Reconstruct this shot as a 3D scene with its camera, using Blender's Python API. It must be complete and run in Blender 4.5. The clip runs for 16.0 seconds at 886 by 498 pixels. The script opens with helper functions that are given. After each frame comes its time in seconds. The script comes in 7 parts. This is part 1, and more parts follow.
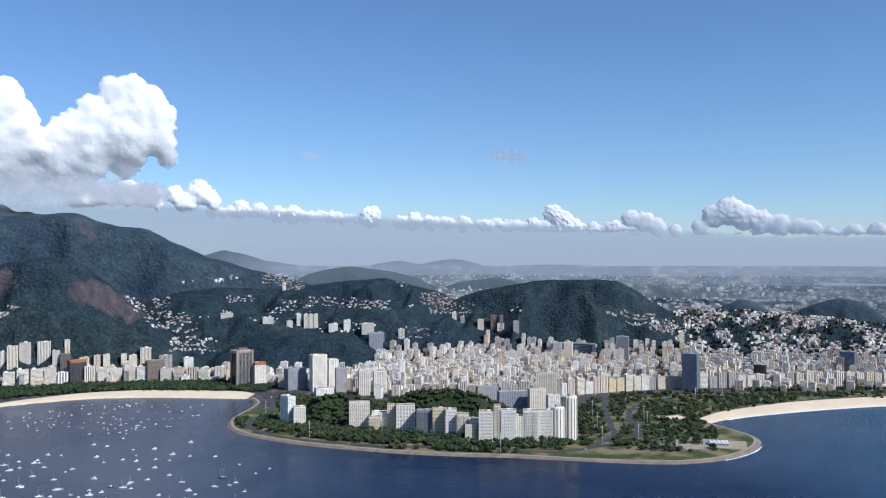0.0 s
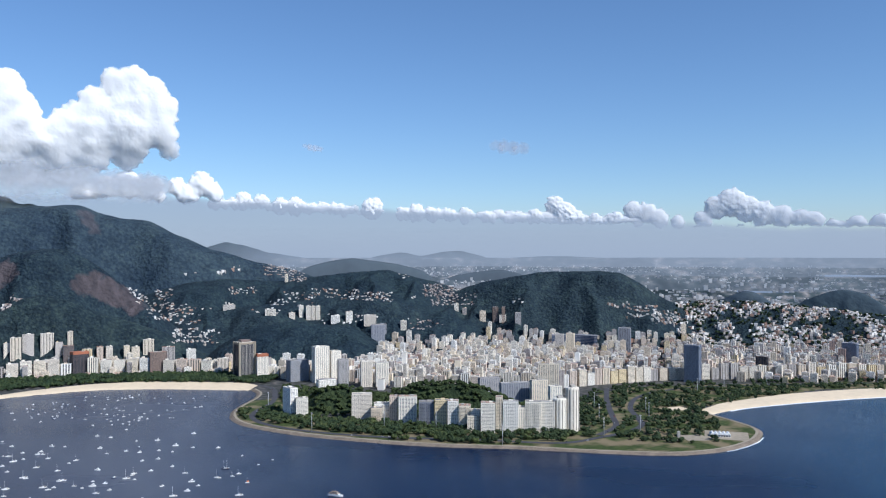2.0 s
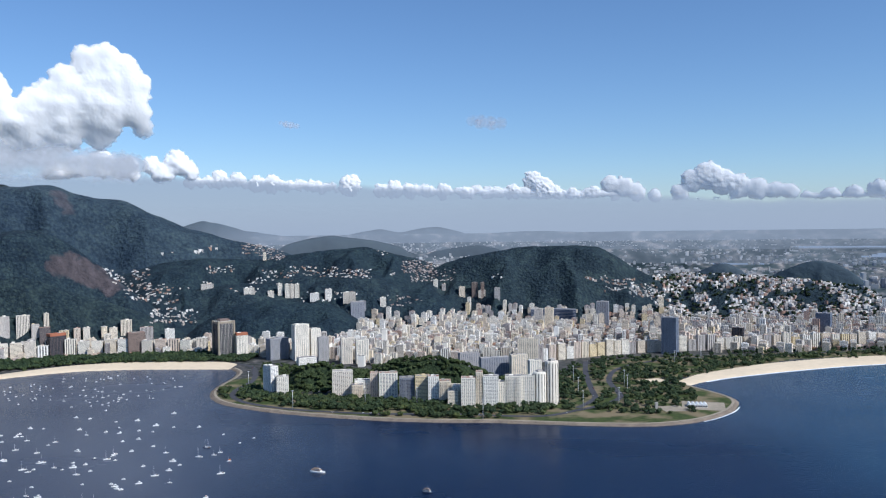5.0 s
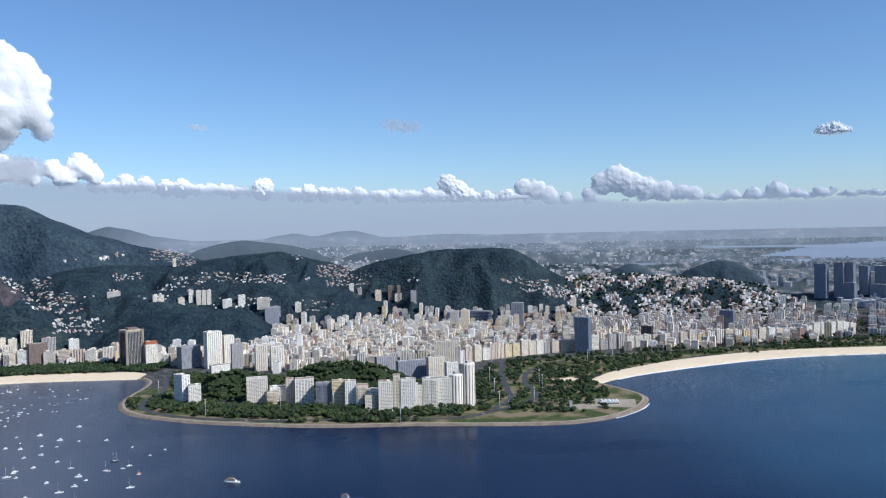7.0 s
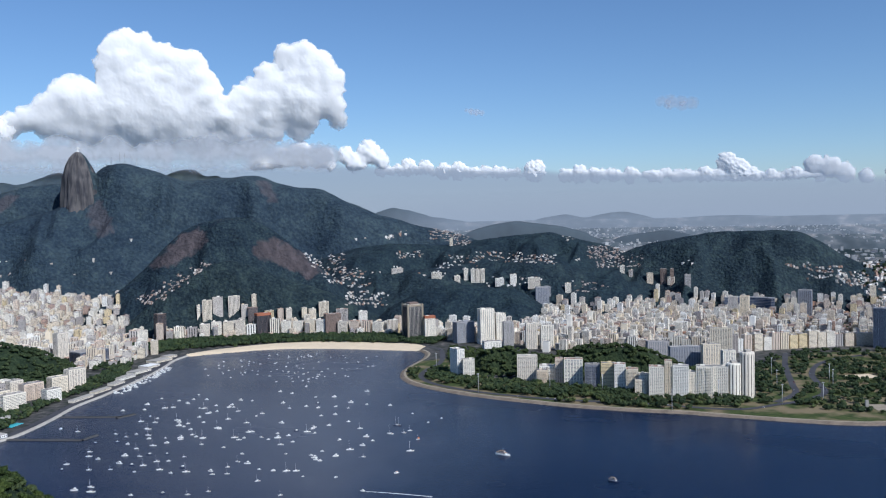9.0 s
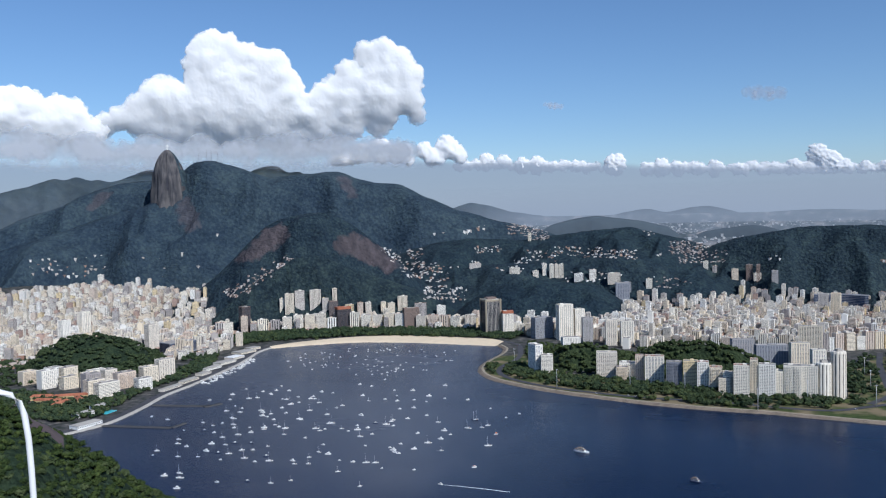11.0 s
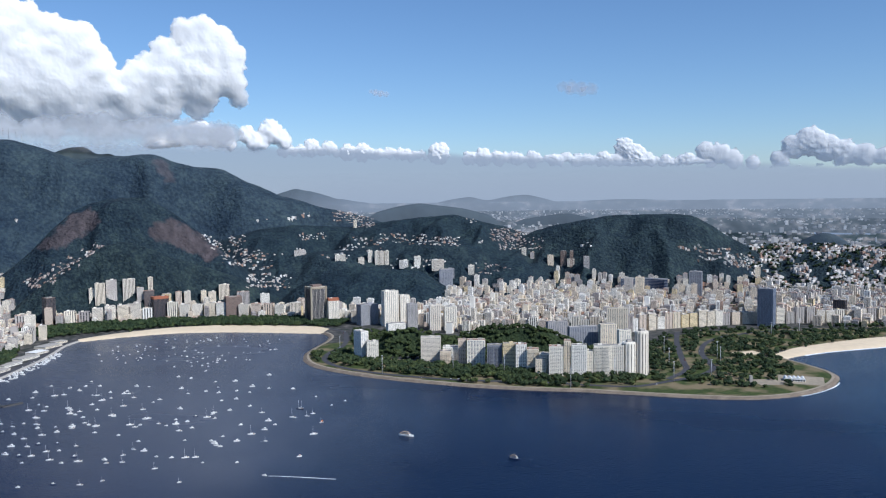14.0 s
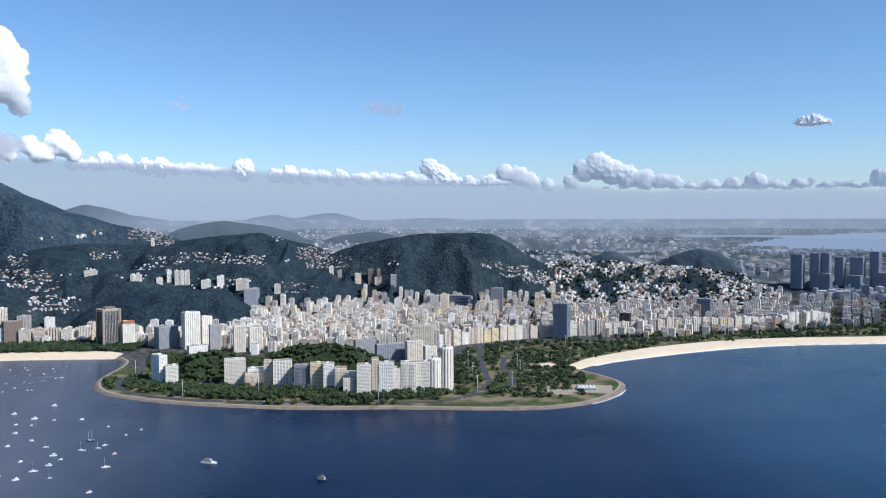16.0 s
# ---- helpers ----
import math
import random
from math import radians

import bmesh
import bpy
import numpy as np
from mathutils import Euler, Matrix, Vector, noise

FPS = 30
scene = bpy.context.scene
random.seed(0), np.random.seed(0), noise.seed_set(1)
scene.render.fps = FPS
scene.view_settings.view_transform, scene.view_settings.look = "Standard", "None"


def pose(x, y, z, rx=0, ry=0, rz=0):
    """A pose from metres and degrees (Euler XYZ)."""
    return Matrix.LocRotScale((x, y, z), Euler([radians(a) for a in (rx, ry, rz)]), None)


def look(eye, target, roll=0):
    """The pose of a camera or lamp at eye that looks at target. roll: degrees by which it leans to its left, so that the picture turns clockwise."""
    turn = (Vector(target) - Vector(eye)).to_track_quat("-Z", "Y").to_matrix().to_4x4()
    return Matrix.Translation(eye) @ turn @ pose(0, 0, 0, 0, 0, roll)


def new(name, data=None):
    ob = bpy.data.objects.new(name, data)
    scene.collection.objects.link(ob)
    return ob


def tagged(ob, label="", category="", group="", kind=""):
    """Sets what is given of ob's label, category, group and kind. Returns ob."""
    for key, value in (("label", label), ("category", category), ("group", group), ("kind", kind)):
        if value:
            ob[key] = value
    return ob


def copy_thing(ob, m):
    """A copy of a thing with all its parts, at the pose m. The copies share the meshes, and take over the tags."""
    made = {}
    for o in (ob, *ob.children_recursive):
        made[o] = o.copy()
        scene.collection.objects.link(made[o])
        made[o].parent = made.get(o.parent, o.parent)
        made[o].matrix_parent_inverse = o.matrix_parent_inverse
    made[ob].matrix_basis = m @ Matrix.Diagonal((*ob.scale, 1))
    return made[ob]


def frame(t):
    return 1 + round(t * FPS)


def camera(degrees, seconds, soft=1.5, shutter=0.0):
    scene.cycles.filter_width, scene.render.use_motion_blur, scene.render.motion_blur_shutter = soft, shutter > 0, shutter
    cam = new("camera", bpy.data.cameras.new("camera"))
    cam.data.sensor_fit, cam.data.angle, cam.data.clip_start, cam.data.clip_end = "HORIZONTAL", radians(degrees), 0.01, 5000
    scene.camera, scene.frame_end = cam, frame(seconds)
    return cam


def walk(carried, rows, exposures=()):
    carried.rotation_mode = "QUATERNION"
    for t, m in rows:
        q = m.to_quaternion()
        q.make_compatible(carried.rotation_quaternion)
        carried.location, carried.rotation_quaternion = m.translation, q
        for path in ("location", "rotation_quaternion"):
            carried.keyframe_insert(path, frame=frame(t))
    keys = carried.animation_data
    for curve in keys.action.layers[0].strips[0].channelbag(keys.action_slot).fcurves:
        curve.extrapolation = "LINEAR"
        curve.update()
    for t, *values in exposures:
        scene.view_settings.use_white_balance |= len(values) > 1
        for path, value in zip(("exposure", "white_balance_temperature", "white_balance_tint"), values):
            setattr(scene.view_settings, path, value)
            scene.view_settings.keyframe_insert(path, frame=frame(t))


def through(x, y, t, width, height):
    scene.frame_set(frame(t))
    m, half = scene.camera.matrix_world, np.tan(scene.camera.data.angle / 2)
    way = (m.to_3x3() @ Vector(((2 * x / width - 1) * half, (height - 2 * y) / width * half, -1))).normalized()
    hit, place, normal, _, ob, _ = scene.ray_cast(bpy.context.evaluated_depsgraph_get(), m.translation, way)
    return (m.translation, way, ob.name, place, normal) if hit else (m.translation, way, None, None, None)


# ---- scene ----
DEG = math.pi / 180
EYE, TILT = 398.0, 0.8
cam = camera(56.03, 16.0, soft=1.2)
ROWS = [
    (0.0, -0.0, -0.0, -0.0),
    (0.5, 0.19, 0.02, 0.05),
    (1.0, 0.11, -0.07, 0.09),
    (1.5, 0.29, -0.21, 0.12),
    (2.0, 0.14, -0.57, 0.04),
    (2.5, 0.01, -0.98, -0.04),
    (3.0, 0.5, -1.39, 0.08),
    (3.5, 0.92, -1.77, 0.27),
    (4.0, 1.22, -2.17, 0.44),
    (4.5, 0.89, -2.36, 0.55),
    (5.0, -1.32, -2.22, 0.73),
    (5.2, -3.37, -1.88, 0.48),
    (5.6, -6.3, -1.75, 0.55),
    (6.2, -8.6, -1.7, 0.75),
    (6.8, -8.0, -1.95, 1.0),
    (7.3, -4.0, -2.34, 1.29),
    (7.5, -0.71, -2.55, 1.48),
    (8.0, 4.61, -2.97, 2.1),
    (8.5, 7.83, -3.19, 1.85),
    (9.0, 11.37, -3.0, 1.31),
    (9.5, 13.86, -2.94, 1.63),
    (10.0, 15.31, -3.0, 1.66),
    (10.2, 15.68, -3.06, 1.68),
    (10.7, 16.4, -3.15, 1.6),
    (11.3, 17.0, -3.3, 1.4),
    (11.9, 17.1, -3.45, 1.15),
    (12.3, 15.73, -3.55, 0.91),
    (12.5, 14.26, -3.62, 0.53),
    (13.0, 10.95, -4.32, 0.54),
    (13.5, 7.38, -4.84, 0.62),
    (14.0, 4.79, -4.35, 0.76),
    (14.5, 1.05, -4.1, 0.46),
    (15.0, -2.93, -3.79, 0.22),
    (15.5, -6.08, -3.53, 0.38),
    (16.0, -8.44, -3.18, 0.08),
]
walk(cam, [(t, pose(0, 0, EYE, TILT) @ pose(0, 0, 0, 0, 0, yaw) @ pose(0, 0, 0, 90 + pitch) @ pose(0, 0, 0, 0, 0, -roll))
           for t, yaw, pitch, roll in ROWS], [(0, 0.15, 5530, 10), (2.5, 0.12, 5530, 10), (4, 0.04, 5530, 10), (5, 0.10, 5530, 10), (7.5, 0.16, 5530, 10), (8.5, 0.0, 5530, 10), (10, -0.08, 5530, 10), (12.5, -0.12, 5530, 10), (14.5, 0.11, 5530, 10), (16, 0.27, 5530, 10)])

# ---------------------------------------------------------------- daylight
SUN_TURN, SUN_UP = 126.0, 43.0          # degrees clockwise from +y, degrees above the horizon
world = bpy.data.worlds.new("world")
scene.world = world
world.use_nodes = True
sky = world.node_tree.nodes.new("ShaderNodeTexSky")
sky.sky_type, sky.sun_disc = "NISHITA", False
sky.sun_elevation, sky.sun_rotation = radians(SUN_UP), radians(SUN_TURN)
sky.altitude, sky.air_density, sky.dust_density, sky.ozone_density = 400, 1.0, 0.25, 4.5
world.node_tree.nodes["Background"].inputs[1].default_value = 0.101
world.node_tree.links.new(sky.outputs[0], world.node_tree.nodes["Background"].inputs[0])
sun = new("sun", bpy.data.lights.new("sun", "SUN"))
sun.data.energy, sun.data.angle, sun.data.color = 5.0, radians(0.53), (1.0, 0.91, 0.78)
to_sun = Vector((math.sin(SUN_TURN * DEG) * math.cos(SUN_UP * DEG), math.cos(SUN_TURN * DEG) * math.cos(SUN_UP * DEG), math.sin(SUN_UP * DEG)))
sun.matrix_world = look(to_sun * 3000, (0, 0, 0))


# ---------------------------------------------------------------- materials
def shader(name, rough=0.8, spec=0.3, metal=0.0):
    m = bpy.data.materials.new(name)
    m.use_nodes = True
    b = m.node_tree.nodes["Principled BSDF"]
    b.inputs["Roughness"].default_value, b.inputs["Specular IOR Level"].default_value, b.inputs["Metallic"].default_value = rough, spec, metal
    return m, m.node_tree, b


def node(nt, kind, **values):
    n = nt.nodes.new(kind)
    for k, v in values.items():
        if k in n.inputs:
            n.inputs[k].default_value = v
    return n


def where(nt, space="world"):
    if space == "world":
        return nt.nodes.new("ShaderNodeNewGeometry").outputs["Position"]
    return nt.nodes.new("ShaderNodeTexCoord").outputs["Object"]


def grain(nt, size, detail=4, space="world", stretch=None):
    n = node(nt, "ShaderNodeTexNoise", Scale=1.0 / size, Detail=detail)
    src = where(nt, space)
    if stretch:
        mp = nt.nodes.new("ShaderNodeMapping")
        mp.inputs["Scale"].default_value = stretch
        nt.links.new(src, mp.inputs[0])
        src = mp.outputs[0]
    nt.links.new(src, n.inputs["Vector"])
    return n.outputs["Fac"]


def ramp(nt, fac, stops, flat=False):
    r = nt.nodes.new("ShaderNodeValToRGB")
    r.color_ramp.interpolation = "CONSTANT" if flat else "LINEAR"
    els = r.color_ramp.elements
    while len(els) < len(stops):
        els.new(0.5)
    for e, (p, c) in zip(els, stops):
        e.position, e.color = p, (*c, 1) if len(c) == 3 else c
    nt.links.new(fac, r.inputs[0])
    return r.outputs[0]


def mixed(nt, fac, a, b, mode="MIX"):
    n = nt.nodes.new("ShaderNodeMix")
    n.data_type, n.blend_type = "RGBA", mode
    for i, v in ((0, fac), (6, a), (7, b)):
        if isinstance(v, (int, float)):
            n.inputs[i].default_value = v
        elif isinstance(v, tuple):
            n.inputs[i].default_value = (*v, 1)
        else:
            nt.links.new(v, n.inputs[i])
    return n.outputs[2]


def relief(nt, b, height, dist, strength=0.6):
    n = node(nt, "ShaderNodeBump", Strength=strength, Distance=dist)
    nt.links.new(height, n.inputs["Height"])
    nt.links.new(n.outputs[0], b.inputs["Normal"])


def simple(name, colour, rough=0.7, spec=0.3, metal=0.0, size=3.0, spread=0.25, space="object", bump=0.0):
    m, nt, b = shader(name, rough, spec, metal)
    dark, light = tuple(c * (1 - spread) for c in colour), tuple(min(1, c * (1 + spread)) for c in colour)
    f = grain(nt, size, 5, space)
    f2 = grain(nt, size * 8, 2, space)
    c = ramp(nt, f, [(0.3, dark), (0.7, light)])
    c = mixed(nt, 0.35, c, ramp(nt, f2, [(0.35, dark), (0.65, light)]))
    nt.links.new(c, b.inputs["Base Color"])
    if bump:
        relief(nt, b, f, bump)
    return m


def foliage(name, dark, mid, light, clump=9.0, bump=2.5):
    """Leaves seen from afar: crowns, stands of trees and broad drifts of lighter and darker wood."""
    m, nt, b = shader(name, 0.8, 0.12)
    c = ramp(nt, grain(nt, clump, 4), [(0.34, dark), (0.5, mid), (0.66, light)])
    stands = ramp(nt, grain(nt, clump * 5, 4), [(0.36, tuple(v * 0.6 for v in mid)), (0.5, mid), (0.66, light)])
    broad = ramp(nt, grain(nt, clump * 18, 3), [(0.32, (0.80, 0.83, 0.88)), (0.68, (1.18, 1.14, 1.05))])
    hue = nt.nodes.new("ShaderNodeObjectInfo").outputs["Random"]
    c = mixed(nt, 0.38, c, stands)
    c = mixed(nt, 1.0, c, broad, "MULTIPLY")
    c = mixed(nt, 1.0, c, ramp(nt, hue, [(0.0, (0.85, 0.9, 0.88)), (0.5, (1, 1, 1)), (1.0, (1.18, 1.1, 0.88))]), "MULTIPLY")
    nt.links.new(c, b.inputs["Base Color"])
    if bump:
        relief(nt, b, grain(nt, clump * 1.2, 5), bump * 2.0, 1.0)
    return m


M = {}
# aerial haze is mixed into these four base colours: bluer and paler further off
M["forest"] = foliage("hazed_forest_canopy", (0.007, 0.014, 0.024), (0.017, 0.031, 0.047), (0.040, 0.062, 0.068), 10, 7)
M["forest_far"] = foliage("hazed_mountain_forest", (0.015, 0.027, 0.045), (0.028, 0.046, 0.069), (0.052, 0.076, 0.090), 14, 7)
M["forest_blue"] = foliage("hazed_ridge_forest", (0.036, 0.054, 0.078), (0.046, 0.066, 0.090), (0.060, 0.082, 0.102), 40, 5)
M["forest_haze"] = foliage("hazed_distant_forest", (0.036, 0.054, 0.070), (0.046, 0.066, 0.084), (0.058, 0.080, 0.094), 60, 3)


def part_bare(name, like, rock, seam):
    """Forest that gives way to streaked bare rock where the mesh says so, with a ragged edge."""
    m = M[like].copy()
    m.name = name
    nt = m.node_tree
    b = nt.nodes["Principled BSDF"]
    wood = b.inputs["Base Color"].links[0].from_socket
    bare = nt.nodes.new("ShaderNodeAttribute")
    bare.attribute_name = "bare"
    edge = nt.nodes.new("ShaderNodeMath")
    edge.operation = "MULTIPLY_ADD"
    nt.links.new(grain(nt, 42, 6), edge.inputs[0])
    edge.inputs[1].default_value = 1.5
    nt.links.new(bare.outputs["Fac"], edge.inputs[2])
    mask = ramp(nt, edge.outputs[0], [(0.35, (0, 0, 0)), (0.50, (1, 1, 1))])
    half = nt.nodes.new("ShaderNodeMath")
    half.operation = "MULTIPLY"
    half.inputs[1].default_value = 0.5
    nt.links.new(edge.outputs[0], half.inputs[0])
    nt.links.new(half.outputs[0], mask.node.inputs[0])
    streak = ramp(nt, grain(nt, 26, 5, "world", (1, 1, 0.25)), [(0.3, seam), (0.5, rock), (0.7, tuple(v * 1.35 for v in rock))])
    nt.links.new(mixed(nt, mask, wood, streak), b.inputs["Base Color"])
    return m


M["rocky_wood"] = part_bare("forest_and_bare_granite", "forest", (0.068, 0.059, 0.065), (0.040, 0.038, 0.045))
# keeps the haze tint of the mountain forest it copies
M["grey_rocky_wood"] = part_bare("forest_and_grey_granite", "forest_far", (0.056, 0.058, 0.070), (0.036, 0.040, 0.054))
M["wood_near"] = foliage("low_hill_canopy", (0.010, 0.019, 0.011), (0.024, 0.040, 0.022), (0.048, 0.068, 0.034), 6, 5)
M["leaf"] = foliage("leaves", (0.016, 0.029, 0.017), (0.034, 0.054, 0.028), (0.066, 0.088, 0.042), 3.5, 0)
M["leaf_near"] = foliage("sunlit_leaves", (0.012, 0.024, 0.008), (0.030, 0.048, 0.014), (0.068, 0.090, 0.026), 3.0, 0)
M["leaf_light"] = foliage("pale_leaves", (0.028, 0.042, 0.018), (0.052, 0.072, 0.030), (0.090, 0.108, 0.046), 3.5, 0)
M["bark"] = simple("bark", (0.12, 0.085, 0.06), 0.9, 0.1, size=0.4)
M["rock"] = simple("granite", (0.086, 0.068, 0.070), 0.9, 0.1, size=20, spread=0.4, space="world", bump=3)
M["rock_dark"] = simple("dark_granite", (0.075, 0.075, 0.086), 0.85, 0.2, size=26, spread=0.45, space="world", bump=4)


def streaked(name, dark, light):
    """Granite with dark and paler streaks running down it."""
    m, nt, b = shader(name, 0.85, 0.2)
    f = grain(nt, 16, 4, "world", (1, 1, 0.08))
    c = mixed(nt, 0.35, ramp(nt, f, [(0.36, dark), (0.62, light)]), ramp(nt, grain(nt, 40, 4), [(0.35, dark), (0.65, light)]))
    nt.links.new(c, b.inputs["Base Color"])
    relief(nt, b, f, 6, 0.9)
    return m


M["peak_rock"] = streaked("streaked_granite", (0.030, 0.032, 0.042), (0.125, 0.118, 0.118))
M["boulder"] = simple("seawall_boulders", (0.19, 0.155, 0.12), 0.9, 0.2, size=2.5, spread=0.5, space="world", bump=0.6)
M["path"] = simple("pale_path", (0.30, 0.26, 0.20), 0.9, 0.2, size=9, spread=0.2, space="world")
def lawn():
    m, nt, b = shader("park_lawn", 0.9, 0.1)
    c = ramp(nt, grain(nt, 12, 5), [(0.3, (0.030, 0.046, 0.016)), (0.6, (0.062, 0.082, 0.028)), (0.8, (0.10, 0.11, 0.045))])
    worn = ramp(nt, grain(nt, 55, 4), [(0.44, (0, 0, 0)), (0.60, (1, 1, 1))])
    c = mixed(nt, worn, c, (0.19, 0.155, 0.095))
    nt.links.new(c, b.inputs["Base Color"])
    relief(nt, b, grain(nt, 5, 4), 0.4)
    return m


M["grass"] = lawn()
M["sand"] = simple("beach_sand", (0.64, 0.53, 0.38), 0.95, 0.1, size=16, spread=0.10, space="world", bump=0.3)
M["wetsand"] = simple("wet_sand", (0.34, 0.28, 0.20), 0.6, 0.3, size=16, spread=0.15, space="world")
M["asphalt"] = simple("asphalt", (0.055, 0.056, 0.065), 0.85, 0.3, size=8, spread=0.25, space="world")
M["concrete"] = simple("concrete", (0.36, 0.34, 0.31), 0.85, 0.2, size=4, spread=0.2)
M["pier"] = simple("weathered_pier", (0.07, 0.068, 0.066), 0.9, 0.2, size=3, spread=0.3)
M["dark_clad"] = simple("dark_cladding", (0.070, 0.068, 0.076), 0.5, 0.4, size=4, spread=0.2)
M["white"] = simple("white_paint", (0.80, 0.80, 0.78), 0.45, 0.4, size=3, spread=0.06)
M["white_rail"] = simple("white_railing_paint", (0.82, 0.82, 0.80), 0.4, 0.5, size=0.1, spread=0.05)
M["bluehull"] = simple("navy_hull", (0.02, 0.03, 0.07), 0.3, 0.5, size=3)
M["orange"] = simple("orange_canvas", (0.65, 0.20, 0.05), 0.7, 0.2, size=1)
M["wood"] = simple("teak_deck", (0.30, 0.20, 0.12), 0.6, 0.3, size=0.6)
M["alloy"] = simple("alloy_mast", (0.62, 0.62, 0.64), 0.4, 0.5, 0.3, size=1, spread=0.1)
M["roof_red"] = simple("clay_tiles", (0.34, 0.13, 0.075), 0.85, 0.2, size=4, spread=0.35, space="world")
M["ochre"] = simple("ochre_plaster", (0.60, 0.46, 0.24), 0.85, 0.2, size=4, spread=0.15)
M["pool"] = simple("pool_blue", (0.10, 0.48, 0.56), 0.2, 0.5, size=4, spread=0.2)
M["foam"] = simple("foam", (0.75, 0.78, 0.80), 0.9, 0.2, size=2.5, spread=0.3, space="world")
M["rubber"] = simple("tyre_rubber", (0.02, 0.02, 0.02), 0.9, 0.2, size=0.3)


def plaster(name, stops, stain=0.16):
    m, nt, b = shader(name, 0.8, 0.25)
    pick = nt.nodes.new("ShaderNodeObjectInfo").outputs["Random"]
    c = ramp(nt, pick, stops, True)
    f = grain(nt, 5, 5, "object", (1, 1, 0.25))
    c = mixed(nt, stain, c, ramp(nt, f, [(0.35, (0.55, 0.52, 0.48)), (0.6, (1, 1, 1))]), "MULTIPLY")
    nt.links.new(c, b.inputs["Base Color"])
    relief(nt, b, f, 0.05)
    return m


M["wall"] = plaster("painted_facade", [(0.0, (0.80, 0.74, 0.63)), (0.14, (0.72, 0.62, 0.49)), (0.27, (0.83, 0.79, 0.71)), (0.38, (0.56, 0.52, 0.48)), (0.48, (0.79, 0.69, 0.53)), (0.57, (0.81, 0.76, 0.66)), (0.66, (0.46, 0.43, 0.41)),
                                       (0.73, (0.68, 0.57, 0.47)), (0.81, (0.84, 0.82, 0.77)), (0.90, (0.46, 0.33, 0.27)), (0.94, (0.74, 0.61, 0.38)), (0.97, (0.36, 0.33, 0.32))])
M["roofing"] = plaster("flat_roofs", [(0.0, (0.34, 0.32, 0.30)), (0.25, (0.24, 0.23, 0.22)), (0.45, (0.44, 0.41, 0.38)), (0.62, (0.33, 0.20, 0.15)), (0.78, (0.52, 0.50, 0.47)), (0.9, (0.20, 0.19, 0.20))], 0.5)


def plaster_joined(name, like):
    """The same paints for joined blocks, each block picking its own by a face attribute."""
    m = M[like].copy()
    m.name = name
    nt = m.node_tree
    info = next(n for n in nt.nodes if n.bl_idname == "ShaderNodeObjectInfo")
    pick = nt.nodes.new("ShaderNodeAttribute")
    pick.attribute_name = "pick"
    for l in list(nt.links):
        if l.from_node == info:
            nt.links.new(pick.outputs["Fac"], l.to_socket)
    return m


M["wall_joined"] = plaster_joined("joined_facades", "wall")
M["roof_joined"] = plaster_joined("joined_flat_roofs", "roofing")
def facade_far():
    """Joined blocks too far off for built windows: the same paints with rows of small panes."""
    m = plaster_joined("far_facades", "wall")
    nt = m.node_tree
    b = nt.nodes["Principled BSDF"]
    paint = b.inputs["Base Color"].links[0].from_socket
    sep = nt.nodes.new("ShaderNodeSeparateXYZ")
    nt.links.new(where(nt), sep.inputs[0])

    def calc(op, x, y):
        n = nt.nodes.new("ShaderNodeMath")
        n.operation = op
        for s, v in zip(n.inputs, (x, y)):
            if isinstance(v, float):
                s.default_value = v
            else:
                nt.links.new(v, s)
        return n.outputs[0]
    rows = calc("GREATER_THAN", calc("FRACT", calc("DIVIDE", sep.outputs[2], 3.2), 0.0), 0.52)
    along = calc("ADD", calc("MULTIPLY", sep.outputs[0], 0.31), calc("MULTIPLY", sep.outputs[1], 0.27))
    cols = calc("GREATER_THAN", calc("FRACT", along, 0.0), 0.46)
    up = nt.nodes.new("ShaderNodeSeparateXYZ")
    nt.links.new(nt.nodes.new("ShaderNodeNewGeometry").outputs["True Normal"], up.inputs[0])
    side = calc("LESS_THAN", up.outputs[2], 0.5)
    mask = calc("MULTIPLY", calc("MULTIPLY", rows, cols), side)
    nt.links.new(mixed(nt, mask, paint, (0.075, 0.076, 0.082)), b.inputs["Base Color"])
    return m


M["wall_far"] = facade_far()
M["wall_pale"] = plaster("pale_facade", [(0.0, (0.81, 0.76, 0.66)), (0.3, (0.75, 0.67, 0.54)), (0.6, (0.83, 0.80, 0.73)), (0.8, (0.71, 0.65, 0.56))], 0.2)
M["wall_brown"] = plaster("brown_facade", [(0.0, (0.20, 0.15, 0.13)), (0.5, (0.14, 0.12, 0.12)), (0.8, (0.24, 0.18, 0.15))])
M["wall_grey"] = plaster("grey_facade", [(0.0, (0.30, 0.31, 0.34)), (0.4, (0.38, 0.37, 0.37)), (0.7, (0.24, 0.25, 0.28))])
M["wall_house"] = plaster("house_walls", [(0.0, (0.66, 0.62, 0.56)), (0.3, (0.42, 0.30, 0.23)), (0.5, (0.72, 0.70, 0.66)), (0.7, (0.52, 0.42, 0.34)), (0.85, (0.60, 0.56, 0.52))])


def glazing(name, dark, light, rough):
    m, nt, b = shader(name, rough, 0.5)
    f = node(nt, "ShaderNodeTexWhiteNoise")
    f.noise_dimensions = "3D"
    sn = nt.nodes.new("ShaderNodeVectorMath")
    sn.operation = "SNAP"
    sn.inputs[1].default_value = (2.2, 2.2, 3.1)
    nt.links.new(where(nt, "object"), sn.inputs[0])
    nt.links.new(sn.outputs[0], f.inputs["Vector"])
    c = ramp(nt, f.outputs["Value"], [(0.0, dark), (0.55, tuple(v * 1.5 for v in dark)), (0.75, light)], True)
    nt.links.new(c, b.inputs["Base Color"])
    return m


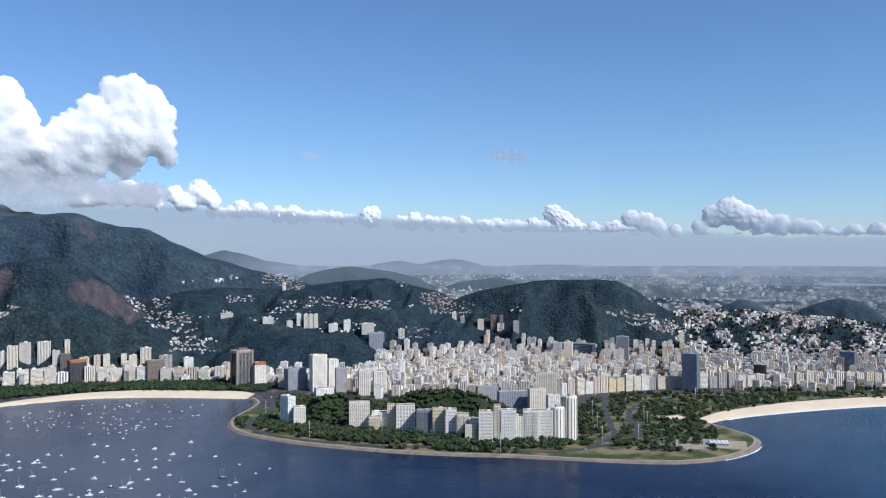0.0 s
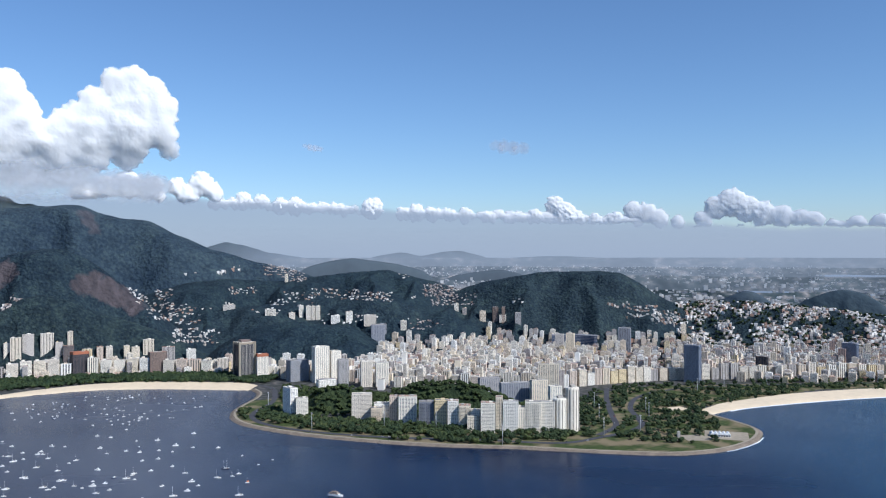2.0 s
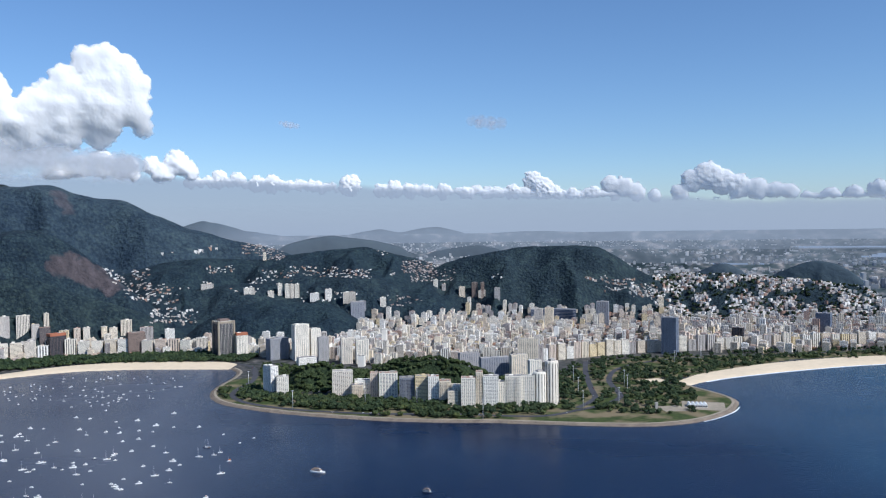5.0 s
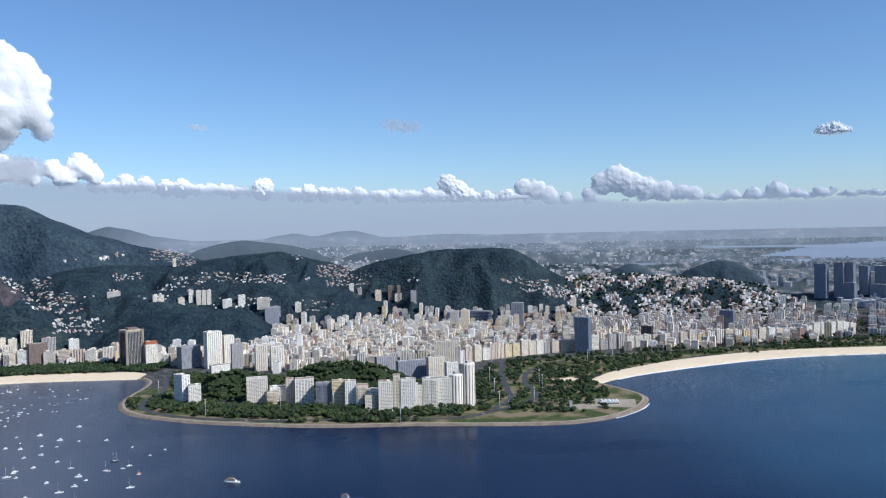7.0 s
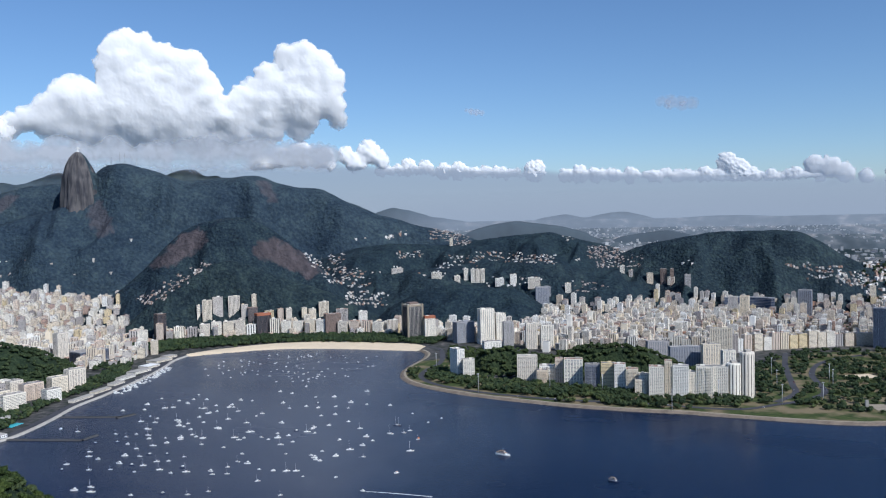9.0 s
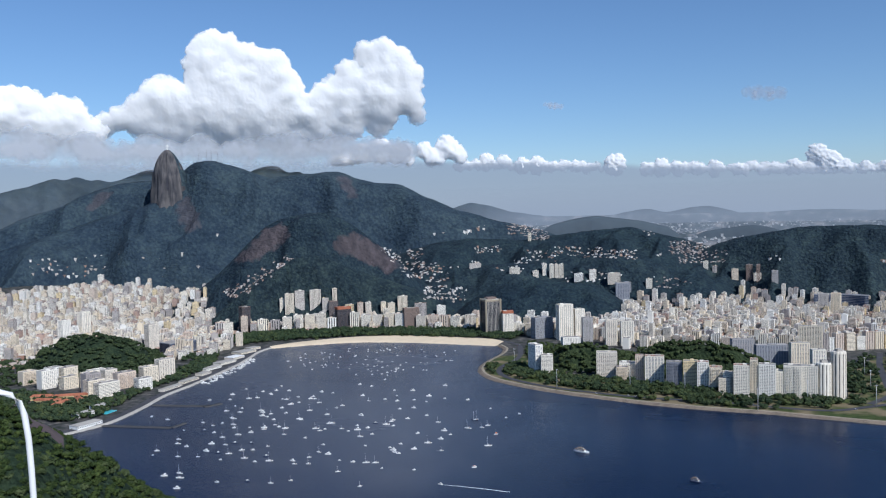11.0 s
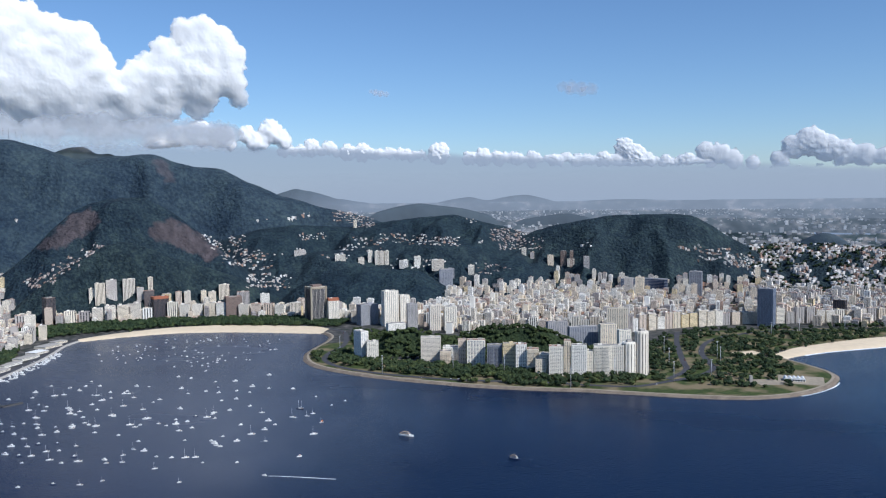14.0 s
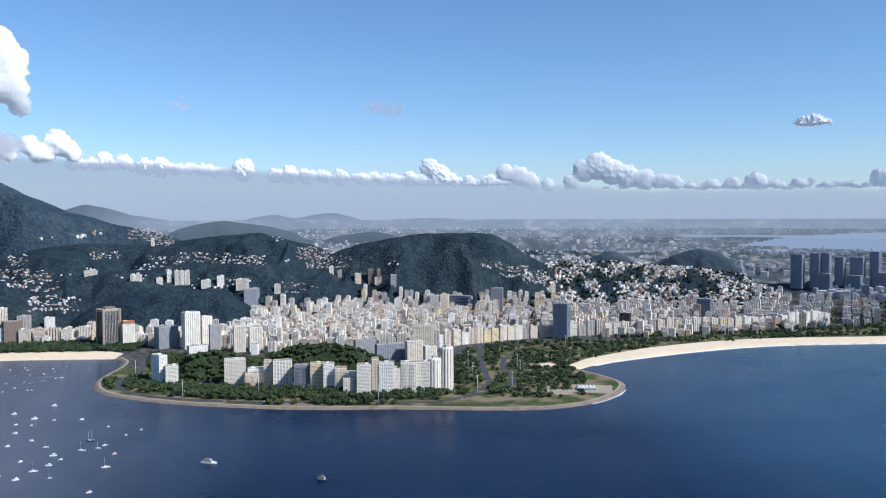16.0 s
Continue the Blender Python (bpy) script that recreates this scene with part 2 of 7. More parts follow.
M["glass"] = glazing("window_glass", (0.040, 0.042, 0.048), (0.24, 0.22, 0.19), 0.25)
M["glass_dark"] = glazing("dark_curtain_glass", (0.026, 0.029, 0.040), (0.05, 0.055, 0.07), 0.15)
# downtown haze is mixed into glass and frame colours; two slate-blue towers share them
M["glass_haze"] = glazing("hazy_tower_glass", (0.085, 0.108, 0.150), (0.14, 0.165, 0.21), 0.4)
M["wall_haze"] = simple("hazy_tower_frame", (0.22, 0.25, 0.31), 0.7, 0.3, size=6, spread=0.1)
M["glass_blue"] = glazing("blue_window_glass", (0.04, 0.06, 0.11), (0.10, 0.13, 0.20), 0.2)


def island_colours(name, stops, rough=0.85):
    m, nt, b = shader(name, rough, 0.2)
    pick = nt.nodes.new("ShaderNodeNewGeometry").outputs["Random Per Island"]
    nt.links.new(ramp(nt, pick, stops, True), b.inputs["Base Color"])
    return m


M["lowhouse"] = island_colours("low_house_roofs", [(0.0, (0.40, 0.30, 0.24)), (0.2, (0.58, 0.52, 0.46)), (0.4, (0.30, 0.19, 0.14)), (0.55, (0.66, 0.62, 0.57)), (0.7, (0.46, 0.38, 0.33)), (0.85, (0.26, 0.24, 0.23))])
M["hillhouse"] = island_colours("hillside_house_walls", [(0.0, (0.56, 0.53, 0.49)), (0.24, (0.34, 0.23, 0.18)), (0.36, (0.42, 0.37, 0.33)), (0.50, (0.68, 0.66, 0.63)), (0.74, (0.22, 0.15, 0.12)), (0.84, (0.40, 0.37, 0.35))])
M["brickhouse"] = island_colours("brick_and_plaster_walls", [(0.0, (0.42, 0.36, 0.33)), (0.3, (0.30, 0.21, 0.17)), (0.5, (0.52, 0.47, 0.44)), (0.65, (0.24, 0.19, 0.17)), (0.8, (0.36, 0.31, 0.29)), (0.93, (0.62, 0.60, 0.57))])
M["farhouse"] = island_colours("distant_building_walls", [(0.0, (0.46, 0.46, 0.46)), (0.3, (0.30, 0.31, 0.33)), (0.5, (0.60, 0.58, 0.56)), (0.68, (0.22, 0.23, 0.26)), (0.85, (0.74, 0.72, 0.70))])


def city_ground():
    m, nt, b = shader("city_ground", 0.9, 0.2)
    c = ramp(nt, grain(nt, 18, 6), [(0.30, (0.018, 0.028, 0.017)), (0.46, (0.045, 0.047, 0.045)), (0.60, (0.085, 0.082, 0.08)), (0.75, (0.19, 0.17, 0.15))])
    nt.links.new(c, b.inputs["Base Color"])
    relief(nt, b, grain(nt, 10, 4), 1.5)
    return m


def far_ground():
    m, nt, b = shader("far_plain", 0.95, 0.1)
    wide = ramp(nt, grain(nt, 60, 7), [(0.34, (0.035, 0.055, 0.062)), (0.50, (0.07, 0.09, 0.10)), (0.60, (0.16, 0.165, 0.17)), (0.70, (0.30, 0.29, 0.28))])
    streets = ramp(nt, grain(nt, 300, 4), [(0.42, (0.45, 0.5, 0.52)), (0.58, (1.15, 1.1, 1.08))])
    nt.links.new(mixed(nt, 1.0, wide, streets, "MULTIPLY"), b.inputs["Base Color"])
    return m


def sea():
    m, nt, b = shader("sea_water", 0.12, 0.10)
    b.inputs["IOR"].default_value = 1.33
    sep = nt.nodes.new("ShaderNodeSeparateXYZ")
    nt.links.new(where(nt), sep.inputs[0])
    span = node(nt, "ShaderNodeMapRange")
    for k, v in (("From Min", -1300.0), ("From Max", 2300.0)):
        span.inputs[k].default_value = v
    wob = nt.nodes.new("ShaderNodeMath")
    wob.operation = "MULTIPLY_ADD"
    nt.links.new(grain(nt, 420, 4, "world", (1, 0.5, 1)), wob.inputs[0])
    wob.inputs[1].default_value = 700.0
    nt.links.new(sep.outputs[0], wob.inputs[2])
    nt.links.new(wob.outputs[0], span.inputs["Value"])
    # grey in the inner bay, navy off the headland, teal off the long beach
    c = ramp(nt, span.outputs[0], [(0.10, (0.080, 0.093, 0.126)), (0.30, (0.072, 0.086, 0.120)), (0.37, (0.026, 0.037, 0.062)), (0.43, (0.005, 0.013, 0.037)), (0.58, (0.006, 0.016, 0.044)), (0.74, (0.018, 0.052, 0.100)), (0.95, (0.030, 0.088, 0.140))])
    deep = node(nt, "ShaderNodeMapRange")
    wide = nt.nodes.new("ShaderNodeMath")
    wide.operation = "MULTIPLY_ADD"
    nt.links.new(sep.outputs[0], wide.inputs[0])
    wide.inputs[1].default_value = 0.9
    nt.links.new(sep.outputs[1], wide.inputs[2])
    nt.links.new(wide.outputs[0], deep.inputs["Value"])
    deep.inputs["From Min"].default_value, deep.inputs["From Max"].default_value = 450.0, 950.0
    c = mixed(nt, deep.outputs[0], (0.008, 0.018, 0.048), c)
    nt.links.new(c, b.inputs["Base Color"])
    r = ramp(nt, grain(nt, 260, 4, "world", (0.5, 1, 1)), [(0.35, (0.14,) * 3), (0.65, (0.30,) * 3)])
    nt.links.new(r, b.inputs["Roughness"])
    relief(nt, b, grain(nt, 6, 6, "world", (0.7, 1.3, 1)), 0.6, 0.7)
    return m


def cloud_stuff(name="cloud_vapour", tone=(0.97, 0.97, 0.97), through=0.25):
    """Vapour: light scattered back and through, thinning out where the mesh's vapour does."""
    m, nt, b = shader(name, 1.0, 0.0)
    b.inputs["Base Color"].default_value = (*tone, 1)
    t = nt.nodes.new("ShaderNodeBsdfTranslucent")
    t.inputs[0].default_value = (*tone, 1)
    mx = node(nt, "ShaderNodeMixShader", Fac=through)
    nt.links.new(b.outputs[0], mx.inputs[1])
    nt.links.new(t.outputs[0], mx.inputs[2])
    d = nt.nodes.new("ShaderNodeAttribute")
    d.attribute_name = "vapour"
    clear = nt.nodes.new("ShaderNodeBsdfTransparent")
    thin = nt.nodes.new("ShaderNodeMixShader")
    nt.links.new(d.outputs["Fac"], thin.inputs[0])
    nt.links.new(clear.outputs[0], thin.inputs[1])
    nt.links.new(mx.outputs[0], thin.inputs[2])
    nt.links.new(thin.outputs[0], nt.nodes["Material Output"].inputs[0])
    return m


# reflected sky and haze are put into the far water's pale base colour
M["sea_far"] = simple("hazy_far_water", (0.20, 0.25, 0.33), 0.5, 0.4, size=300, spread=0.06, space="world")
M["city"], M["plain"], M["sea"], M["cloud"] = city_ground(), far_ground(), sea(), cloud_stuff()
# shaded copy of the cloud stuff: the underside's shade is in its grey tone
M["cloud_grey"] = cloud_stuff("shaded_cloud_base", (0.58, 0.61, 0.66), 0.3)


# ---------------------------------------------------------------- mesh helpers
def mesh_object(name, verts, faces, mats, parent=None, label="", smooth=False, slots=None):
    me = bpy.data.meshes.new(name)
    me.from_pydata(verts.tolist() if hasattr(verts, "tolist") else verts, [], faces.tolist() if hasattr(faces, "tolist") else faces)
    for m in mats if isinstance(mats, (list, tuple)) else [mats]:
        me.materials.append(m)
    if slots is not None:
        me.polygons.foreach_set("material_index", np.asarray(slots, dtype=np.int32))
    if smooth:
        me.polygons.foreach_set("use_smooth", np.ones(len(me.polygons), dtype=bool))
    me.update()
    ob = new(name, me)
    if parent:
        ob.parent = parent
    if label:
        ob["label"] = label
    return ob


def part(name, bm, material, parent, label="", smooth=False):
    me = bpy.data.meshes.new(name)
    bm.to_mesh(me)
    bm.free()
    me.materials.append(material)
    if smooth:
        me.polygons.foreach_set("use_smooth", np.ones(len(me.polygons), dtype=bool))
    ob = new(name, me)
    ob.parent = parent
    if label:
        ob["label"] = label
    return ob


BOX_F = np.array([(0, 3, 2, 1), (4, 5, 6, 7), (0, 1, 5, 4), (1, 2, 6, 5), (2, 3, 7, 6), (3, 0, 4, 7)])


def box_arrays(boxes):
    """Boxes (x0, y0, z0, x1, y1, z1) or, with a turn about z in radians, the seventh."""
    vs, fs = [], []
    for i, q in enumerate(boxes):
        x0, y0, z0, x1, y1, z1 = q[:6]
        v = np.array([(x0, y0, z0), (x1, y0, z0), (x1, y1, z0), (x0, y1, z0), (x0, y0, z1), (x1, y0, z1), (x1, y1, z1), (x0, y1, z1)], float)
        if len(q) > 6:
            c, s, m = math.cos(q[6]), math.sin(q[6]), v.mean(0)
            d = v - m
            v[:, 0], v[:, 1] = m[0] + d[:, 0] * c - d[:, 1] * s, m[1] + d[:, 0] * s + d[:, 1] * c
        vs.append(v)
        fs.append(BOX_F + 8 * i)
    return np.concatenate(vs), np.concatenate(fs)


def box_mesh(name, boxes, mats, parent=None, label=""):
    return mesh_object(name, *box_arrays(boxes), mats, parent, label)


def tube(name, points, radius, material, parent=None, taper=1.0, sides=8, label=""):
    pts = [Vector(p) for p in points]
    vs, fs = [], []
    for i, p in enumerate(pts):
        d = (pts[min(i + 1, len(pts) - 1)] - pts[max(i - 1, 0)]).normalized()
        a = d.orthogonal().normalized() if abs(d.z) < 0.9 else Vector((1, 0, 0))
        a = (a - d * a.dot(d)).normalized()
        b = d.cross(a)
        r = radius * (1 + (taper - 1) * i / (len(pts) - 1))
        vs += [tuple(p + r * (math.cos(2 * math.pi * k / sides) * a + math.sin(2 * math.pi * k / sides) * b)) for k in range(sides)]
        if i:
            o = (i - 1) * sides
            fs += [(o + k, o + (k + 1) % sides, o + sides + (k + 1) % sides, o + sides + k) for k in range(sides)]
    fs += [tuple(range(sides))[::-1], tuple(range(len(vs) - sides, len(vs)))]
    return mesh_object(name, vs, fs, material, parent, label, True)


def lattice(ix, iy, seed):
    h = (ix.astype(np.int64) * 374761393 + iy.astype(np.int64) * 668265263 + seed * 974711) & 0xFFFFFFFF
    h = ((h ^ (h >> 13)) * 1274126177) & 0xFFFFFFFF
    return ((h ^ (h >> 16)) & 0xFFFF) / 65535.0


def rough2(x, y, size, octaves=4, seed=0):
    """Smooth value noise in -1..1 on arrays."""
    total, amp, norm = np.zeros_like(x, dtype=float), 1.0, 0.0
    for o in range(octaves):
        u, v = x / size + 17.3 * o, y / size - 9.1 * o
        i, j = np.floor(u), np.floor(v)
        fu, fv = u - i, v - j
        fu, fv = fu * fu * (3 - 2 * fu), fv * fv * (3 - 2 * fv)
        a, b, c, d = (lattice(i + p, j + q, seed + o) for p, q in ((0, 0), (1, 0), (0, 1), (1, 1)))
        total += amp * ((a * (1 - fu) + b * fu) * (1 - fv) + (c * (1 - fu) + d * fu) * fv)
        norm += amp
        amp, size = amp * 0.5, size * 0.5
    return total / norm * 2 - 1


# the country past 4.2 km is drawn nearer and smaller in proportion, so that it stays within the lens's reach
NEAR = 4200.0


def drawn_in(p):
    p = np.asarray(p, float).copy()
    d = np.hypot(p[:, 0], p[:, 1])
    k = np.where(d > NEAR, (NEAR + 740 * (1 - NEAR / np.maximum(d, NEAR))) / np.maximum(d, 1), 1.0)
    p[:, 0], p[:, 1], p[:, 2] = p[:, 0] * k, p[:, 1] * k, EYE + (p[:, 2] - EYE) * k
    return p


def plan(az, d):
    return -np.sin(az * DEG) * d, np.cos(az * DEG) * d


def strip(name, line, offsets, zs, material, label="", kind="structure", category=""):
    """A band along a plan line: offsets to its left side and heights across it."""
    line = np.asarray(line, float)
    t = np.gradient(line, axis=0)
    t /= np.linalg.norm(t, axis=1)[:, None]
    nrm = np.stack([-t[:, 1], t[:, 0]], 1)
    k = len(offsets)
    vs = np.concatenate([np.column_stack([line + nrm * np.reshape(o, (-1, 1)), np.full(len(line), 1.0) * z]) for o, z in zip(offsets, zs)])
    n = len(line)
    fs = [(j * n + i, j * n + i + 1, (j + 1) * n + i + 1, (j + 1) * n + i) for j in range(k - 1) for i in range(n - 1)]
    ob = mesh_object(name, vs, [f[::-1] for f in fs], material, smooth=True)
    return tagged(ob, label, category, "", kind)


def smooth_line(points, step=12.0):
    p = [np.array(q, float) for q in points]
    out = []
    for i in range(len(p) - 1):
        a, b, c, d = p[max(i - 1, 0)], p[i], p[i + 1], p[min(i + 2, len(p) - 1)]
        n = max(2, int(np.linalg.norm(c - b) / step))
        for k in range(n):
            t = k / n
            out.append(0.5 * (2 * b + (c - a) * t + (2 * a - 5 * b + 4 * c - d) * t * t + (3 * b - a - 3 * c + d) * t ** 3))
    out.append(p[-1])
    return np.array(out)


def inside(x, y, poly):
    x, y = np.asarray(x, float), np.asarray(y, float)
    hit = np.zeros(x.shape, bool)
    for (x0, y0), (x1, y1) in zip(poly, np.roll(poly, -1, axis=0)):
        cond = (y0 > y) != (y1 > y)
        hit ^= cond & (x < (x1 - x0) * (y - y0) / (y1 - y0 + 1e-9) + x0)
    return hit


def off_line(x, y, line):
    """Distance to a polyline."""
    best = np.full(np.shape(x), 1e9)
    for (x0, y0), (x1, y1) in zip(line[:-1], line[1:]):
        dx, dy = x1 - x0, y1 - y0
        t = np.clip(((x - x0) * dx + (y - y0) * dy) / (dx * dx + dy * dy + 1e-9), 0, 1)
        best = np.minimum(best, np.hypot(x - x0 - t * dx, y - y0 - t * dy))
    return best


# ---------------------------------------------------------------- coast, ground and water
COAST_URCA = [(-330, 250), (-300, 480), (-340, 700), (-560, 860), (-860, 980), (-1060, 1120), (-1120, 1240), (-1112, 1300), (-1098, 1360), (-1112, 1473),
              (-1140, 1600), (-1148, 1723), (-1172, 1934), (-1196, 2056), (-1226, 2173), (-1228, 2250)]
COAST_BEACH = [(-1228, 2250), (-1137, 2327), (-1021, 2400), (-930, 2418), (-841, 2425), (-740, 2420), (-657, 2412), (-560, 2402)]
COAST_HEAD = [(-560, 2402), (-528, 2340), (-520, 2255), (-530, 2150), (-528, 2050), (-500, 1965), (-455, 1905), (-376, 1845), (-262, 1785), (-98, 1726), (20, 1700),
              (133, 1687), (329, 1646), (459, 1634), (560, 1668), (640, 1736), (690, 1815), (702, 1877), (688, 1940), (650, 2040)]
COAST_FLAMENGO = [(650, 2040), (700, 2085), (800, 2145), (1005, 2229), (1212, 2292), (1405, 2316), (1706, 2300), (1900, 2290)]
COAST_NORTH = [(1900, 2290), (2080, 2330), (2150, 2480), (2350, 2560), (2700, 2620), (3150, 2760), (3350, 3100), (3700, 3700), (4300, 4900), (5600, 7400), (4700, 9600)]
urca, beach, head, flamengo, north = (smooth_line(c) for c in (COAST_URCA, COAST_BEACH, COAST_HEAD, COAST_FLAMENGO, COAST_NORTH))
coast = np.concatenate([urca[:-1], beach[:-1], head[:-1], flamengo[:-1], north])
LAND = np.concatenate([coast[::2], [(5200, 9800), (8200, 13500), (17000, 19000), (60000, 60000), (-60000, 60000), (-60000, 200), (-3000, -900), (-700, -500), (-420, -100)]])
FAR_WATER = [(-28.0, 15500, 4.0, 900), (-30.0, 9500, 1.4, 330), (-38.5, 14000, 3.6, 4200), (-45.0, 14000, 5.0, 7000), (-21.0, 9000, 1.8, 260)]


def shore(x, y):
    """Metres inland (minus: out at sea)."""
    d = off_line(x, y, coast[::2])
    return np.where(inside(x, y, LAND), d, -d)


def ground_height(x, y):
    s = shore(x, y)
    h = np.where(s > 0, np.minimum(0.6 + s * 0.22, 3.6), np.maximum(s * 0.12, -9))
    d = np.hypot(x, y)
    az = np.degrees(np.arctan2(-x, y))
    for a, dd, wa, wd in FAR_WATER:
        h = np.where(((az - a) / wa) ** 2 + ((d - dd) / wd) ** 2 < 1 + 0.35 * rough2(az * 400, d, 700, 3, 5), -30.0, h)
    h = np.where((d > 6000) & (h > 0), h + 14 + 14 * rough2(x, y, 1500, 3, 9), h)
    peak = np.interp(d, [0, 4.2, 4.8, 7.4, 60, 200, 420], [EYE - 1.65, EYE - 1.65, EYE - 2.9, EYE - 2.9, 320, 170, -10])
    return np.maximum(h, peak)


def polar(az, d):
    A, D = np.meshgrid(az, d)
    n, m = A.shape
    x, y = plan(A.ravel(), D.ravel())
    i = (np.arange(n - 1)[:, None] * m + np.arange(m - 1)[None, :]).ravel()
    return x, y, np.stack([i, i + 1, i + m + 1, i + m], 1)


PARK_WEST = np.concatenate([head[16:-3], [(650, 2120), (800, 2215), (1080, 2400), (1460, 2430), (1900, 2410), (2300, 2700), (1900, 2640), (1500, 2560), (1100, 2520), (800, 2480), (520, 2440), (420, 2300), (330, 2080), (300, 1850), (-40, 1920), (-300, 2010), (-360, 2080), (-400, 2300)]])
az_g = np.concatenate([np.arange(-180, -50, 5.0), np.arange(-50, 48, 0.3), np.arange(48, 180.1, 5.0)])
d_g = np.concatenate([[0.5, 4.0, 4.9, 7.3, 20, 60, 130, 240, 420, 600], np.arange(700, 1500, 40), np.arange(1500, 2700, 13), np.arange(2700, 4200, 30), 4200 * 1.045 ** np.arange(0, 62)])
gx, gy, gf = polar(az_g, d_g)
gz = ground_height(gx, gy)
cx, cy = gx[gf].mean(1), gy[gf].mean(1)
cd = np.hypot(cx, cy)
slot = np.where(cd > NEAR, 2, np.where(inside(cx, cy, PARK_WEST), 1, np.where(cd < 500, 3, 0)))
g_az = np.degrees(np.arctan2(-gx, gy))
laid = drawn_in(np.column_stack([gx, gy, gz]))
laid[:, 2] -= np.clip((g_az - 15) / 4, 0, 1) * np.clip((np.hypot(laid[:, 0], laid[:, 1]) - NEAR) / 100, 0, 1) * 420 * (g_az < 120)
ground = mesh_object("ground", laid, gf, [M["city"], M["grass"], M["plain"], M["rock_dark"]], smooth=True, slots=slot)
tagged(ground, "low coastal land with city streets, park lawns and a hazy plain", "ground", kind="structure")

wx, wy, wf = polar(np.arange(-180, 180.1, 3.0), np.concatenate([[1, 300, 700, 1200, 1800, 2600, 3400], 4200 * 1.12 ** np.arange(0, 24)]))
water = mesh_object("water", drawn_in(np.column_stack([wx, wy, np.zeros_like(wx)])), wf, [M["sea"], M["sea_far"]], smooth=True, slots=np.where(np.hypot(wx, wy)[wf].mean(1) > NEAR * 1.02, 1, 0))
tagged(water, "dark blue rippled bay water, greyer by the moorings", "water", kind="structure")

# beaches, sea wall and shore path
off = np.interp(np.arange(len(beach)), [0, 8, len(beach) * 0.5, len(beach) - 6, len(beach) - 1], [19, 60, 118, 108, 60])
tagged(strip("beach", beach, [-4 + 0 * off, 4 + 0 * off, 16 + 0 * off, off], [-0.4, 2.4, 4.2, 4.6], M["sand"]), "pale curved sand beach on the inner bay", "beach")
off = np.interp(np.arange(len(flamengo)), [0, 10, 30, 60, len(flamengo) - 1], [30, 60, 100, 112, 112])
tagged(strip("beach", flamengo, [-5 + 0 * off, 4 + 0 * off, 16 + 0 * off, off], [-0.4, 2.4, 4.2, 4.6], M["sand"]), "long pale sand beach beside the park", "beach")
strip("shore_foam", flamengo[6:], [-10, -3], [0.12, 0.4], M["foam"], "thin line of white surf along the sand", category="surf")
wob = rough2(head[:, 0], head[:, 1], 26, 3, 81)
strip("seawall", head, [-4 + 3 * wob, 0.5 + 2.5 * np.roll(wob, 1), 4 + 1.5 * np.roll(wob, 2), 8 + 0 * wob], [-1.0, 1.7 + 0.5 * wob, 3.3 + 0.4 * np.roll(wob, 3), 4.0], M["boulder"], "rough brown boulder sea wall round the headland", category="sea wall")
strip("shore_foam", head[-34:-20], [-6.5 + 2 * wob[-34:-20], -4 + 0 * wob[-34:-20]], [0.12, 0.4], M["foam"], "white surf breaking along the point", category="surf")
strip("shore_path", head, [8, 14], [4.05, 4.15], M["path"], "pale footpath above the boulder sea wall", category="path")
strip("seawall", urca, [-2, 0, 5], [-1.0, 2.6, 3.8], M["concrete"], "grey stone quay wall along the bay road", category="sea wall")
strip("road", urca[55:], [5, 22], [4.0, 4.0], M["asphalt"], "grey waterfront road beside the quay", category="road")

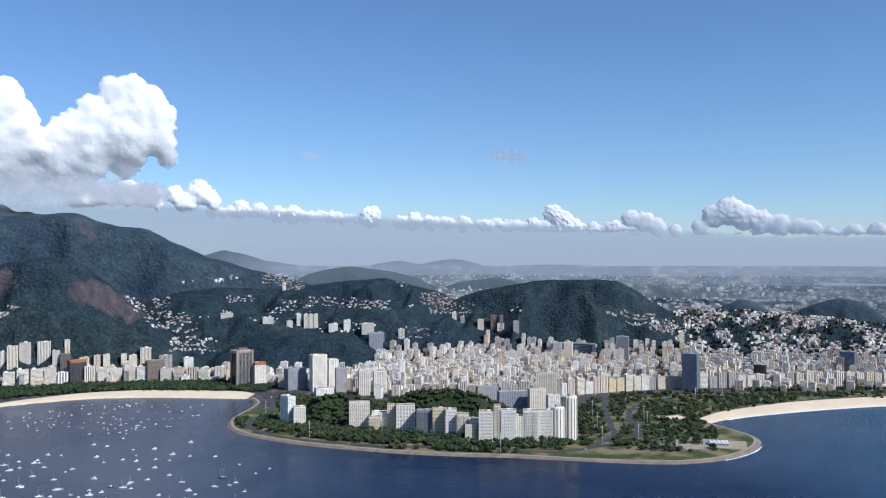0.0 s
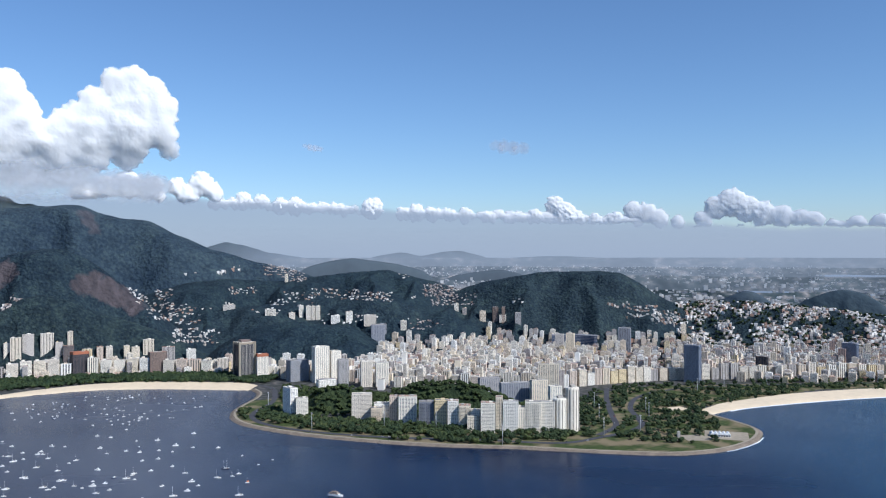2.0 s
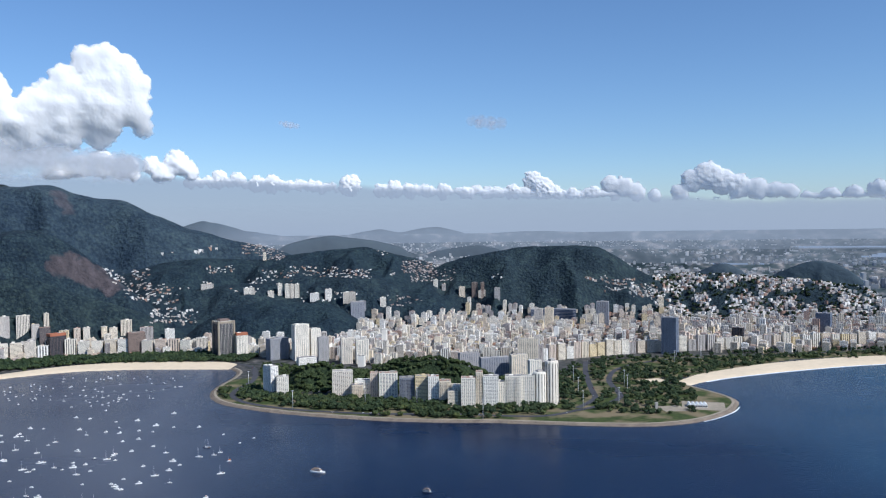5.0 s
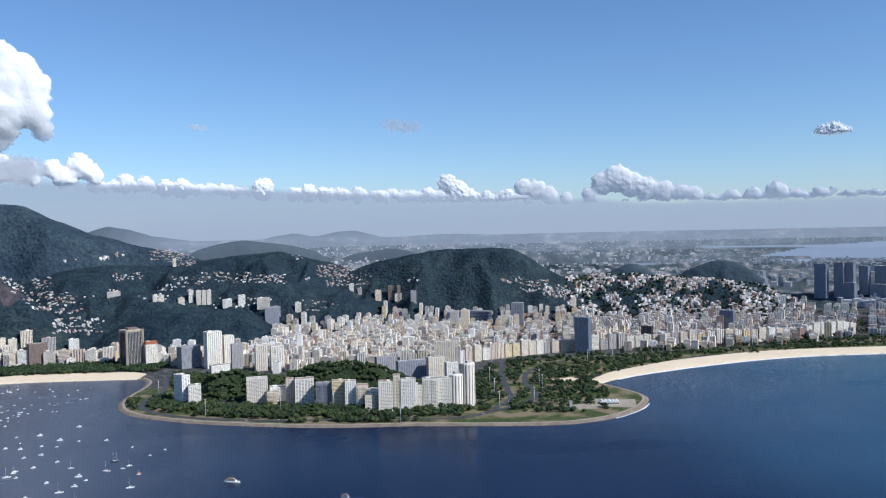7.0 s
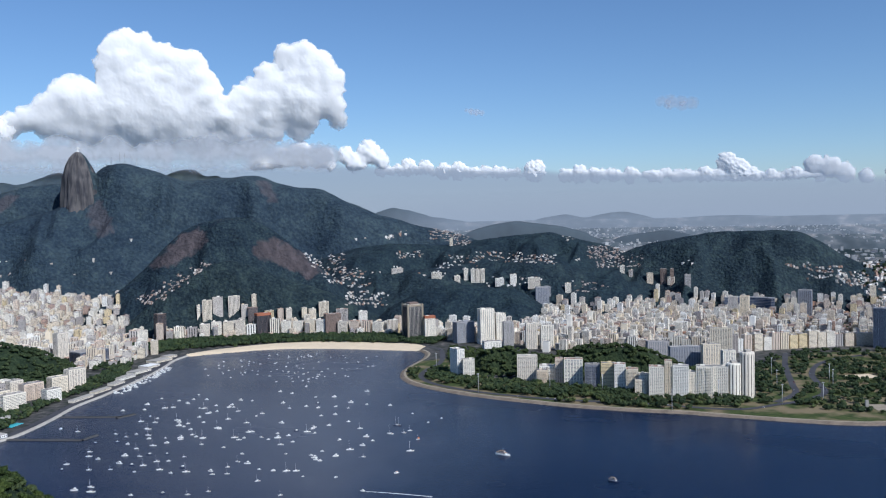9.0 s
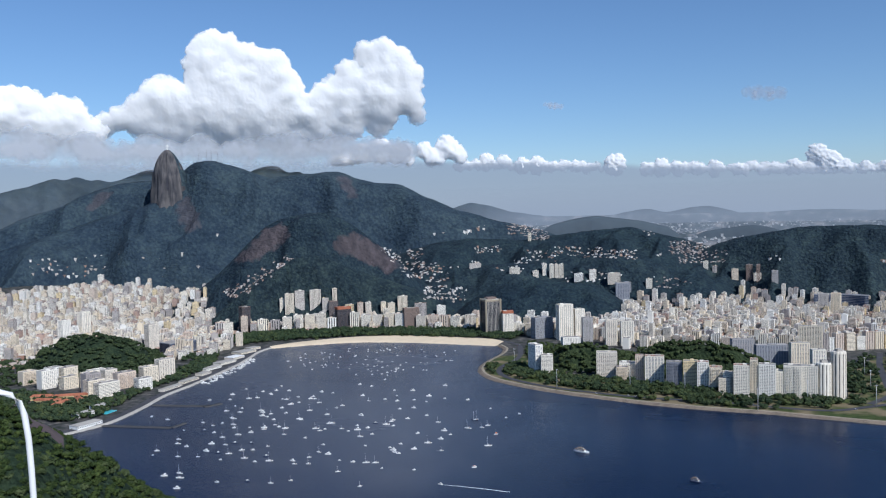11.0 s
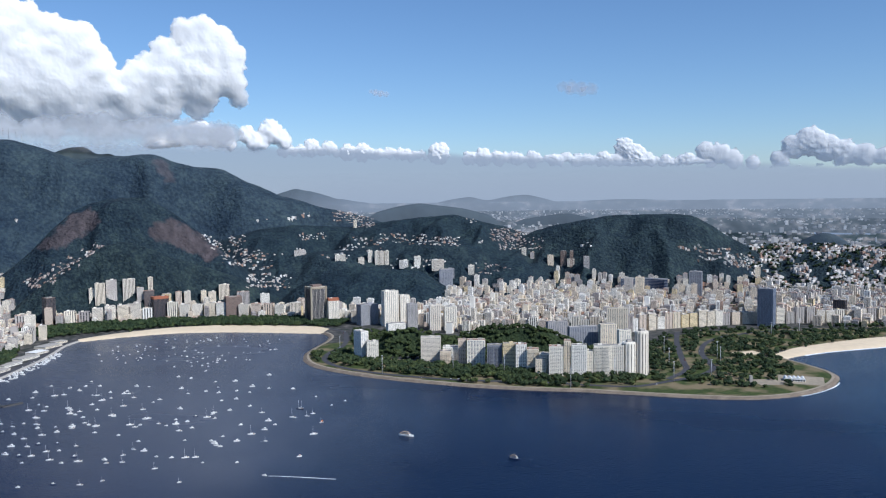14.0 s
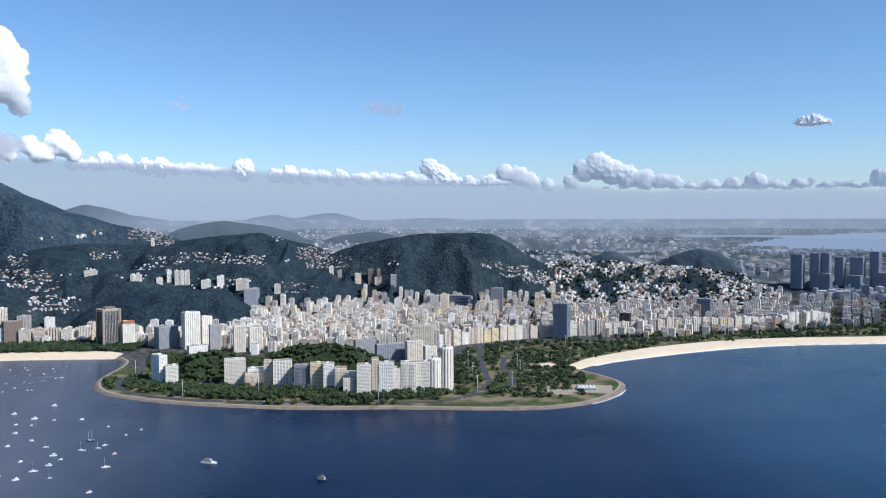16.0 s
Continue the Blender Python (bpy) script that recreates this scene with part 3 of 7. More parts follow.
# ---------------------------------------------------------------- hills
# crest distance, front and back depth, crest line as (degrees to the left, degrees above eye level)
HILLS = {
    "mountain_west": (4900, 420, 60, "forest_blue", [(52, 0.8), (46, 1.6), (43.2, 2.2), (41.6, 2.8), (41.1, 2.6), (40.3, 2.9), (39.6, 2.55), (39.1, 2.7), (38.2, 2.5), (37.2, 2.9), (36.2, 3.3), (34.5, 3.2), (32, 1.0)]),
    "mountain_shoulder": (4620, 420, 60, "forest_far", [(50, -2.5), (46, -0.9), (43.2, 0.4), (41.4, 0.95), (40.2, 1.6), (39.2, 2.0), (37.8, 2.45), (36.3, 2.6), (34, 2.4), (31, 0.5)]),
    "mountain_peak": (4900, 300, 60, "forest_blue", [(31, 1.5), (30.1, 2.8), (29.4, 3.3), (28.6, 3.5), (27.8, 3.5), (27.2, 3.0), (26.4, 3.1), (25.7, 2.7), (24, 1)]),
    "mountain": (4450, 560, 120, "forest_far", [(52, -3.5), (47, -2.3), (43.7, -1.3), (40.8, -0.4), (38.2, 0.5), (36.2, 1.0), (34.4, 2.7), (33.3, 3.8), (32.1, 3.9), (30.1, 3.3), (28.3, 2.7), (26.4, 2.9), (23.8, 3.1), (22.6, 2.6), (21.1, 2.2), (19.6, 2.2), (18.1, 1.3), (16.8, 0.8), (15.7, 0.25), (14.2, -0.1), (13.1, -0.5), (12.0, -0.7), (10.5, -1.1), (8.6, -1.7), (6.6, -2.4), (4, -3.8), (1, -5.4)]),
    "town_slope": (4150, 1250, 100, "city", [(54, -4.3), (48, -3.9), (44, -3.8), (39, -4.0), (36, -4.3), (34, -4.7), (32.2, -5.2), (30.5, -6.2), (29, -7.5)]),
    "rocky_hill": (3400, 330, 420, "forest_far", [(36, -6.4), (34.4, -5.4), (32.2, -3.9), (30.8, -2.6), (29.8, -1.5), (28.7, -0.45), (27.3, 0.06), (25.0, 0.38), (23.9, 0.0), (22.8, -0.6), (20.9, -2.2), (19.4, -3.5), (17.9, -4.8), (16.2, -6.2)]),
    "rocky_spur": (3080, 170, 330, "forest", [(32.4, -6.6), (31.2, -5.5), (30.4, -4.9), (28.9, -3.75), (27.0, -2.75), (25.5, -2.5), (24.4, -2.95), (22.9, -3.6), (21.6, -4.1), (20.2, -4.5), (18.6, -5.1), (16.9, -6.1), (15.4, -7.2)]),
    "wooded_hill": (3980, 900, 260, "forest", [(27, -5.6), (24, -4.3), (21, -3.0), (19, -2.4), (17, -1.9), (15, -1.7), (13, -1.75), (10.9, -1.9), (8.6, -1.5), (6.3, -1.3), (4.0, -1.1), (2.5, -1.5), (0.9, -1.9), (-0.6, -2.3), (-2.2, -3.2), (-4, -5.5)]),
    "middle_ridge": (3620, 420, 260, "forest", [(22.5, -6.4), (20.5, -5.2), (18.5, -4.5), (16.4, -4.0), (14.4, -3.6), (12.0, -3.4), (9.5, -3.2), (7.4, -3.0), (5.4, -2.9), (3.4, -3.1), (1.6, -3.7), (0.2, -4.6), (-1.2, -5.8)]),
    "domed_hill": (3850, 480, 260, "forest", [(1.6, -4.9), (0.2, -3.2), (-1.4, -2.3), (-3.0, -1.9), (-4.5, -1.6), (-6.4, -1.3), (-8.3, -1.2), (-10.2, -1.2), (-11.9, -1.3), (-13.2, -2.0), (-14.3, -2.8), (-15.4, -3.3), (-17.2, -4.4), (-18.5, -5.8)]),
    "garden_hill": (3200, 360, 340, "forest", [(16.6, -7.3), (15.0, -6.0), (13.1, -5.0), (10.9, -4.6), (8.6, -4.75), (6.3, -5.0), (4.8, -5.8), (3.3, -6.9)]),
    "headland_hill": (2060, 95, 130, "wood_near", [(4.9, -11), (3.3, -9.2), (1.7, -8.9), (-0.6, -8.8), (-2.6, -9.2), (-4.5, -10.0), (-6.2, -11)]),
    "headland_knoll": (2110, 70, 90, "wood_near", [(10.0, -10.8), (8.6, -9.1), (7.1, -9.0), (5.6, -9.3), (4.2, -10.6)]),
    "bay_hill": (2450, 210, 220, "wood_near", [(46, -10.5), (43.4, -8.7), (42.7, -7.9), (41.1, -7.2), (39.5, -7.2), (37.5, -7.7), (36.4, -8.4), (35.6, -10.5)]),
    "town_hill": (4050, 520, 120, "forest", [(-11, -5.0), (-13.9, -3.8), (-15.8, -3.3), (-17.9, -3.15), (-20.0, -3.2), (-22.0, -3.35), (-24.3, -3.5), (-26.5, -3.7), (-28.0, -3.9), (-30.5, -5.2)]),
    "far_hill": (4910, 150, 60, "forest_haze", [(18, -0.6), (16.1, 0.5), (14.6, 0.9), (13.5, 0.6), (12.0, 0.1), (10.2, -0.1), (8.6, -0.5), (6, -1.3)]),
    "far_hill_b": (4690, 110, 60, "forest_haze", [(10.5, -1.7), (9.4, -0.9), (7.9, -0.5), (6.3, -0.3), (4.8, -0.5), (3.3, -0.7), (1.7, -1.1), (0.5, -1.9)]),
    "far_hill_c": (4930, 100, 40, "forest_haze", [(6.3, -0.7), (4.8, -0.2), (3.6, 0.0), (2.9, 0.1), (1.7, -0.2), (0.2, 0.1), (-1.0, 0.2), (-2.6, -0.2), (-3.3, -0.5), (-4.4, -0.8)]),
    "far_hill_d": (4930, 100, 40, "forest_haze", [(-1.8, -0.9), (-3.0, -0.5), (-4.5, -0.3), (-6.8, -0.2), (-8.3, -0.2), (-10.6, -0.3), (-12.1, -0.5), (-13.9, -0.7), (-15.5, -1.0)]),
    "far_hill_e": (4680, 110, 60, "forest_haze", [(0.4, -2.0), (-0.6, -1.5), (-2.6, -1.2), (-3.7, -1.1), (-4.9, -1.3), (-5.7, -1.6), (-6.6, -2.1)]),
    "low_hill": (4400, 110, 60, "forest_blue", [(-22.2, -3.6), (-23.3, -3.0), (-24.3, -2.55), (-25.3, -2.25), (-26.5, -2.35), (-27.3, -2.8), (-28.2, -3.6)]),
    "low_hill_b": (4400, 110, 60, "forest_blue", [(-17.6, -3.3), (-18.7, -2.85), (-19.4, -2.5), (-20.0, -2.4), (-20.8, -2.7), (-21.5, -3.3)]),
}
HILL_LABELS = {
    "town_slope": "gently rising built-up ground below the mountain",
    "mountain": "long forested mountain ridge, haze put into its dull blue-green", "rocky_hill": "wooded granite hill with two bare brown rock faces", "rocky_spur": "dark wooded spur below the granite hill", "middle_ridge": "wooded ridge dotted with white houses", "wooded_hill": "dark wooded hill behind the town",
    "domed_hill": "broad dark wooded hill with a rounded top", "garden_hill": "low wooded hill between apartment towers", "headland_hill": "small wooded hill behind the headland towers",
    "bay_hill": "small dark wooded hill among apartment blocks", "town_hill": "built-up hill with trees and old houses",
}
# bare rock faces as outlines in degrees to the left and above eye level
ROCK_PATCHES = {
    "rocky_hill": [[(30.9, -2.8), (29.9, -1.8), (28.7, -0.7), (27.3, -0.5), (27.0, -1.3), (28.4, -2.4), (30.2, -3.0)], [(24.0, -1.3), (22.8, -1.15), (21.6, -1.8), (20.5, -2.6), (19.7, -3.5), (20.3, -4.1), (21.7, -3.5), (23.6, -2.6), (24.3, -2.1)]],
    "mountain": [[(23.9, 2.7), (23.2, 2.9), (22.7, 2.0), (22.3, 1.3), (23.0, 1.2), (23.6, 1.8)], [(34.4, 1.0), (33.6, 1.6), (33.0, 0.6), (32.6, -0.6), (33.8, -0.9), (34.4, 0.0)]],
    "mountain_shoulder": [[(39.4, 1.6), (38.5, 2.1), (38.2, 1.6), (39.3, 0.7), (40.2, 0.5)]],
}


def hill_height(key, az, d, fine=True):
    dc, front, back, _, crest = HILLS[key]
    a, e = (np.array(v, float) for v in zip(*sorted(crest)))
    fine_a = np.linspace(a[0], a[-1], 400)
    el = np.interp(fine_a, a, e)
    w = max(3, int(400 * 0.35 / (a[-1] - a[0])))
    el = np.convolve(np.pad(el, w, "edge"), np.ones(2 * w + 1) / (2 * w + 1), "valid")
    el = np.interp(az, fine_a, el, left=-30, right=-30)
    x, y = plan(az, d)
    top = EYE + dc * np.tan(el * DEG)
    u = np.where(d < dc, (dc - d) / front, (d - dc) / back)
    u = np.clip(u + 0.10 * rough2(x, y, front * 0.4, 3, 3) * (u > 0) * np.clip(u * 4, 0, 1), 0, 1)
    big = key in ("mountain", "mountain_shoulder", "mountain_west", "rocky_hill", "rocky_spur", "domed_hill", "wooded_hill", "middle_ridge", "garden_hill")
    if big:
        # spurs and gullies running down the slope
        wide = 420 if "mountain" in key else 230
        spur = 0.55 - 2.2 * np.abs(rough2(az * DEG * dc + 0.25 * d, d * 0.55, wide, 3, 31))
        u = np.clip(u - (0.24 if "mountain" in key else 0.17) * spur * np.clip(u * 5, 0, 1) * np.clip(4 * (1 - u), 0, 1), 0, 1)
    prof = 0.5 + 0.5 * np.cos(math.pi * u ** 0.9)
    z = top * prof
    if fine:
        sz = dc / 3000
        plain_top = HILLS[key][3] in ("forest_haze", "city")
        if big:
            z = z - np.abs(rough2(x, y, 150, 3, 32)) * (46 if "mountain" in key else 22) * np.clip(u * 4, 0, 1) * np.clip(3 * (1 - u), 0, 1)
        z = z + rough2(x, y, 130 * sz, 3, 11) * np.clip(top, 0, 300) * (0.015 if plain_top else 0.05) * np.clip(u * 5, 0.12, 1) + (rough2(x, y, 34 * sz, 2, 21) * 2.6 + rough2(x + 0.4 * y, y - 0.4 * x, 12 * sz, 1, 22) * 0.5) * sz * (0.0 if plain_top else 1.0)
    return np.where(u >= 1, -8.0, np.maximum(z - 5, -8.0))


def make_hill(key):
    dc, front, back, mat_key, crest = HILLS[key]
    a = [c[0] for c in crest]
    step = 8.0 if dc < 4200 else 14.0
    azs = np.linspace(min(a), max(a), int((max(a) - min(a)) * DEG * dc / step) + 2)
    x, y, f = polar(azs, np.arange(dc - front, dc + back + step, step))
    az, d = np.degrees(np.arctan2(-x, y)), np.hypot(x, y)
    z = hill_height(key, az, d)
    el = np.degrees(np.arctan2(z - EYE, d))
    bare = np.full(len(z), -1.0)
    for face in ROCK_PATCHES.get(key, []):
        face = np.array(face)
        rim = off_line(az, el, np.concatenate([face, face[:1]]))
        bare = np.maximum(bare, np.clip(np.where(inside(az, el, face), rim, -rim) * 1.3, -1, 1.0))
    keep = (z[f] > -7.9).any(1)
    name = key if not key[-2] == "_" else key[:-2]
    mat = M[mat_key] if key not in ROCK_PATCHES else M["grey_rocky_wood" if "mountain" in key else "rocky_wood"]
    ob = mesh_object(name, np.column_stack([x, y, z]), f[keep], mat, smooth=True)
    if key in ROCK_PATCHES:
        ob.data.attributes.new("bare", "FLOAT", "POINT").data.foreach_set("value", bare.astype(np.float32))
    return tagged(ob, HILL_LABELS.get(key, "hazy blue-grey wooded hill in the distance"), "hill", kind="structure")


for key in HILLS:
    make_hill(key)


def land_height(x, y):
    x, y = np.atleast_1d(np.asarray(x, float)), np.atleast_1d(np.asarray(y, float))
    az, d = np.degrees(np.arctan2(-x, y)), np.hypot(x, y)
    z = ground_height(x, y)
    for key in HILLS:
        z = np.maximum(z, hill_height(key, az, d))
    return z


# ground as the eye meets it, to set houses on slopes by direction
SLOPE_A, SLOPE_D = np.arange(-31, 47, 0.12), np.arange(2650, 4470, 15.0)
slope_x, slope_y, _ = polar(SLOPE_A, SLOPE_D)
slope_el = np.degrees(np.arctan2(land_height(slope_x, slope_y) - EYE, np.hypot(slope_x, slope_y))).reshape(len(SLOPE_D), len(SLOPE_A))
slope_el = np.maximum.accumulate(slope_el, axis=0)


def on_slope(a, e):
    """The place where the slope shows in the direction (degrees left, degrees up), or None."""
    k = int(np.searchsorted(slope_el[:, int(round((a - SLOPE_A[0]) / 0.12))], e))
    if k >= len(SLOPE_D) - 1:
        return None
    x, y = (float(v) for v in plan(np.array(a), SLOPE_D[k]))
    return x, y, EYE + float(SLOPE_D[k]) * math.tan(e * DEG)


def rock_peak():
    """The bare granite tooth on the ridge, with its statue and a platform as one plain white mark on top."""
    rings, n = 36, 64
    ax, ay = plan(np.array(34.85), np.array(4390.0))
    vs, fs = [], []
    for i in range(rings):
        t = i / (rings - 1)
        z = 170 + t * (EYE + 4390 * math.tan(4.5 * DEG) - 170)
        r = np.interp(t, [0, 0.3, 0.5, 0.77, 0.89, 0.96, 1.0], [100, 88, 80, 62, 46, 32, 9])
        for k in range(n):
            a = 2 * math.pi * k / n
            p = Vector((math.cos(a), math.sin(a), 0))
            q = noise.fractal(Vector((p.x * 2.5, p.y * 2.5, z * 0.004)), 0.8, 2.0, 4) * 0.22 + noise.fractal(Vector((p.x * 9, p.y * 9, z * 0.0016)), 0.8, 2.0, 4) * 0.17
            rr = r * (1 + q) * (1.0 + 0.35 * max(0, math.cos(a - 0.7)) * (1 - t))
            vs.append((float(ax) + rr * p.x + 8 * (1 - t), float(ay) + rr * p.y, z + 6 * noise.noise(p * 3)))
        if i:
            o = (i - 1) * n
            fs += [(o + k, o + (k + 1) % n, o + n + (k + 1) % n, o + n + k) for k in range(n)]
    fs.append(tuple(range((rings - 1) * n, rings * n)))
    slots = [1 if f[0] // n < 9 or (noise.noise(Vector(vs[f[0]]) * 0.012) > 0.12 and f[0] % n < 14) else 0 for f in fs]
    ob = mesh_object("rock_peak", vs, fs, [M["peak_rock"], M["forest_far"]], smooth=True, slots=slots)
    tagged(ob, "steep grey granite peak streaked dark, above the forest", "peak", kind="structure")
    top = EYE + 4390 * math.tan(4.5 * DEG)
    box = box_mesh("statue", [(ax - 3, ay - 3, top - 6, ax + 3, ay + 3, top + 26), (ax - 10, ay - 2, top + 17, ax + 10, ay + 2, top + 21), (ax - 7, ay - 7, top - 8, ax + 7, ay + 7, top + 3)], M["white"])
    tagged(box, "pale stone monument on the granite peak", "monument")


rock_peak()
for i, (a, h) in enumerate([(33.2, 40), (32.9, 46), (32.4, 52), (32.1, 48), (31.7, 50), (31.4, 40)]):
    x, y = plan(np.array(a), np.array(4430.0))
    z = float(land_height(x, y)[0]) - 4
    mast = tube("antenna_mast", [(x, y, z), (x, y, z + h + 8)], 1.6, M["wall_grey"], taper=0.4, sides=6)
    box_mesh("antenna", [(x - 2, y - 2, z + h * 0.85, x + 2, y + 2, z + h * 0.9)], M["wall_grey"], mast)
    tagged(mast, "thin grey broadcasting mast on the mountain ridge", "mast", "ridge masts")

# ---------------------------------------------------------------- trees
def tree_mesh(rng, tall, wide, leaf, clumps=95, lobe_count=6):
    """A crown of many small folded leaf clumps round uneven lobes, with gaps, and a tapered trunk with limbs."""
    lobes = [(Vector((rng.uniform(-.3, .3) * wide, rng.uniform(-.3, .3) * wide, tall * rng.uniform(0.5, 0.8))), wide * rng.uniform(0.25, 0.38)) for _ in range(lobe_count)]
    vs, fs = [], []
    for c in range(clumps):
        o, r = lobes[c % lobe_count]
        d = Vector((rng.gauss(0, 1), rng.gauss(0, 1), rng.gauss(0.25, 0.9))).normalized()
        p = o + Vector((d.x, d.y, d.z * 0.75)) * r * rng.uniform(0.75, 1.12)
        a = (d.orthogonal().normalized() + Vector((rng.uniform(-.5, .5), rng.uniform(-.5, .5), rng.uniform(-.5, .5)))).normalized()
        b = d.cross(a).normalized()
        s = leaf * rng.uniform(0.6, 1.2)
        k = len(vs)
        vs += [p - a * s - b * s * 0.6, p + a * s - b * s * 0.6, p + a * s * 0.8 + b * s * 0.7 - d * s * 0.5, p - a * s * 0.8 + b * s * 0.7 - d * s * 0.5, p + d * s * 0.55]
        fs += [(k, k + 1, k + 4), (k + 1, k + 2, k + 4), (k + 2, k + 3, k + 4), (k + 3, k, k + 4)]
    for o, r in lobes:
        bm = bmesh.new()
        bmesh.ops.create_icosphere(bm, subdivisions=1, radius=r * 0.82)
        k = len(vs)
        vs += [o + Vector((v.co.x, v.co.y, v.co.z * 0.75)) * (1 + 0.25 * rng.uniform(-1, 1)) for v in bm.verts]
        fs += [tuple(k + v.index for v in f.verts) for f in bm.faces]
        bm.free()
    return [tuple(v) for v in vs], fs


def trunk_mesh(rng, tall, wide):
    bm = bmesh.new()
    bmesh.ops.create_cone(bm, cap_ends=True, segments=6, radius1=tall * 0.035, radius2=tall * 0.018, depth=tall * 0.6, matrix=Matrix.Translation((0, 0, tall * 0.3)))
    for k in range(3):
        a = 2.1 * k + rng.uniform(-.4, .4)
        m = Matrix.Translation((0, 0, tall * 0.42)) @ Matrix.Rotation(a, 4, "Z") @ Matrix.Rotation(0.75, 4, "Y") @ Matrix.Translation((0, 0, wide * 0.2))
        bmesh.ops.create_cone(bm, cap_ends=True, segments=5, radius1=tall * 0.014, radius2=tall * 0.006, depth=wide * 0.4, matrix=m)
    return bm


rng = random.Random(5)
CROWNS, TREES, THIN = [], [], []
for k in range(7):
    tall, wide = rng.uniform(9, 13), rng.uniform(9, 14)
    crown = tree_mesh(rng, tall, wide, 1.25)
    fine = tree_mesh(rng, tall, wide, 1.7, 42, 4)
    CROWNS.append((np.array(fine[0]), fine[1]))
    fine = tree_mesh(rng, tall, wide, 2.3, 20, 3)
    THIN.append((np.array(fine[0]), fine[1]))
    root = new("tree")
    tagged(root, "broad green park tree with a dense uneven crown" if k < 5 else "pale yellow-green park tree with a loose crown", "tree", "park trees")
    part("trunk", trunk_mesh(rng, tall, wide), M["bark"], root)
    mesh_object("crown", crown[0], crown[1], M["leaf"] if k < 5 else M["leaf_light"], root)
    root.location = (0, 0, -500)
    TREES.append(root)


def spots(rng, poly, count, gap, ok=None):
    poly = np.asarray(poly, float)
    lo, hi = poly.min(0), poly.max(0)
    pts = np.column_stack([[rng.uniform(lo[0], hi[0]) for _ in range(count * 7)], [rng.uniform(lo[1], hi[1]) for _ in range(count * 7)]])
    pts = pts[inside(pts[:, 0], pts[:, 1], poly)]
    if ok is not None:
        pts = pts[ok(pts[:, 0], pts[:, 1])]
    cells, out = set(), []
    for p in pts:
        c = (int(p[0] / gap), int(p[1] / gap))
        if c not in cells:
            cells.add(c)
            out.append(p)
        if len(out) >= count:
            break
    return np.array(out)


def grove(name, pts, label, scale=(0.8, 1.35), mats=("leaf", "leaf_light"), sink=0.4, crowns=None):
    """Trees too many to count, as one mesh."""
    vs, fs, slots, n = [], [], [], 0
    z = land_height(pts[:, 0], pts[:, 1]) if len(pts) else []
    for (x, y), zz in zip(pts, z):
        k = rng.randrange(len(CROWNS))
        v, f = (crowns or CROWNS)[k]
        s, a = rng.uniform(*scale), rng.uniform(0, 6.28)
        c, q = math.cos(a) * s, math.sin(a) * s
        vs.append(np.column_stack([x + v[:, 0] * c - v[:, 1] * q, y + v[:, 0] * q + v[:, 1] * c, zz - sink - 2.0 * s + v[:, 2] * s]))
        fs += [tuple(i + n for i in g) for g in f]
        slots += [1 if k >= 5 else 0] * len(f)
        n += len(v)
    ob = mesh_object(name, np.concatenate(vs), fs, [M[m] for m in mats], slots=slots)
    return tagged(ob, label, "trees", kind="stuff")

# ---------------------------------------------------------------- park roads
ROADS = [[(568, 2330), (508, 2235), (468, 2106), (458, 1984), (448, 1900), (400, 1830), (330, 1775), (234, 1722), (60, 1755), (-120, 1775), (-290, 1830), (-400, 1900), (-455, 1975), (-470, 2060), (-455, 2180), (-470, 2300), (-520, 2440), (-700, 2545), (-980, 2560), (-1180, 2500)],
         [(470, 2420), (436, 2252), (413, 2091), (400, 1984), (386, 1888), (330, 1795)],
         [(568, 2330), (700, 2420), (900, 2470), (1200, 2505), (1600, 2520), (2000, 2540)]]
road_lines = [smooth_line(r, 15) for r in ROADS]
for r in road_lines:
    strip("road", r, [7, -7], [4.15, 4.15], M["asphalt"], "grey park road with gentle bends", category="road")


def off_roads(x, y):
    return np.min([off_line(x, y, r[::2]) for r in road_lines], axis=0)


# ---------------------------------------------------------------- buildings
TAKEN = []


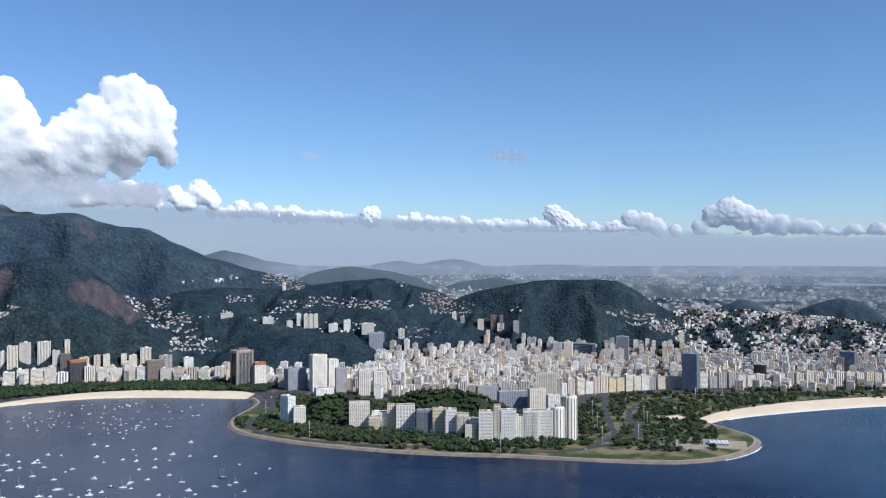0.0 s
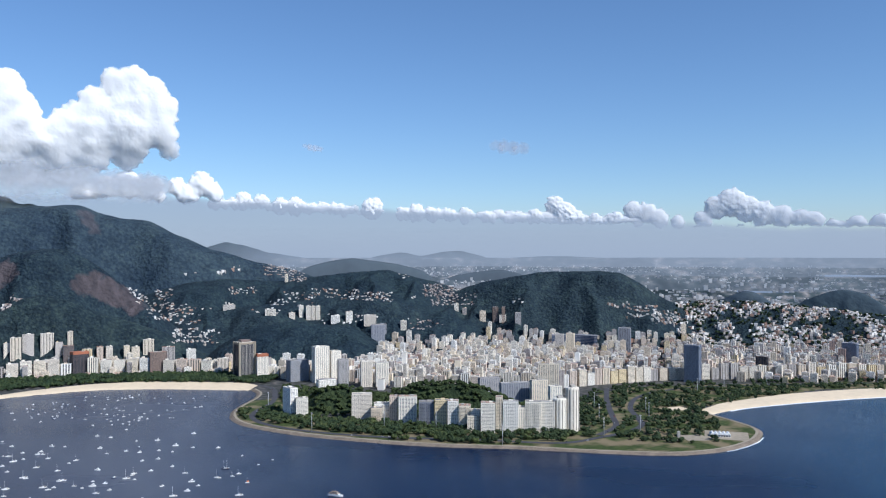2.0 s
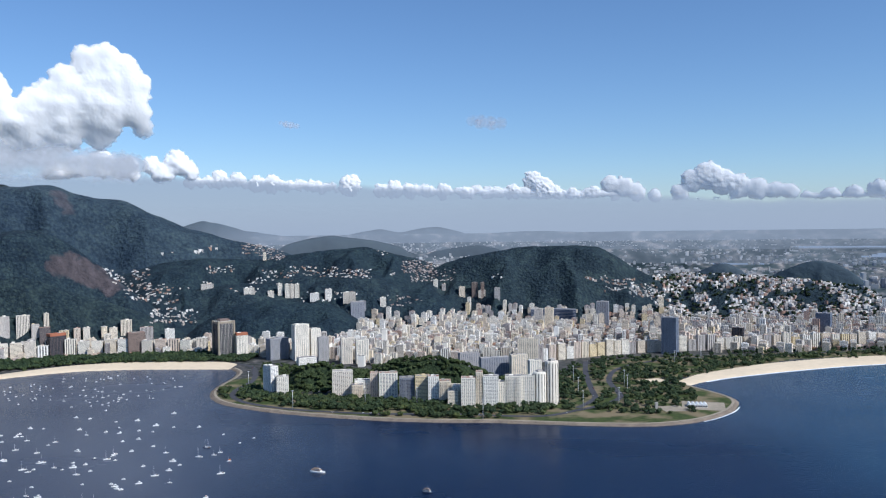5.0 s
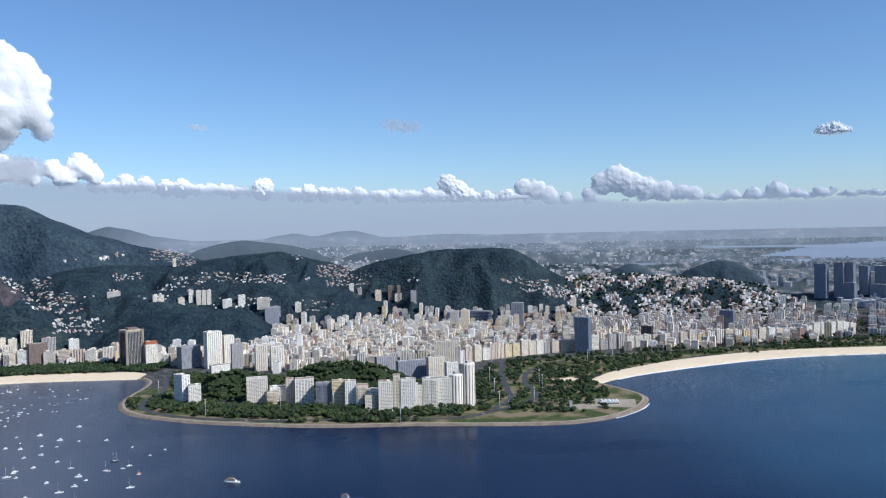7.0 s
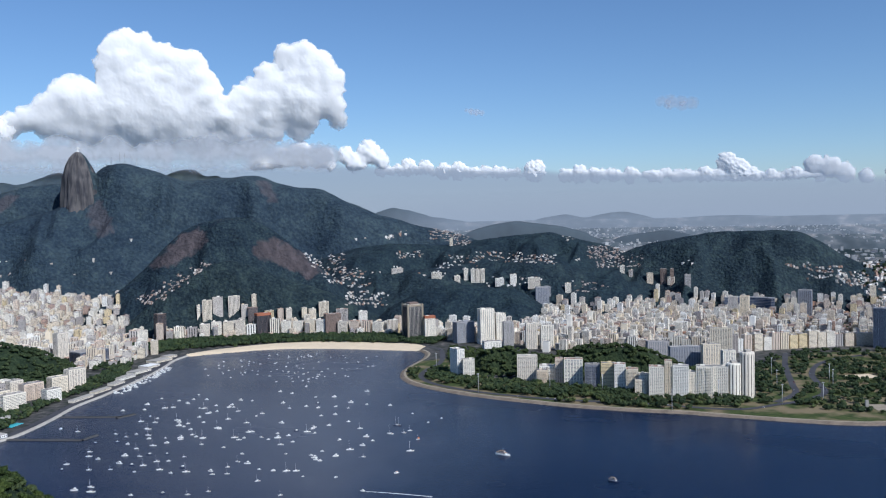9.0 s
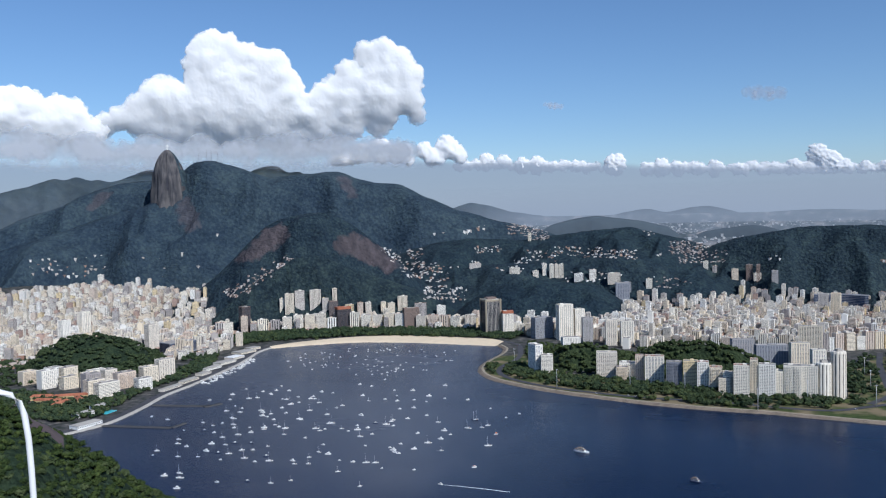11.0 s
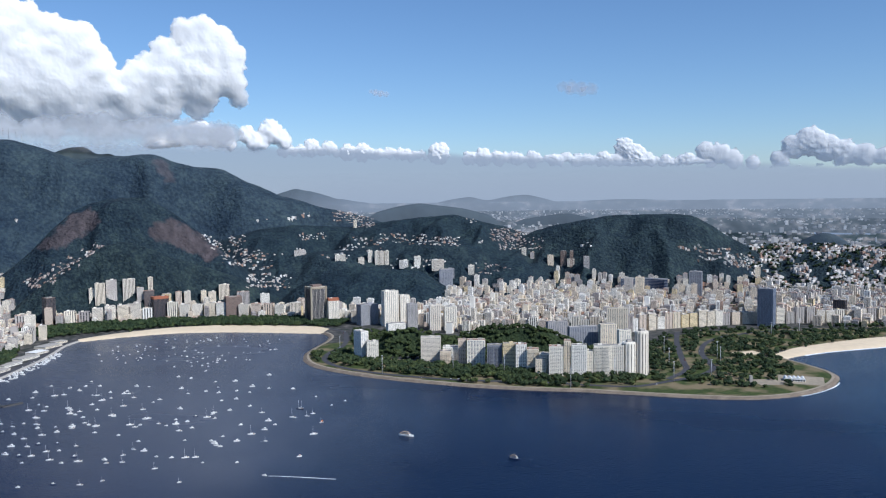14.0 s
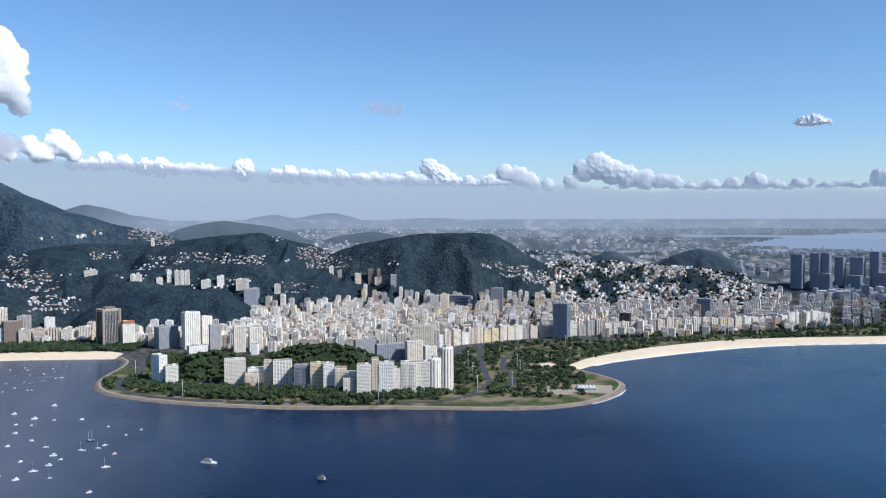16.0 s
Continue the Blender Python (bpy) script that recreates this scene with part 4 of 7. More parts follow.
def block(name, w, dp, h, style, seed, wall="wall", glass="glass", split=True):
    """An apartment block: floor bands standing proud of the window core, piers between the windows, a rooftop house and tanks.
    Near blocks carry every band and pier as a part of its own; the town's common blocks carry one facade."""
    r = random.Random(seed)
    n = max(2, round(h / 3.15))
    fh = h / n
    hw, hd = w / 2, dp / 2
    pier = {"grid": 0.85, "strip": 0.35, "stripe": 1.25, "balcony": 0.8, "blind": 0.9, "curtain": 0.25}[style]
    out = {"stripe": 0.45, "curtain": 0.25}.get(style, 0.06)
    groups = []                      # name, box, places
    low = 0.25 if style == "curtain" else (0.46 if style == "strip" else 0.42) * fh
    ext = {"curtain": 0.1, "stripe": -0.15}.get(style, 0.0)
    groups.append(("facade_band", (-hw - ext, -hd - ext, -low, hw + ext, hd + ext, 0.16 * fh), [(0, 0, i * fh) for i in range(1, n)]))
    groups.append(("roof_slab", (-hw - ext, -hd - ext, h - low, hw + ext, hd + ext, h + 0.9), [(0, 0, 0)]))
    groups.append(("plinth", (-hw, -hd, 0, hw, hd, 0.9 if style != "curtain" else 4.4), [(0, 0, 0)]))
    if style == "balcony":
        groups.append(("balcony", (-hw * 0.35, -1.3, -0.1, hw * 0.35, 0, 0.95), [(s * hw * 0.47, -hd, i * fh) for i in range(1, n) for s in (-1, 1)]))
    cols = max(2, round(w / (4.6 if style != "stripe" else 6.6)))
    xs = [min(hw - pier, max(pier - hw, -hw + w * k / cols)) for k in range(cols + 1)]
    groups.append(("pier", (-pier, -out - 0.0, 0, pier, 0.6, h + 0.4), [(x, -hd, 0) for x in xs] + [(x, hd - 0.6 + out, 0) for x in xs]))
    rows = max(2, round(dp / 6.5))
    ps = pier * 0.8
    ys = [min(hd - ps, max(ps - hd, -hd + dp * k / rows)) for k in range(rows + 1)]
    groups.append(("side_pier", (-out, -ps, 0, 0.6, ps, h + 0.4), [(-hw, y, 0) for y in ys] + [(hw - 0.6 + out, y, 0) for y in ys]))
    if style in ("blind", "balcony"):
        groups.append(("side_wall", (-0.45, -hd, 0, 0.45, hd, h + 0.9), [(-hw + 0.3, 0, 0), (hw - 0.3, 0, 0)]))
    x = r.uniform(-0.25, 0.25) * w
    pent = (x - w * 0.13, -dp * 0.12, h + 0.7, x + w * 0.13, dp * 0.3, h + r.uniform(2.6, 4.2))
    tank = (-x * 1.2 - w * 0.09, -dp * 0.36, h + 0.7, -x * 1.2 + w * 0.09, -dp * 0.14, h + r.uniform(1.6, 3.2))
    inset = 0.45
    core = (-hw + inset, -hd + inset, 0.2, hw - inset, hd - inset, h - 0.3)
    parapet = [(-hw, -hd, h + 0.9, hw, -hd + 0.3, h + 1.9), (-hw, hd - 0.3, h + 0.9, hw, hd, h + 1.9), (-hw, -hd + 0.3, h + 0.9, -hw + 0.3, hd - 0.3, h + 1.9), (hw - 0.3, -hd + 0.3, h + 0.9, hw, hd - 0.3, h + 1.9)]
    if split:
        root = new(name)
        paint = M[wall].copy()
        info = next((q for q in paint.node_tree.nodes if q.bl_idname == "ShaderNodeObjectInfo"), None)
        tone = paint.node_tree.nodes.new("ShaderNodeValue")
        tone.outputs[0].default_value = r.random()
        for l in list(paint.node_tree.links):
            if l.from_node == info:
                paint.node_tree.links.new(tone.outputs[0], l.to_socket)
        for g, q, places in groups:
            first = box_mesh(g, [q], M["dark_clad"] if style == "curtain" and wall != "wall_haze" and g in ("facade_band", "side_pier") else paint, root)
            first.location = places[0]
            for at in places[1:]:
                ob = new(g, first.data)
                ob.parent, ob.location = root, at
        box_mesh("glazing", [core], M[glass], root)
        box_mesh("roof_deck", [(-hw + 0.35, -hd + 0.35, h + 0.8, hw - 0.35, hd - 0.35, h + 1.05)], M["roofing"], root)
        box_mesh("parapet", parapet, paint, root)
        box_mesh("rooftop_house", [pent], M["concrete"] if r.random() < 0.4 else paint, root)
        box_mesh("water_tank", [tank], M["concrete"], root)
        root["size"] = (w, dp)
        return root
    return shell(name, w, dp, h, n, style, M[wall], M[glass], pent, tank, parapet)


def shell(name, w, dp, h, n, style, paint, glass, pent, tank, parapet):
    """A common town block as one closed skin: window bands set back floor by floor, or tall ribs with set-back bays."""
    hw, hd, fh = w / 2, dp / 2, h / n
    vs, fs, slots = [], [], []
    if style in ("stripe", "blind", "curtain"):
        def side(a, b, k):
            out = []
            for i in range(k):
                for t, deep in ((i / k, 0), ((i + 0.56) / k, 0), ((i + 0.56) / k, 1), ((i + 1) / k - 1e-3, 1)):
                    out.append((a[0] + (b[0] - a[0]) * t, a[1] + (b[1] - a[1]) * t, deep))
            return out
        kx, ky = max(2, round(w / 4.2)), max(2, round(dp / 4.2))
        ring = []
        corners = [(-hw, -hd), (hw, -hd), (hw, hd), (-hw, hd)]
        for q in range(4):
            a, b = corners[q], corners[(q + 1) % 4]
            nx, ny = ((0, 1), (-1, 0), (0, -1), (1, 0))[q]
            if style == "blind" and q % 2:
                ring.append((*a, 0))
                continue
            ring += [(x + nx * 0.7 * d, y + ny * 0.7 * d, d) for x, y, d in side(a, b, (kx, ky)[q % 2])]
        m = len(ring)
        for z in (0, h, h + 1.0):
            vs += [(x, y, z) if z <= h else (x * 0.999, y * 0.999, z) for x, y, _ in ring]
        for lv in range(2):
            for k in range(m):
                k2 = (k + 1) % m
                fs.append((lv * m + k, lv * m + k2, (lv + 1) * m + k2, (lv + 1) * m + k))
                slots.append(1 if lv == 0 and ring[k][2] and ring[k2][2] else 0)
        fs.append(tuple(range(2 * m, 3 * m)))
        slots.append(2)
    else:
        levels = [(0, 0)]
        for i in range(1, n + 1):
            levels += [(i * fh - 1.95, 0), (i * fh - 1.95, 1), (i * fh - 0.9, 1), (i * fh - 0.9, 0)]
        levels.append((h + 1.0, 0))
        for z, d in levels:
            e = 0.5 * d
            vs += [(-hw + e, -hd + e, z), (hw - e, -hd + e, z), (hw - e, hd - e, z), (-hw + e, hd - e, z)]
        for lv in range(len(levels) - 1):
            for k in range(4):
                k2 = (k + 1) % 4
                fs.append((lv * 4 + k, lv * 4 + k2, lv * 4 + 4 + k2, lv * 4 + 4 + k))
                slots.append(1 if levels[lv][1] and levels[lv + 1][1] else 0)
        o = 4 * (len(levels) - 1)
        fs.append((o, o + 1, o + 2, o + 3))
        slots.append(2)
    ob = mesh_object(name, vs, fs, [paint, glass, M["roofing"]], slots=slots)
    box_mesh("rooftop_house", [pent], paint, ob)
    box_mesh("water_tank", [tank], M["concrete"], ob)
    ob["size"] = (w, dp)
    return ob


def put(ob, x, y, turn, label, group="", sink=0.6, category="building", foot=None):
    z = float(land_height(x, y)[0]) if foot is None else foot
    ob.matrix_basis = Matrix.LocRotScale((x, y, z - sink), Euler((0, 0, turn)), None)
    tagged(ob, label, category, group)
    w, dp = ob["size"] if "size" in ob else (40, 40)
    TAKEN.append((x, y, 0.5 * math.hypot(w, dp)))
    return ob


def facing(x, y, twist=0.0):
    """Turn about z by which the front (-y) looks at the bay's mouth."""
    return math.atan2(x, -y) + math.pi + twist


# headland row: x, y, width, height
HEADLAND_ROW = [(-374, 2004, 40, 74), (-198, 1973, 48, 64), (-150, 1962, 36, 41), (-121, 1950, 19, 62), (-87, 1930, 42, 65), (-43, 1900, 34, 58), (-8, 1888, 31, 64), (18, 1868, 24, 66), (44, 1856, 26, 57),
                (68, 1840, 21, 49), (94, 1818, 31, 71), (119, 1826, 15, 83), (144, 1818, 33, 74), (168, 1828, 14, 58), (194, 1826, 35, 72), (226, 1826, 30, 72), (-342, 1984, 28, 50), (-160, 1940, 26, 34), (60, 1828, 22, 38)]
STYLES = ["grid", "grid", "balcony", "grid", "stripe", "balcony", "strip", "blind", "balcony", "grid", "grid", "balcony", "grid", "blind", "balcony", "grid", "grid", "balcony", "grid"]
ROW_WALLS = ["wall_pale", "wall_pale", "wall_pale", "wall", "wall_pale", "wall_grey", "wall", "wall_pale", "wall_pale", "wall", "wall_pale", "wall_pale", "wall_pale", "wall", "wall_pale", "wall_pale", "wall_pale", "wall", "wall_pale"]
ROW_LABEL = {"stripe": "apartment tower with bold vertical white ribs, above park trees", "grid": "white apartment block with a grid of windows, above park trees",
             "balcony": "apartment block with stacked balconies facing the bay", "strip": "grey-blue apartment block with long window bands", "blind": "narrow apartment block with plain side walls"}
for i, ((x, y, w, h), st, wl) in enumerate(zip(HEADLAND_ROW, STYLES, ROW_WALLS)):
    put(block("apartment_building", w, 20 + (i % 3) * 3, h * 0.92, st, 100 + i, wl, "glass_blue" if i in (0, 4, 5, 6) else "glass"), x, y + 8, facing(x, y, 0.0 if i else -1.1), ROW_LABEL[st], "headland apartment row")


def fluted_tower(x, y, r, h, seed):
    """A round-fronted tower with tall rounded ribs."""
    vs, fs, n = [], [], 72
    for z in (0, h * 0.97, h):
        for k in range(n):
            a = 2 * math.pi * k / n
            q = r * (1 + 0.07 * abs(math.sin(a * 6))) * (0.94 if z == h else 1)
            vs.append((q * math.cos(a), q * 0.8 * math.sin(a), z))
    for i in range(2):
        fs += [(i * n + k, i * n + (k + 1) % n, (i + 1) * n + (k + 1) % n, (i + 1) * n + k) for k in range(n)]
    fs.append(tuple(range(2 * n, 3 * n)))
    ob = mesh_object("apartment_tower", vs, fs, M["wall_pale"])
    strips = []
    for k in range(12):
        a = math.pi * (k + 0.0) / 6
        c, s = math.cos(a), math.sin(a)
        strips.append((r * 1.0 * c - 0.7, r * 0.8 * s - 0.7, 4, r * 1.0 * c + 0.7, r * 0.8 * s + 0.7, h * 0.95, a))
    box_mesh("glazing", strips, M["glass"], ob)
    box_mesh("rooftop_house", [(-r * .4, -r * .3, h - .2, r * .4, r * .3, h + 5)], M["concrete"], ob)
    return put(ob, x, y, 0.3 * seed, "tall pale apartment tower with rounded fluted walls", "headland apartment row")


fluted_tower(253, 1836, 14.5, 74, 1)
fluted_tower(281, 1842, 15.5, 97, 2)
# the fronts' shade is painted in: grey walls on two, blue glass on all
for i, (x, y, w, h) in enumerate([(120, 2291, 57, 50), (184, 2204, 80, 50), (245, 2179, 44, 60), (277, 2101, 31, 57)]):
    put(block("apartment_building", w, 18, h, "stripe", 140 + i, "wall_grey" if i < 2 else "wall_pale", "glass_blue"), x, y, facing(x, y, 0.35), "apartment slab with blue-grey shaded face and white ribs", "slabs behind the hill")
put(block("office_building", 58, 22, 74, "stripe", 150, "wall_pale"), 296, 2385, facing(296, 2385), "white office block with tall vertical window strips")

# x, y, width, depth, height, style, wall, glass, turn, label
LANDMARKS = [
    (-633, 2625, 52, 40, 112, "curtain", "wall_pale", "glass_dark", 0.45, "dark brown office tower with pale concrete corner piers"),
    (-577, 2625, 34, 24, 74, "blind", "wall_pale", "glass", 0.2, "white office tower with a reddish top"),
    (-454, 2560, 62, 30, 64, "strip", "wall_grey", "glass", 0.5, "long pale office slab with a sloping roof"),
    (-379, 2535, 46, 26, 108, "stripe", "wall_pale", "glass_dark", 0.4, "tall white tower with dark vertical window strips"),
    (-340, 2560, 30, 24, 92, "stripe", "wall_pale", "glass", 0.4, "slim white apartment tower with vertical ribs"),
    (-303, 2470, 30, 22, 76, "grid", "wall_grey", "glass", 0.2, "grey concrete tower with small windows"),
    (-232, 2450, 32, 22, 74, "stripe", "wall_pale", "glass_dark", 0.15, "white tower with deep vertical strips"),
    (-186, 2452, 36, 22, 70, "stripe", "wall_pale", "glass_dark", 0.15, "white tower with deep vertical strips"),
    (-341, 2390, 52, 24, 30, "grid", "wall_pale", "glass", 0.3, "low white block beside the park"),
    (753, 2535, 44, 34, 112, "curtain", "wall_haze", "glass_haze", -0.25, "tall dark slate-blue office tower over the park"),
    (1007, 2650, 34, 26, 64, "curtain", "wall_brown", "glass_dark", -0.2, "dark glass office tower in the beach front"),
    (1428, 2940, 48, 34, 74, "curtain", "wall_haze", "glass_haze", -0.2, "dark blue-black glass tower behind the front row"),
    (702, 3260, 46, 30, 98, "stripe", "wall_grey", "glass_dark", -0.1, "grey twin-slab tower below the wooded hill"),
    (448, 3260, 32, 24, 74, "grid", "wall", "glass", -0.1, "cream apartment tower below the wooded hill"), (490, 3260, 32, 24, 76, "grid", "wall", "glass", -0.1, "cream apartment tower below the wooded hill"),
    (-257, 3180, 50, 30, 62, "stripe", "wall_grey", "glass_blue", 0.1, "grey-blue tower with a curved front"),
    (-1464, 2506, 30, 26, 92, "curtain", "wall_brown", "glass_dark", 0.5, "slim dark tower on the bay front"),
    (-1172, 2668, 50, 26, 76, "curtain", "wall_brown", "glass_dark", 0.4, "dark glass office block with a red roof band"),
    (-938, 2715, 54, 26, 70, "grid", "wall_brown", "glass", 0.3, "brown office block with a deep grid facade"),
    (-1922, 2180, 30, 24, 82, "stripe", "wall_pale", "glass_dark", 0.7, "white tower with black vertical stripes"),
    (-1938, 2290, 34, 24, 94, "stripe", "wall_pale", "glass_dark", 0.7, "white tower with black vertical stripes"),
    (-1565, 2135, 34, 24, 80, "grid", "wall_pale", "glass", 0.6, "white apartment tower beside the wooded hill"),
    (-1470, 2130, 92, 50, 32, "curtain", "wall_grey", "glass_blue", 0.6, "low dark blue glass shopping building"),
]
for i, (x, y, w, dp, h, st, wl, gl, tw, lab) in enumerate(LANDMARKS):
    ob = put(block("office_building" if "office" in lab else "apartment_tower", w, dp, h, st, 200 + i, wl, gl), x, y, facing(x, y, tw), lab)
    if "corner piers" in lab:
        for sx in (-1, 1):
            for sy in (-1, 1):
                box_mesh("corner_pier", [(sx * w / 2 - 2.6, sy * dp / 2 - 2.6, 0, sx * w / 2 + 2.6, sy * dp / 2 + 2.6, h + 3)], M["path"], ob, "pale concrete corner pier")
        box_mesh("crown", [(-w / 2 - 0.8, -dp / 2 - 0.8, h - 5, w / 2 + 0.8, dp / 2 + 0.8, h + 1.2)], M["path"], ob, "pale concrete crown")
        box_mesh("plant_room", [(-w * 0.3, -dp * 0.3, h + 1.2, w * 0.3, dp * 0.3, h + 8)], M["wall_brown"], ob)
    if "red" in lab:
        box_mesh("roof_band", [(-w / 2 - 0.6, -dp / 2 - 0.6, h - 6, w / 2 + 0.6, dp / 2 + 0.6, h + 2.2)], M["roof_red"], ob, "dull red roof band")

# towers on the slopes: degrees to the left and up at the foot, width and height in degrees
for i, (a, e, wa, he, wl) in enumerate([(9.81, -4.45, 0.3, 0.88, 'wall_pale'), (9.32, -4.53, 0.31, 0.92, 'wall_pale'), (9.0, -4.53, 0.27, 0.91, 'wall_pale'), (8.67, -4.58, 0.3, 0.96, 'wall'), (10.43, -4.52, 0.41, 0.46, 'wall_pale'), (7.5, -4.78, 0.61, 0.5, 'wall'), (6.57, -4.79, 0.46, 0.77, 'wall_pale'), (5.15, -4.96, 0.84, 0.7, 'wall_pale'), (14.55, -3.78, 0.8, 0.31, 'wall'), (11.84, -4.19, 0.71, 0.38, 'wall_pale'), (10.79, -2.0, 0.22, 0.53, 'wall_pale'), (-3.46, -4.81, 0.39, 1.08, 'wall_brown'), (-4.0, -4.81, 0.23, 1.08, 'wall_brown'), (-3.96, -4.73, 0.47, 0.46, 'wall_pale'), (-5.0, -4.95, 0.39, 0.84, 'wall_grey'), (-0.78, -4.05, 0.31, 0.54, 'wall_pale'), (-2.58, -4.78, 0.42, 0.77, 'wall'), (-1.34, -4.28, 0.28, 0.46, 'wall'), (4.52, -5.58, 0.97, 0.7, 'wall_grey'), (2.85, -5.35, 0.42, 0.69, 'wall'), (27.79, -6.38, 0.36, 0.89, 'wall'), (27.3, -6.49, 0.62, 1.32, 'wall_pale'), (26.63, -6.46, 0.65, 1.46, 'wall'), (25.56, -6.45, 0.76, 1.47, 'wall_pale'), (24.89, -6.62, 0.44, 1.06, 'wall'), (24.25, -6.3, 0.32, 1.38, 'wall_pale'), (24.36, -6.72, 0.62, 0.93, 'wall_brown'), (22.52, -6.91, 0.39, 0.96, 'wall'), (21.98, -6.94, 0.4, 1.01, 'wall_pale'), (23.27, -6.88, 0.59, 0.83, 'wall'), (20.94, -6.8, 0.34, 0.86, 'wall'), (19.61, -6.69, 0.68, 1.1, 'wall_pale'), (20.4, -6.9, 0.48, 0.87, 'wall_pale'), (18.38, -7.1, 0.81, 0.99, 'wall'), (16.97, -7.15, 0.6, 0.85, 'wall_pale'), (14.94, -8.0, 0.72, 1.04, 'wall_pale')]):
    at = on_slope(a, e)
    if at:
        far = math.hypot(at[0], at[1]) * DEG
        put(block("apartment_tower", wa * far, 18, he * far + 4, "blind" if i % 2 else "grid", 260 + i, wl, "glass", False), at[0], at[1], facing(at[0], at[1], 0.1), "apartment tower standing among hillside trees", "hillside towers", 5, foot=at[2])


def curved_slab():
    """A long curved slab below the wooded hill."""
    boxes, wins = [], []
    for k in range(16):
        a = -7.4 - k * 0.19
        d = 3420 + 26 * math.sin(k / 15 * math.pi)
        x, y = (float(v) for v in plan(np.array(a), np.array(d)))
        x -= 545
        y -= 3370
        boxes += [(x - 6.4, y - 8, z, x + 6.4, y + 8, z + 1.5, a * DEG) for z in range(0, 66, 6)]
        boxes.append((x - 6.6, y - 8.4, 60, x + 6.6, y + 8.4, 64, a * DEG))
        wins.append((x - 6.2, y - 7.4, 0, x + 6.2, y + 7.4, 61, a * DEG))
    ob = box_mesh("apartment_slab", boxes, M["wall_grey"])
    box_mesh("glazing", wins, M["glass_blue"], ob)
    put(ob, 545, 3370, 0, "long curved blue-grey apartment slab below the hill", sink=4)


curved_slab()

# blocks on the shore below the small wooded hill
for i, (x, y, w, h, st) in enumerate([(-1475, 1610, 38, 54, "blind"), (-1452, 1655, 36, 54, "grid"), (-1420, 1618, 36, 36, "grid"), (-1335, 1592, 36, 54, "blind"), (-1300, 1560, 40, 46, "grid"), (-1268, 1562, 50, 40, "strip"),
                                      (-1290, 1652, 46, 46, "balcony"), (-1262, 1705, 38, 52, "grid"), (-1268, 1778, 42, 58, "stripe"), (-1520, 1680, 34, 44, "grid"), (-1400, 1690, 40, 40, "balcony"), (-1380, 1640, 34, 44, "grid"), (-1560, 1640, 36, 40, "balcony"), (-1340, 1660, 30, 50, "grid"), (-1230, 1640, 34, 34, "strip")]):
    put(block("apartment_building", w, 24, h * 0.8, st, 300 + i, "wall_pale" if i % 3 else "wall"), x, y, facing(x, y, 0.5), "white apartment block near the bay quay", "quayside apartments")

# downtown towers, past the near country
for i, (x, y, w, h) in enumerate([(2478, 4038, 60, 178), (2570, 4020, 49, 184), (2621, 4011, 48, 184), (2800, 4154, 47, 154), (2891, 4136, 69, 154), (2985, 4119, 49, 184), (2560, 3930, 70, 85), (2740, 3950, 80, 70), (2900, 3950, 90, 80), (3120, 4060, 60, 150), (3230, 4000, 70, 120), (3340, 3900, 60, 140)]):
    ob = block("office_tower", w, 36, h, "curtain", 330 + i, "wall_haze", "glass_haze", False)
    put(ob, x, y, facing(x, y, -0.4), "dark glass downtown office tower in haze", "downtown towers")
    at = drawn_in([(x, y, 3.0)])[0]
    ob.matrix_basis = Matrix.LocRotScale(at, Euler((0, 0, facing(x, y, -0.4))), (math.hypot(at[0], at[1]) / math.hypot(x, y),) * 3)

# generic blocks, each kind built once and then copied
def free_spot(x, y, r):
    t = np.array(TAKEN)
    return bool(((x - t[:, 0]) ** 2 + (y - t[:, 1]) ** 2 > (r + t[:, 2] * 0.8) ** 2).all())


PROTOS = []
for k in range(16):
    st = ["grid", "balcony", "blind", "stripe", "strip", "grid", "balcony", "blind"][k % 8]
    fl = [5, 8, 11, 12, 9, 14, 12, 10, 7, 10, 16, 13, 6, 20, 12, 4][k]
    w, dp = 16 + (k * 5) % 11, 14 + (k * 3) % 9
    ob = block("apartment_building", w, dp, fl * 3.1, st, 400 + k, "wall" if k % 4 != 1 else "wall_pale", "glass", False)
    tagged(ob, {"grid": "city apartment block with a grid of small windows", "balcony": "city apartment block with balconies", "blind": "city apartment block with plain side walls",
                "stripe": "ribbed city apartment tower", "strip": "city office block with window bands"}[st], "building", "city blocks")
    ob.location = (0, 0, -600)
    PROTOS.append((ob, w, dp, fl))
PROTO_BY_HEIGHT = sorted(PROTOS, key=lambda q: q[3])


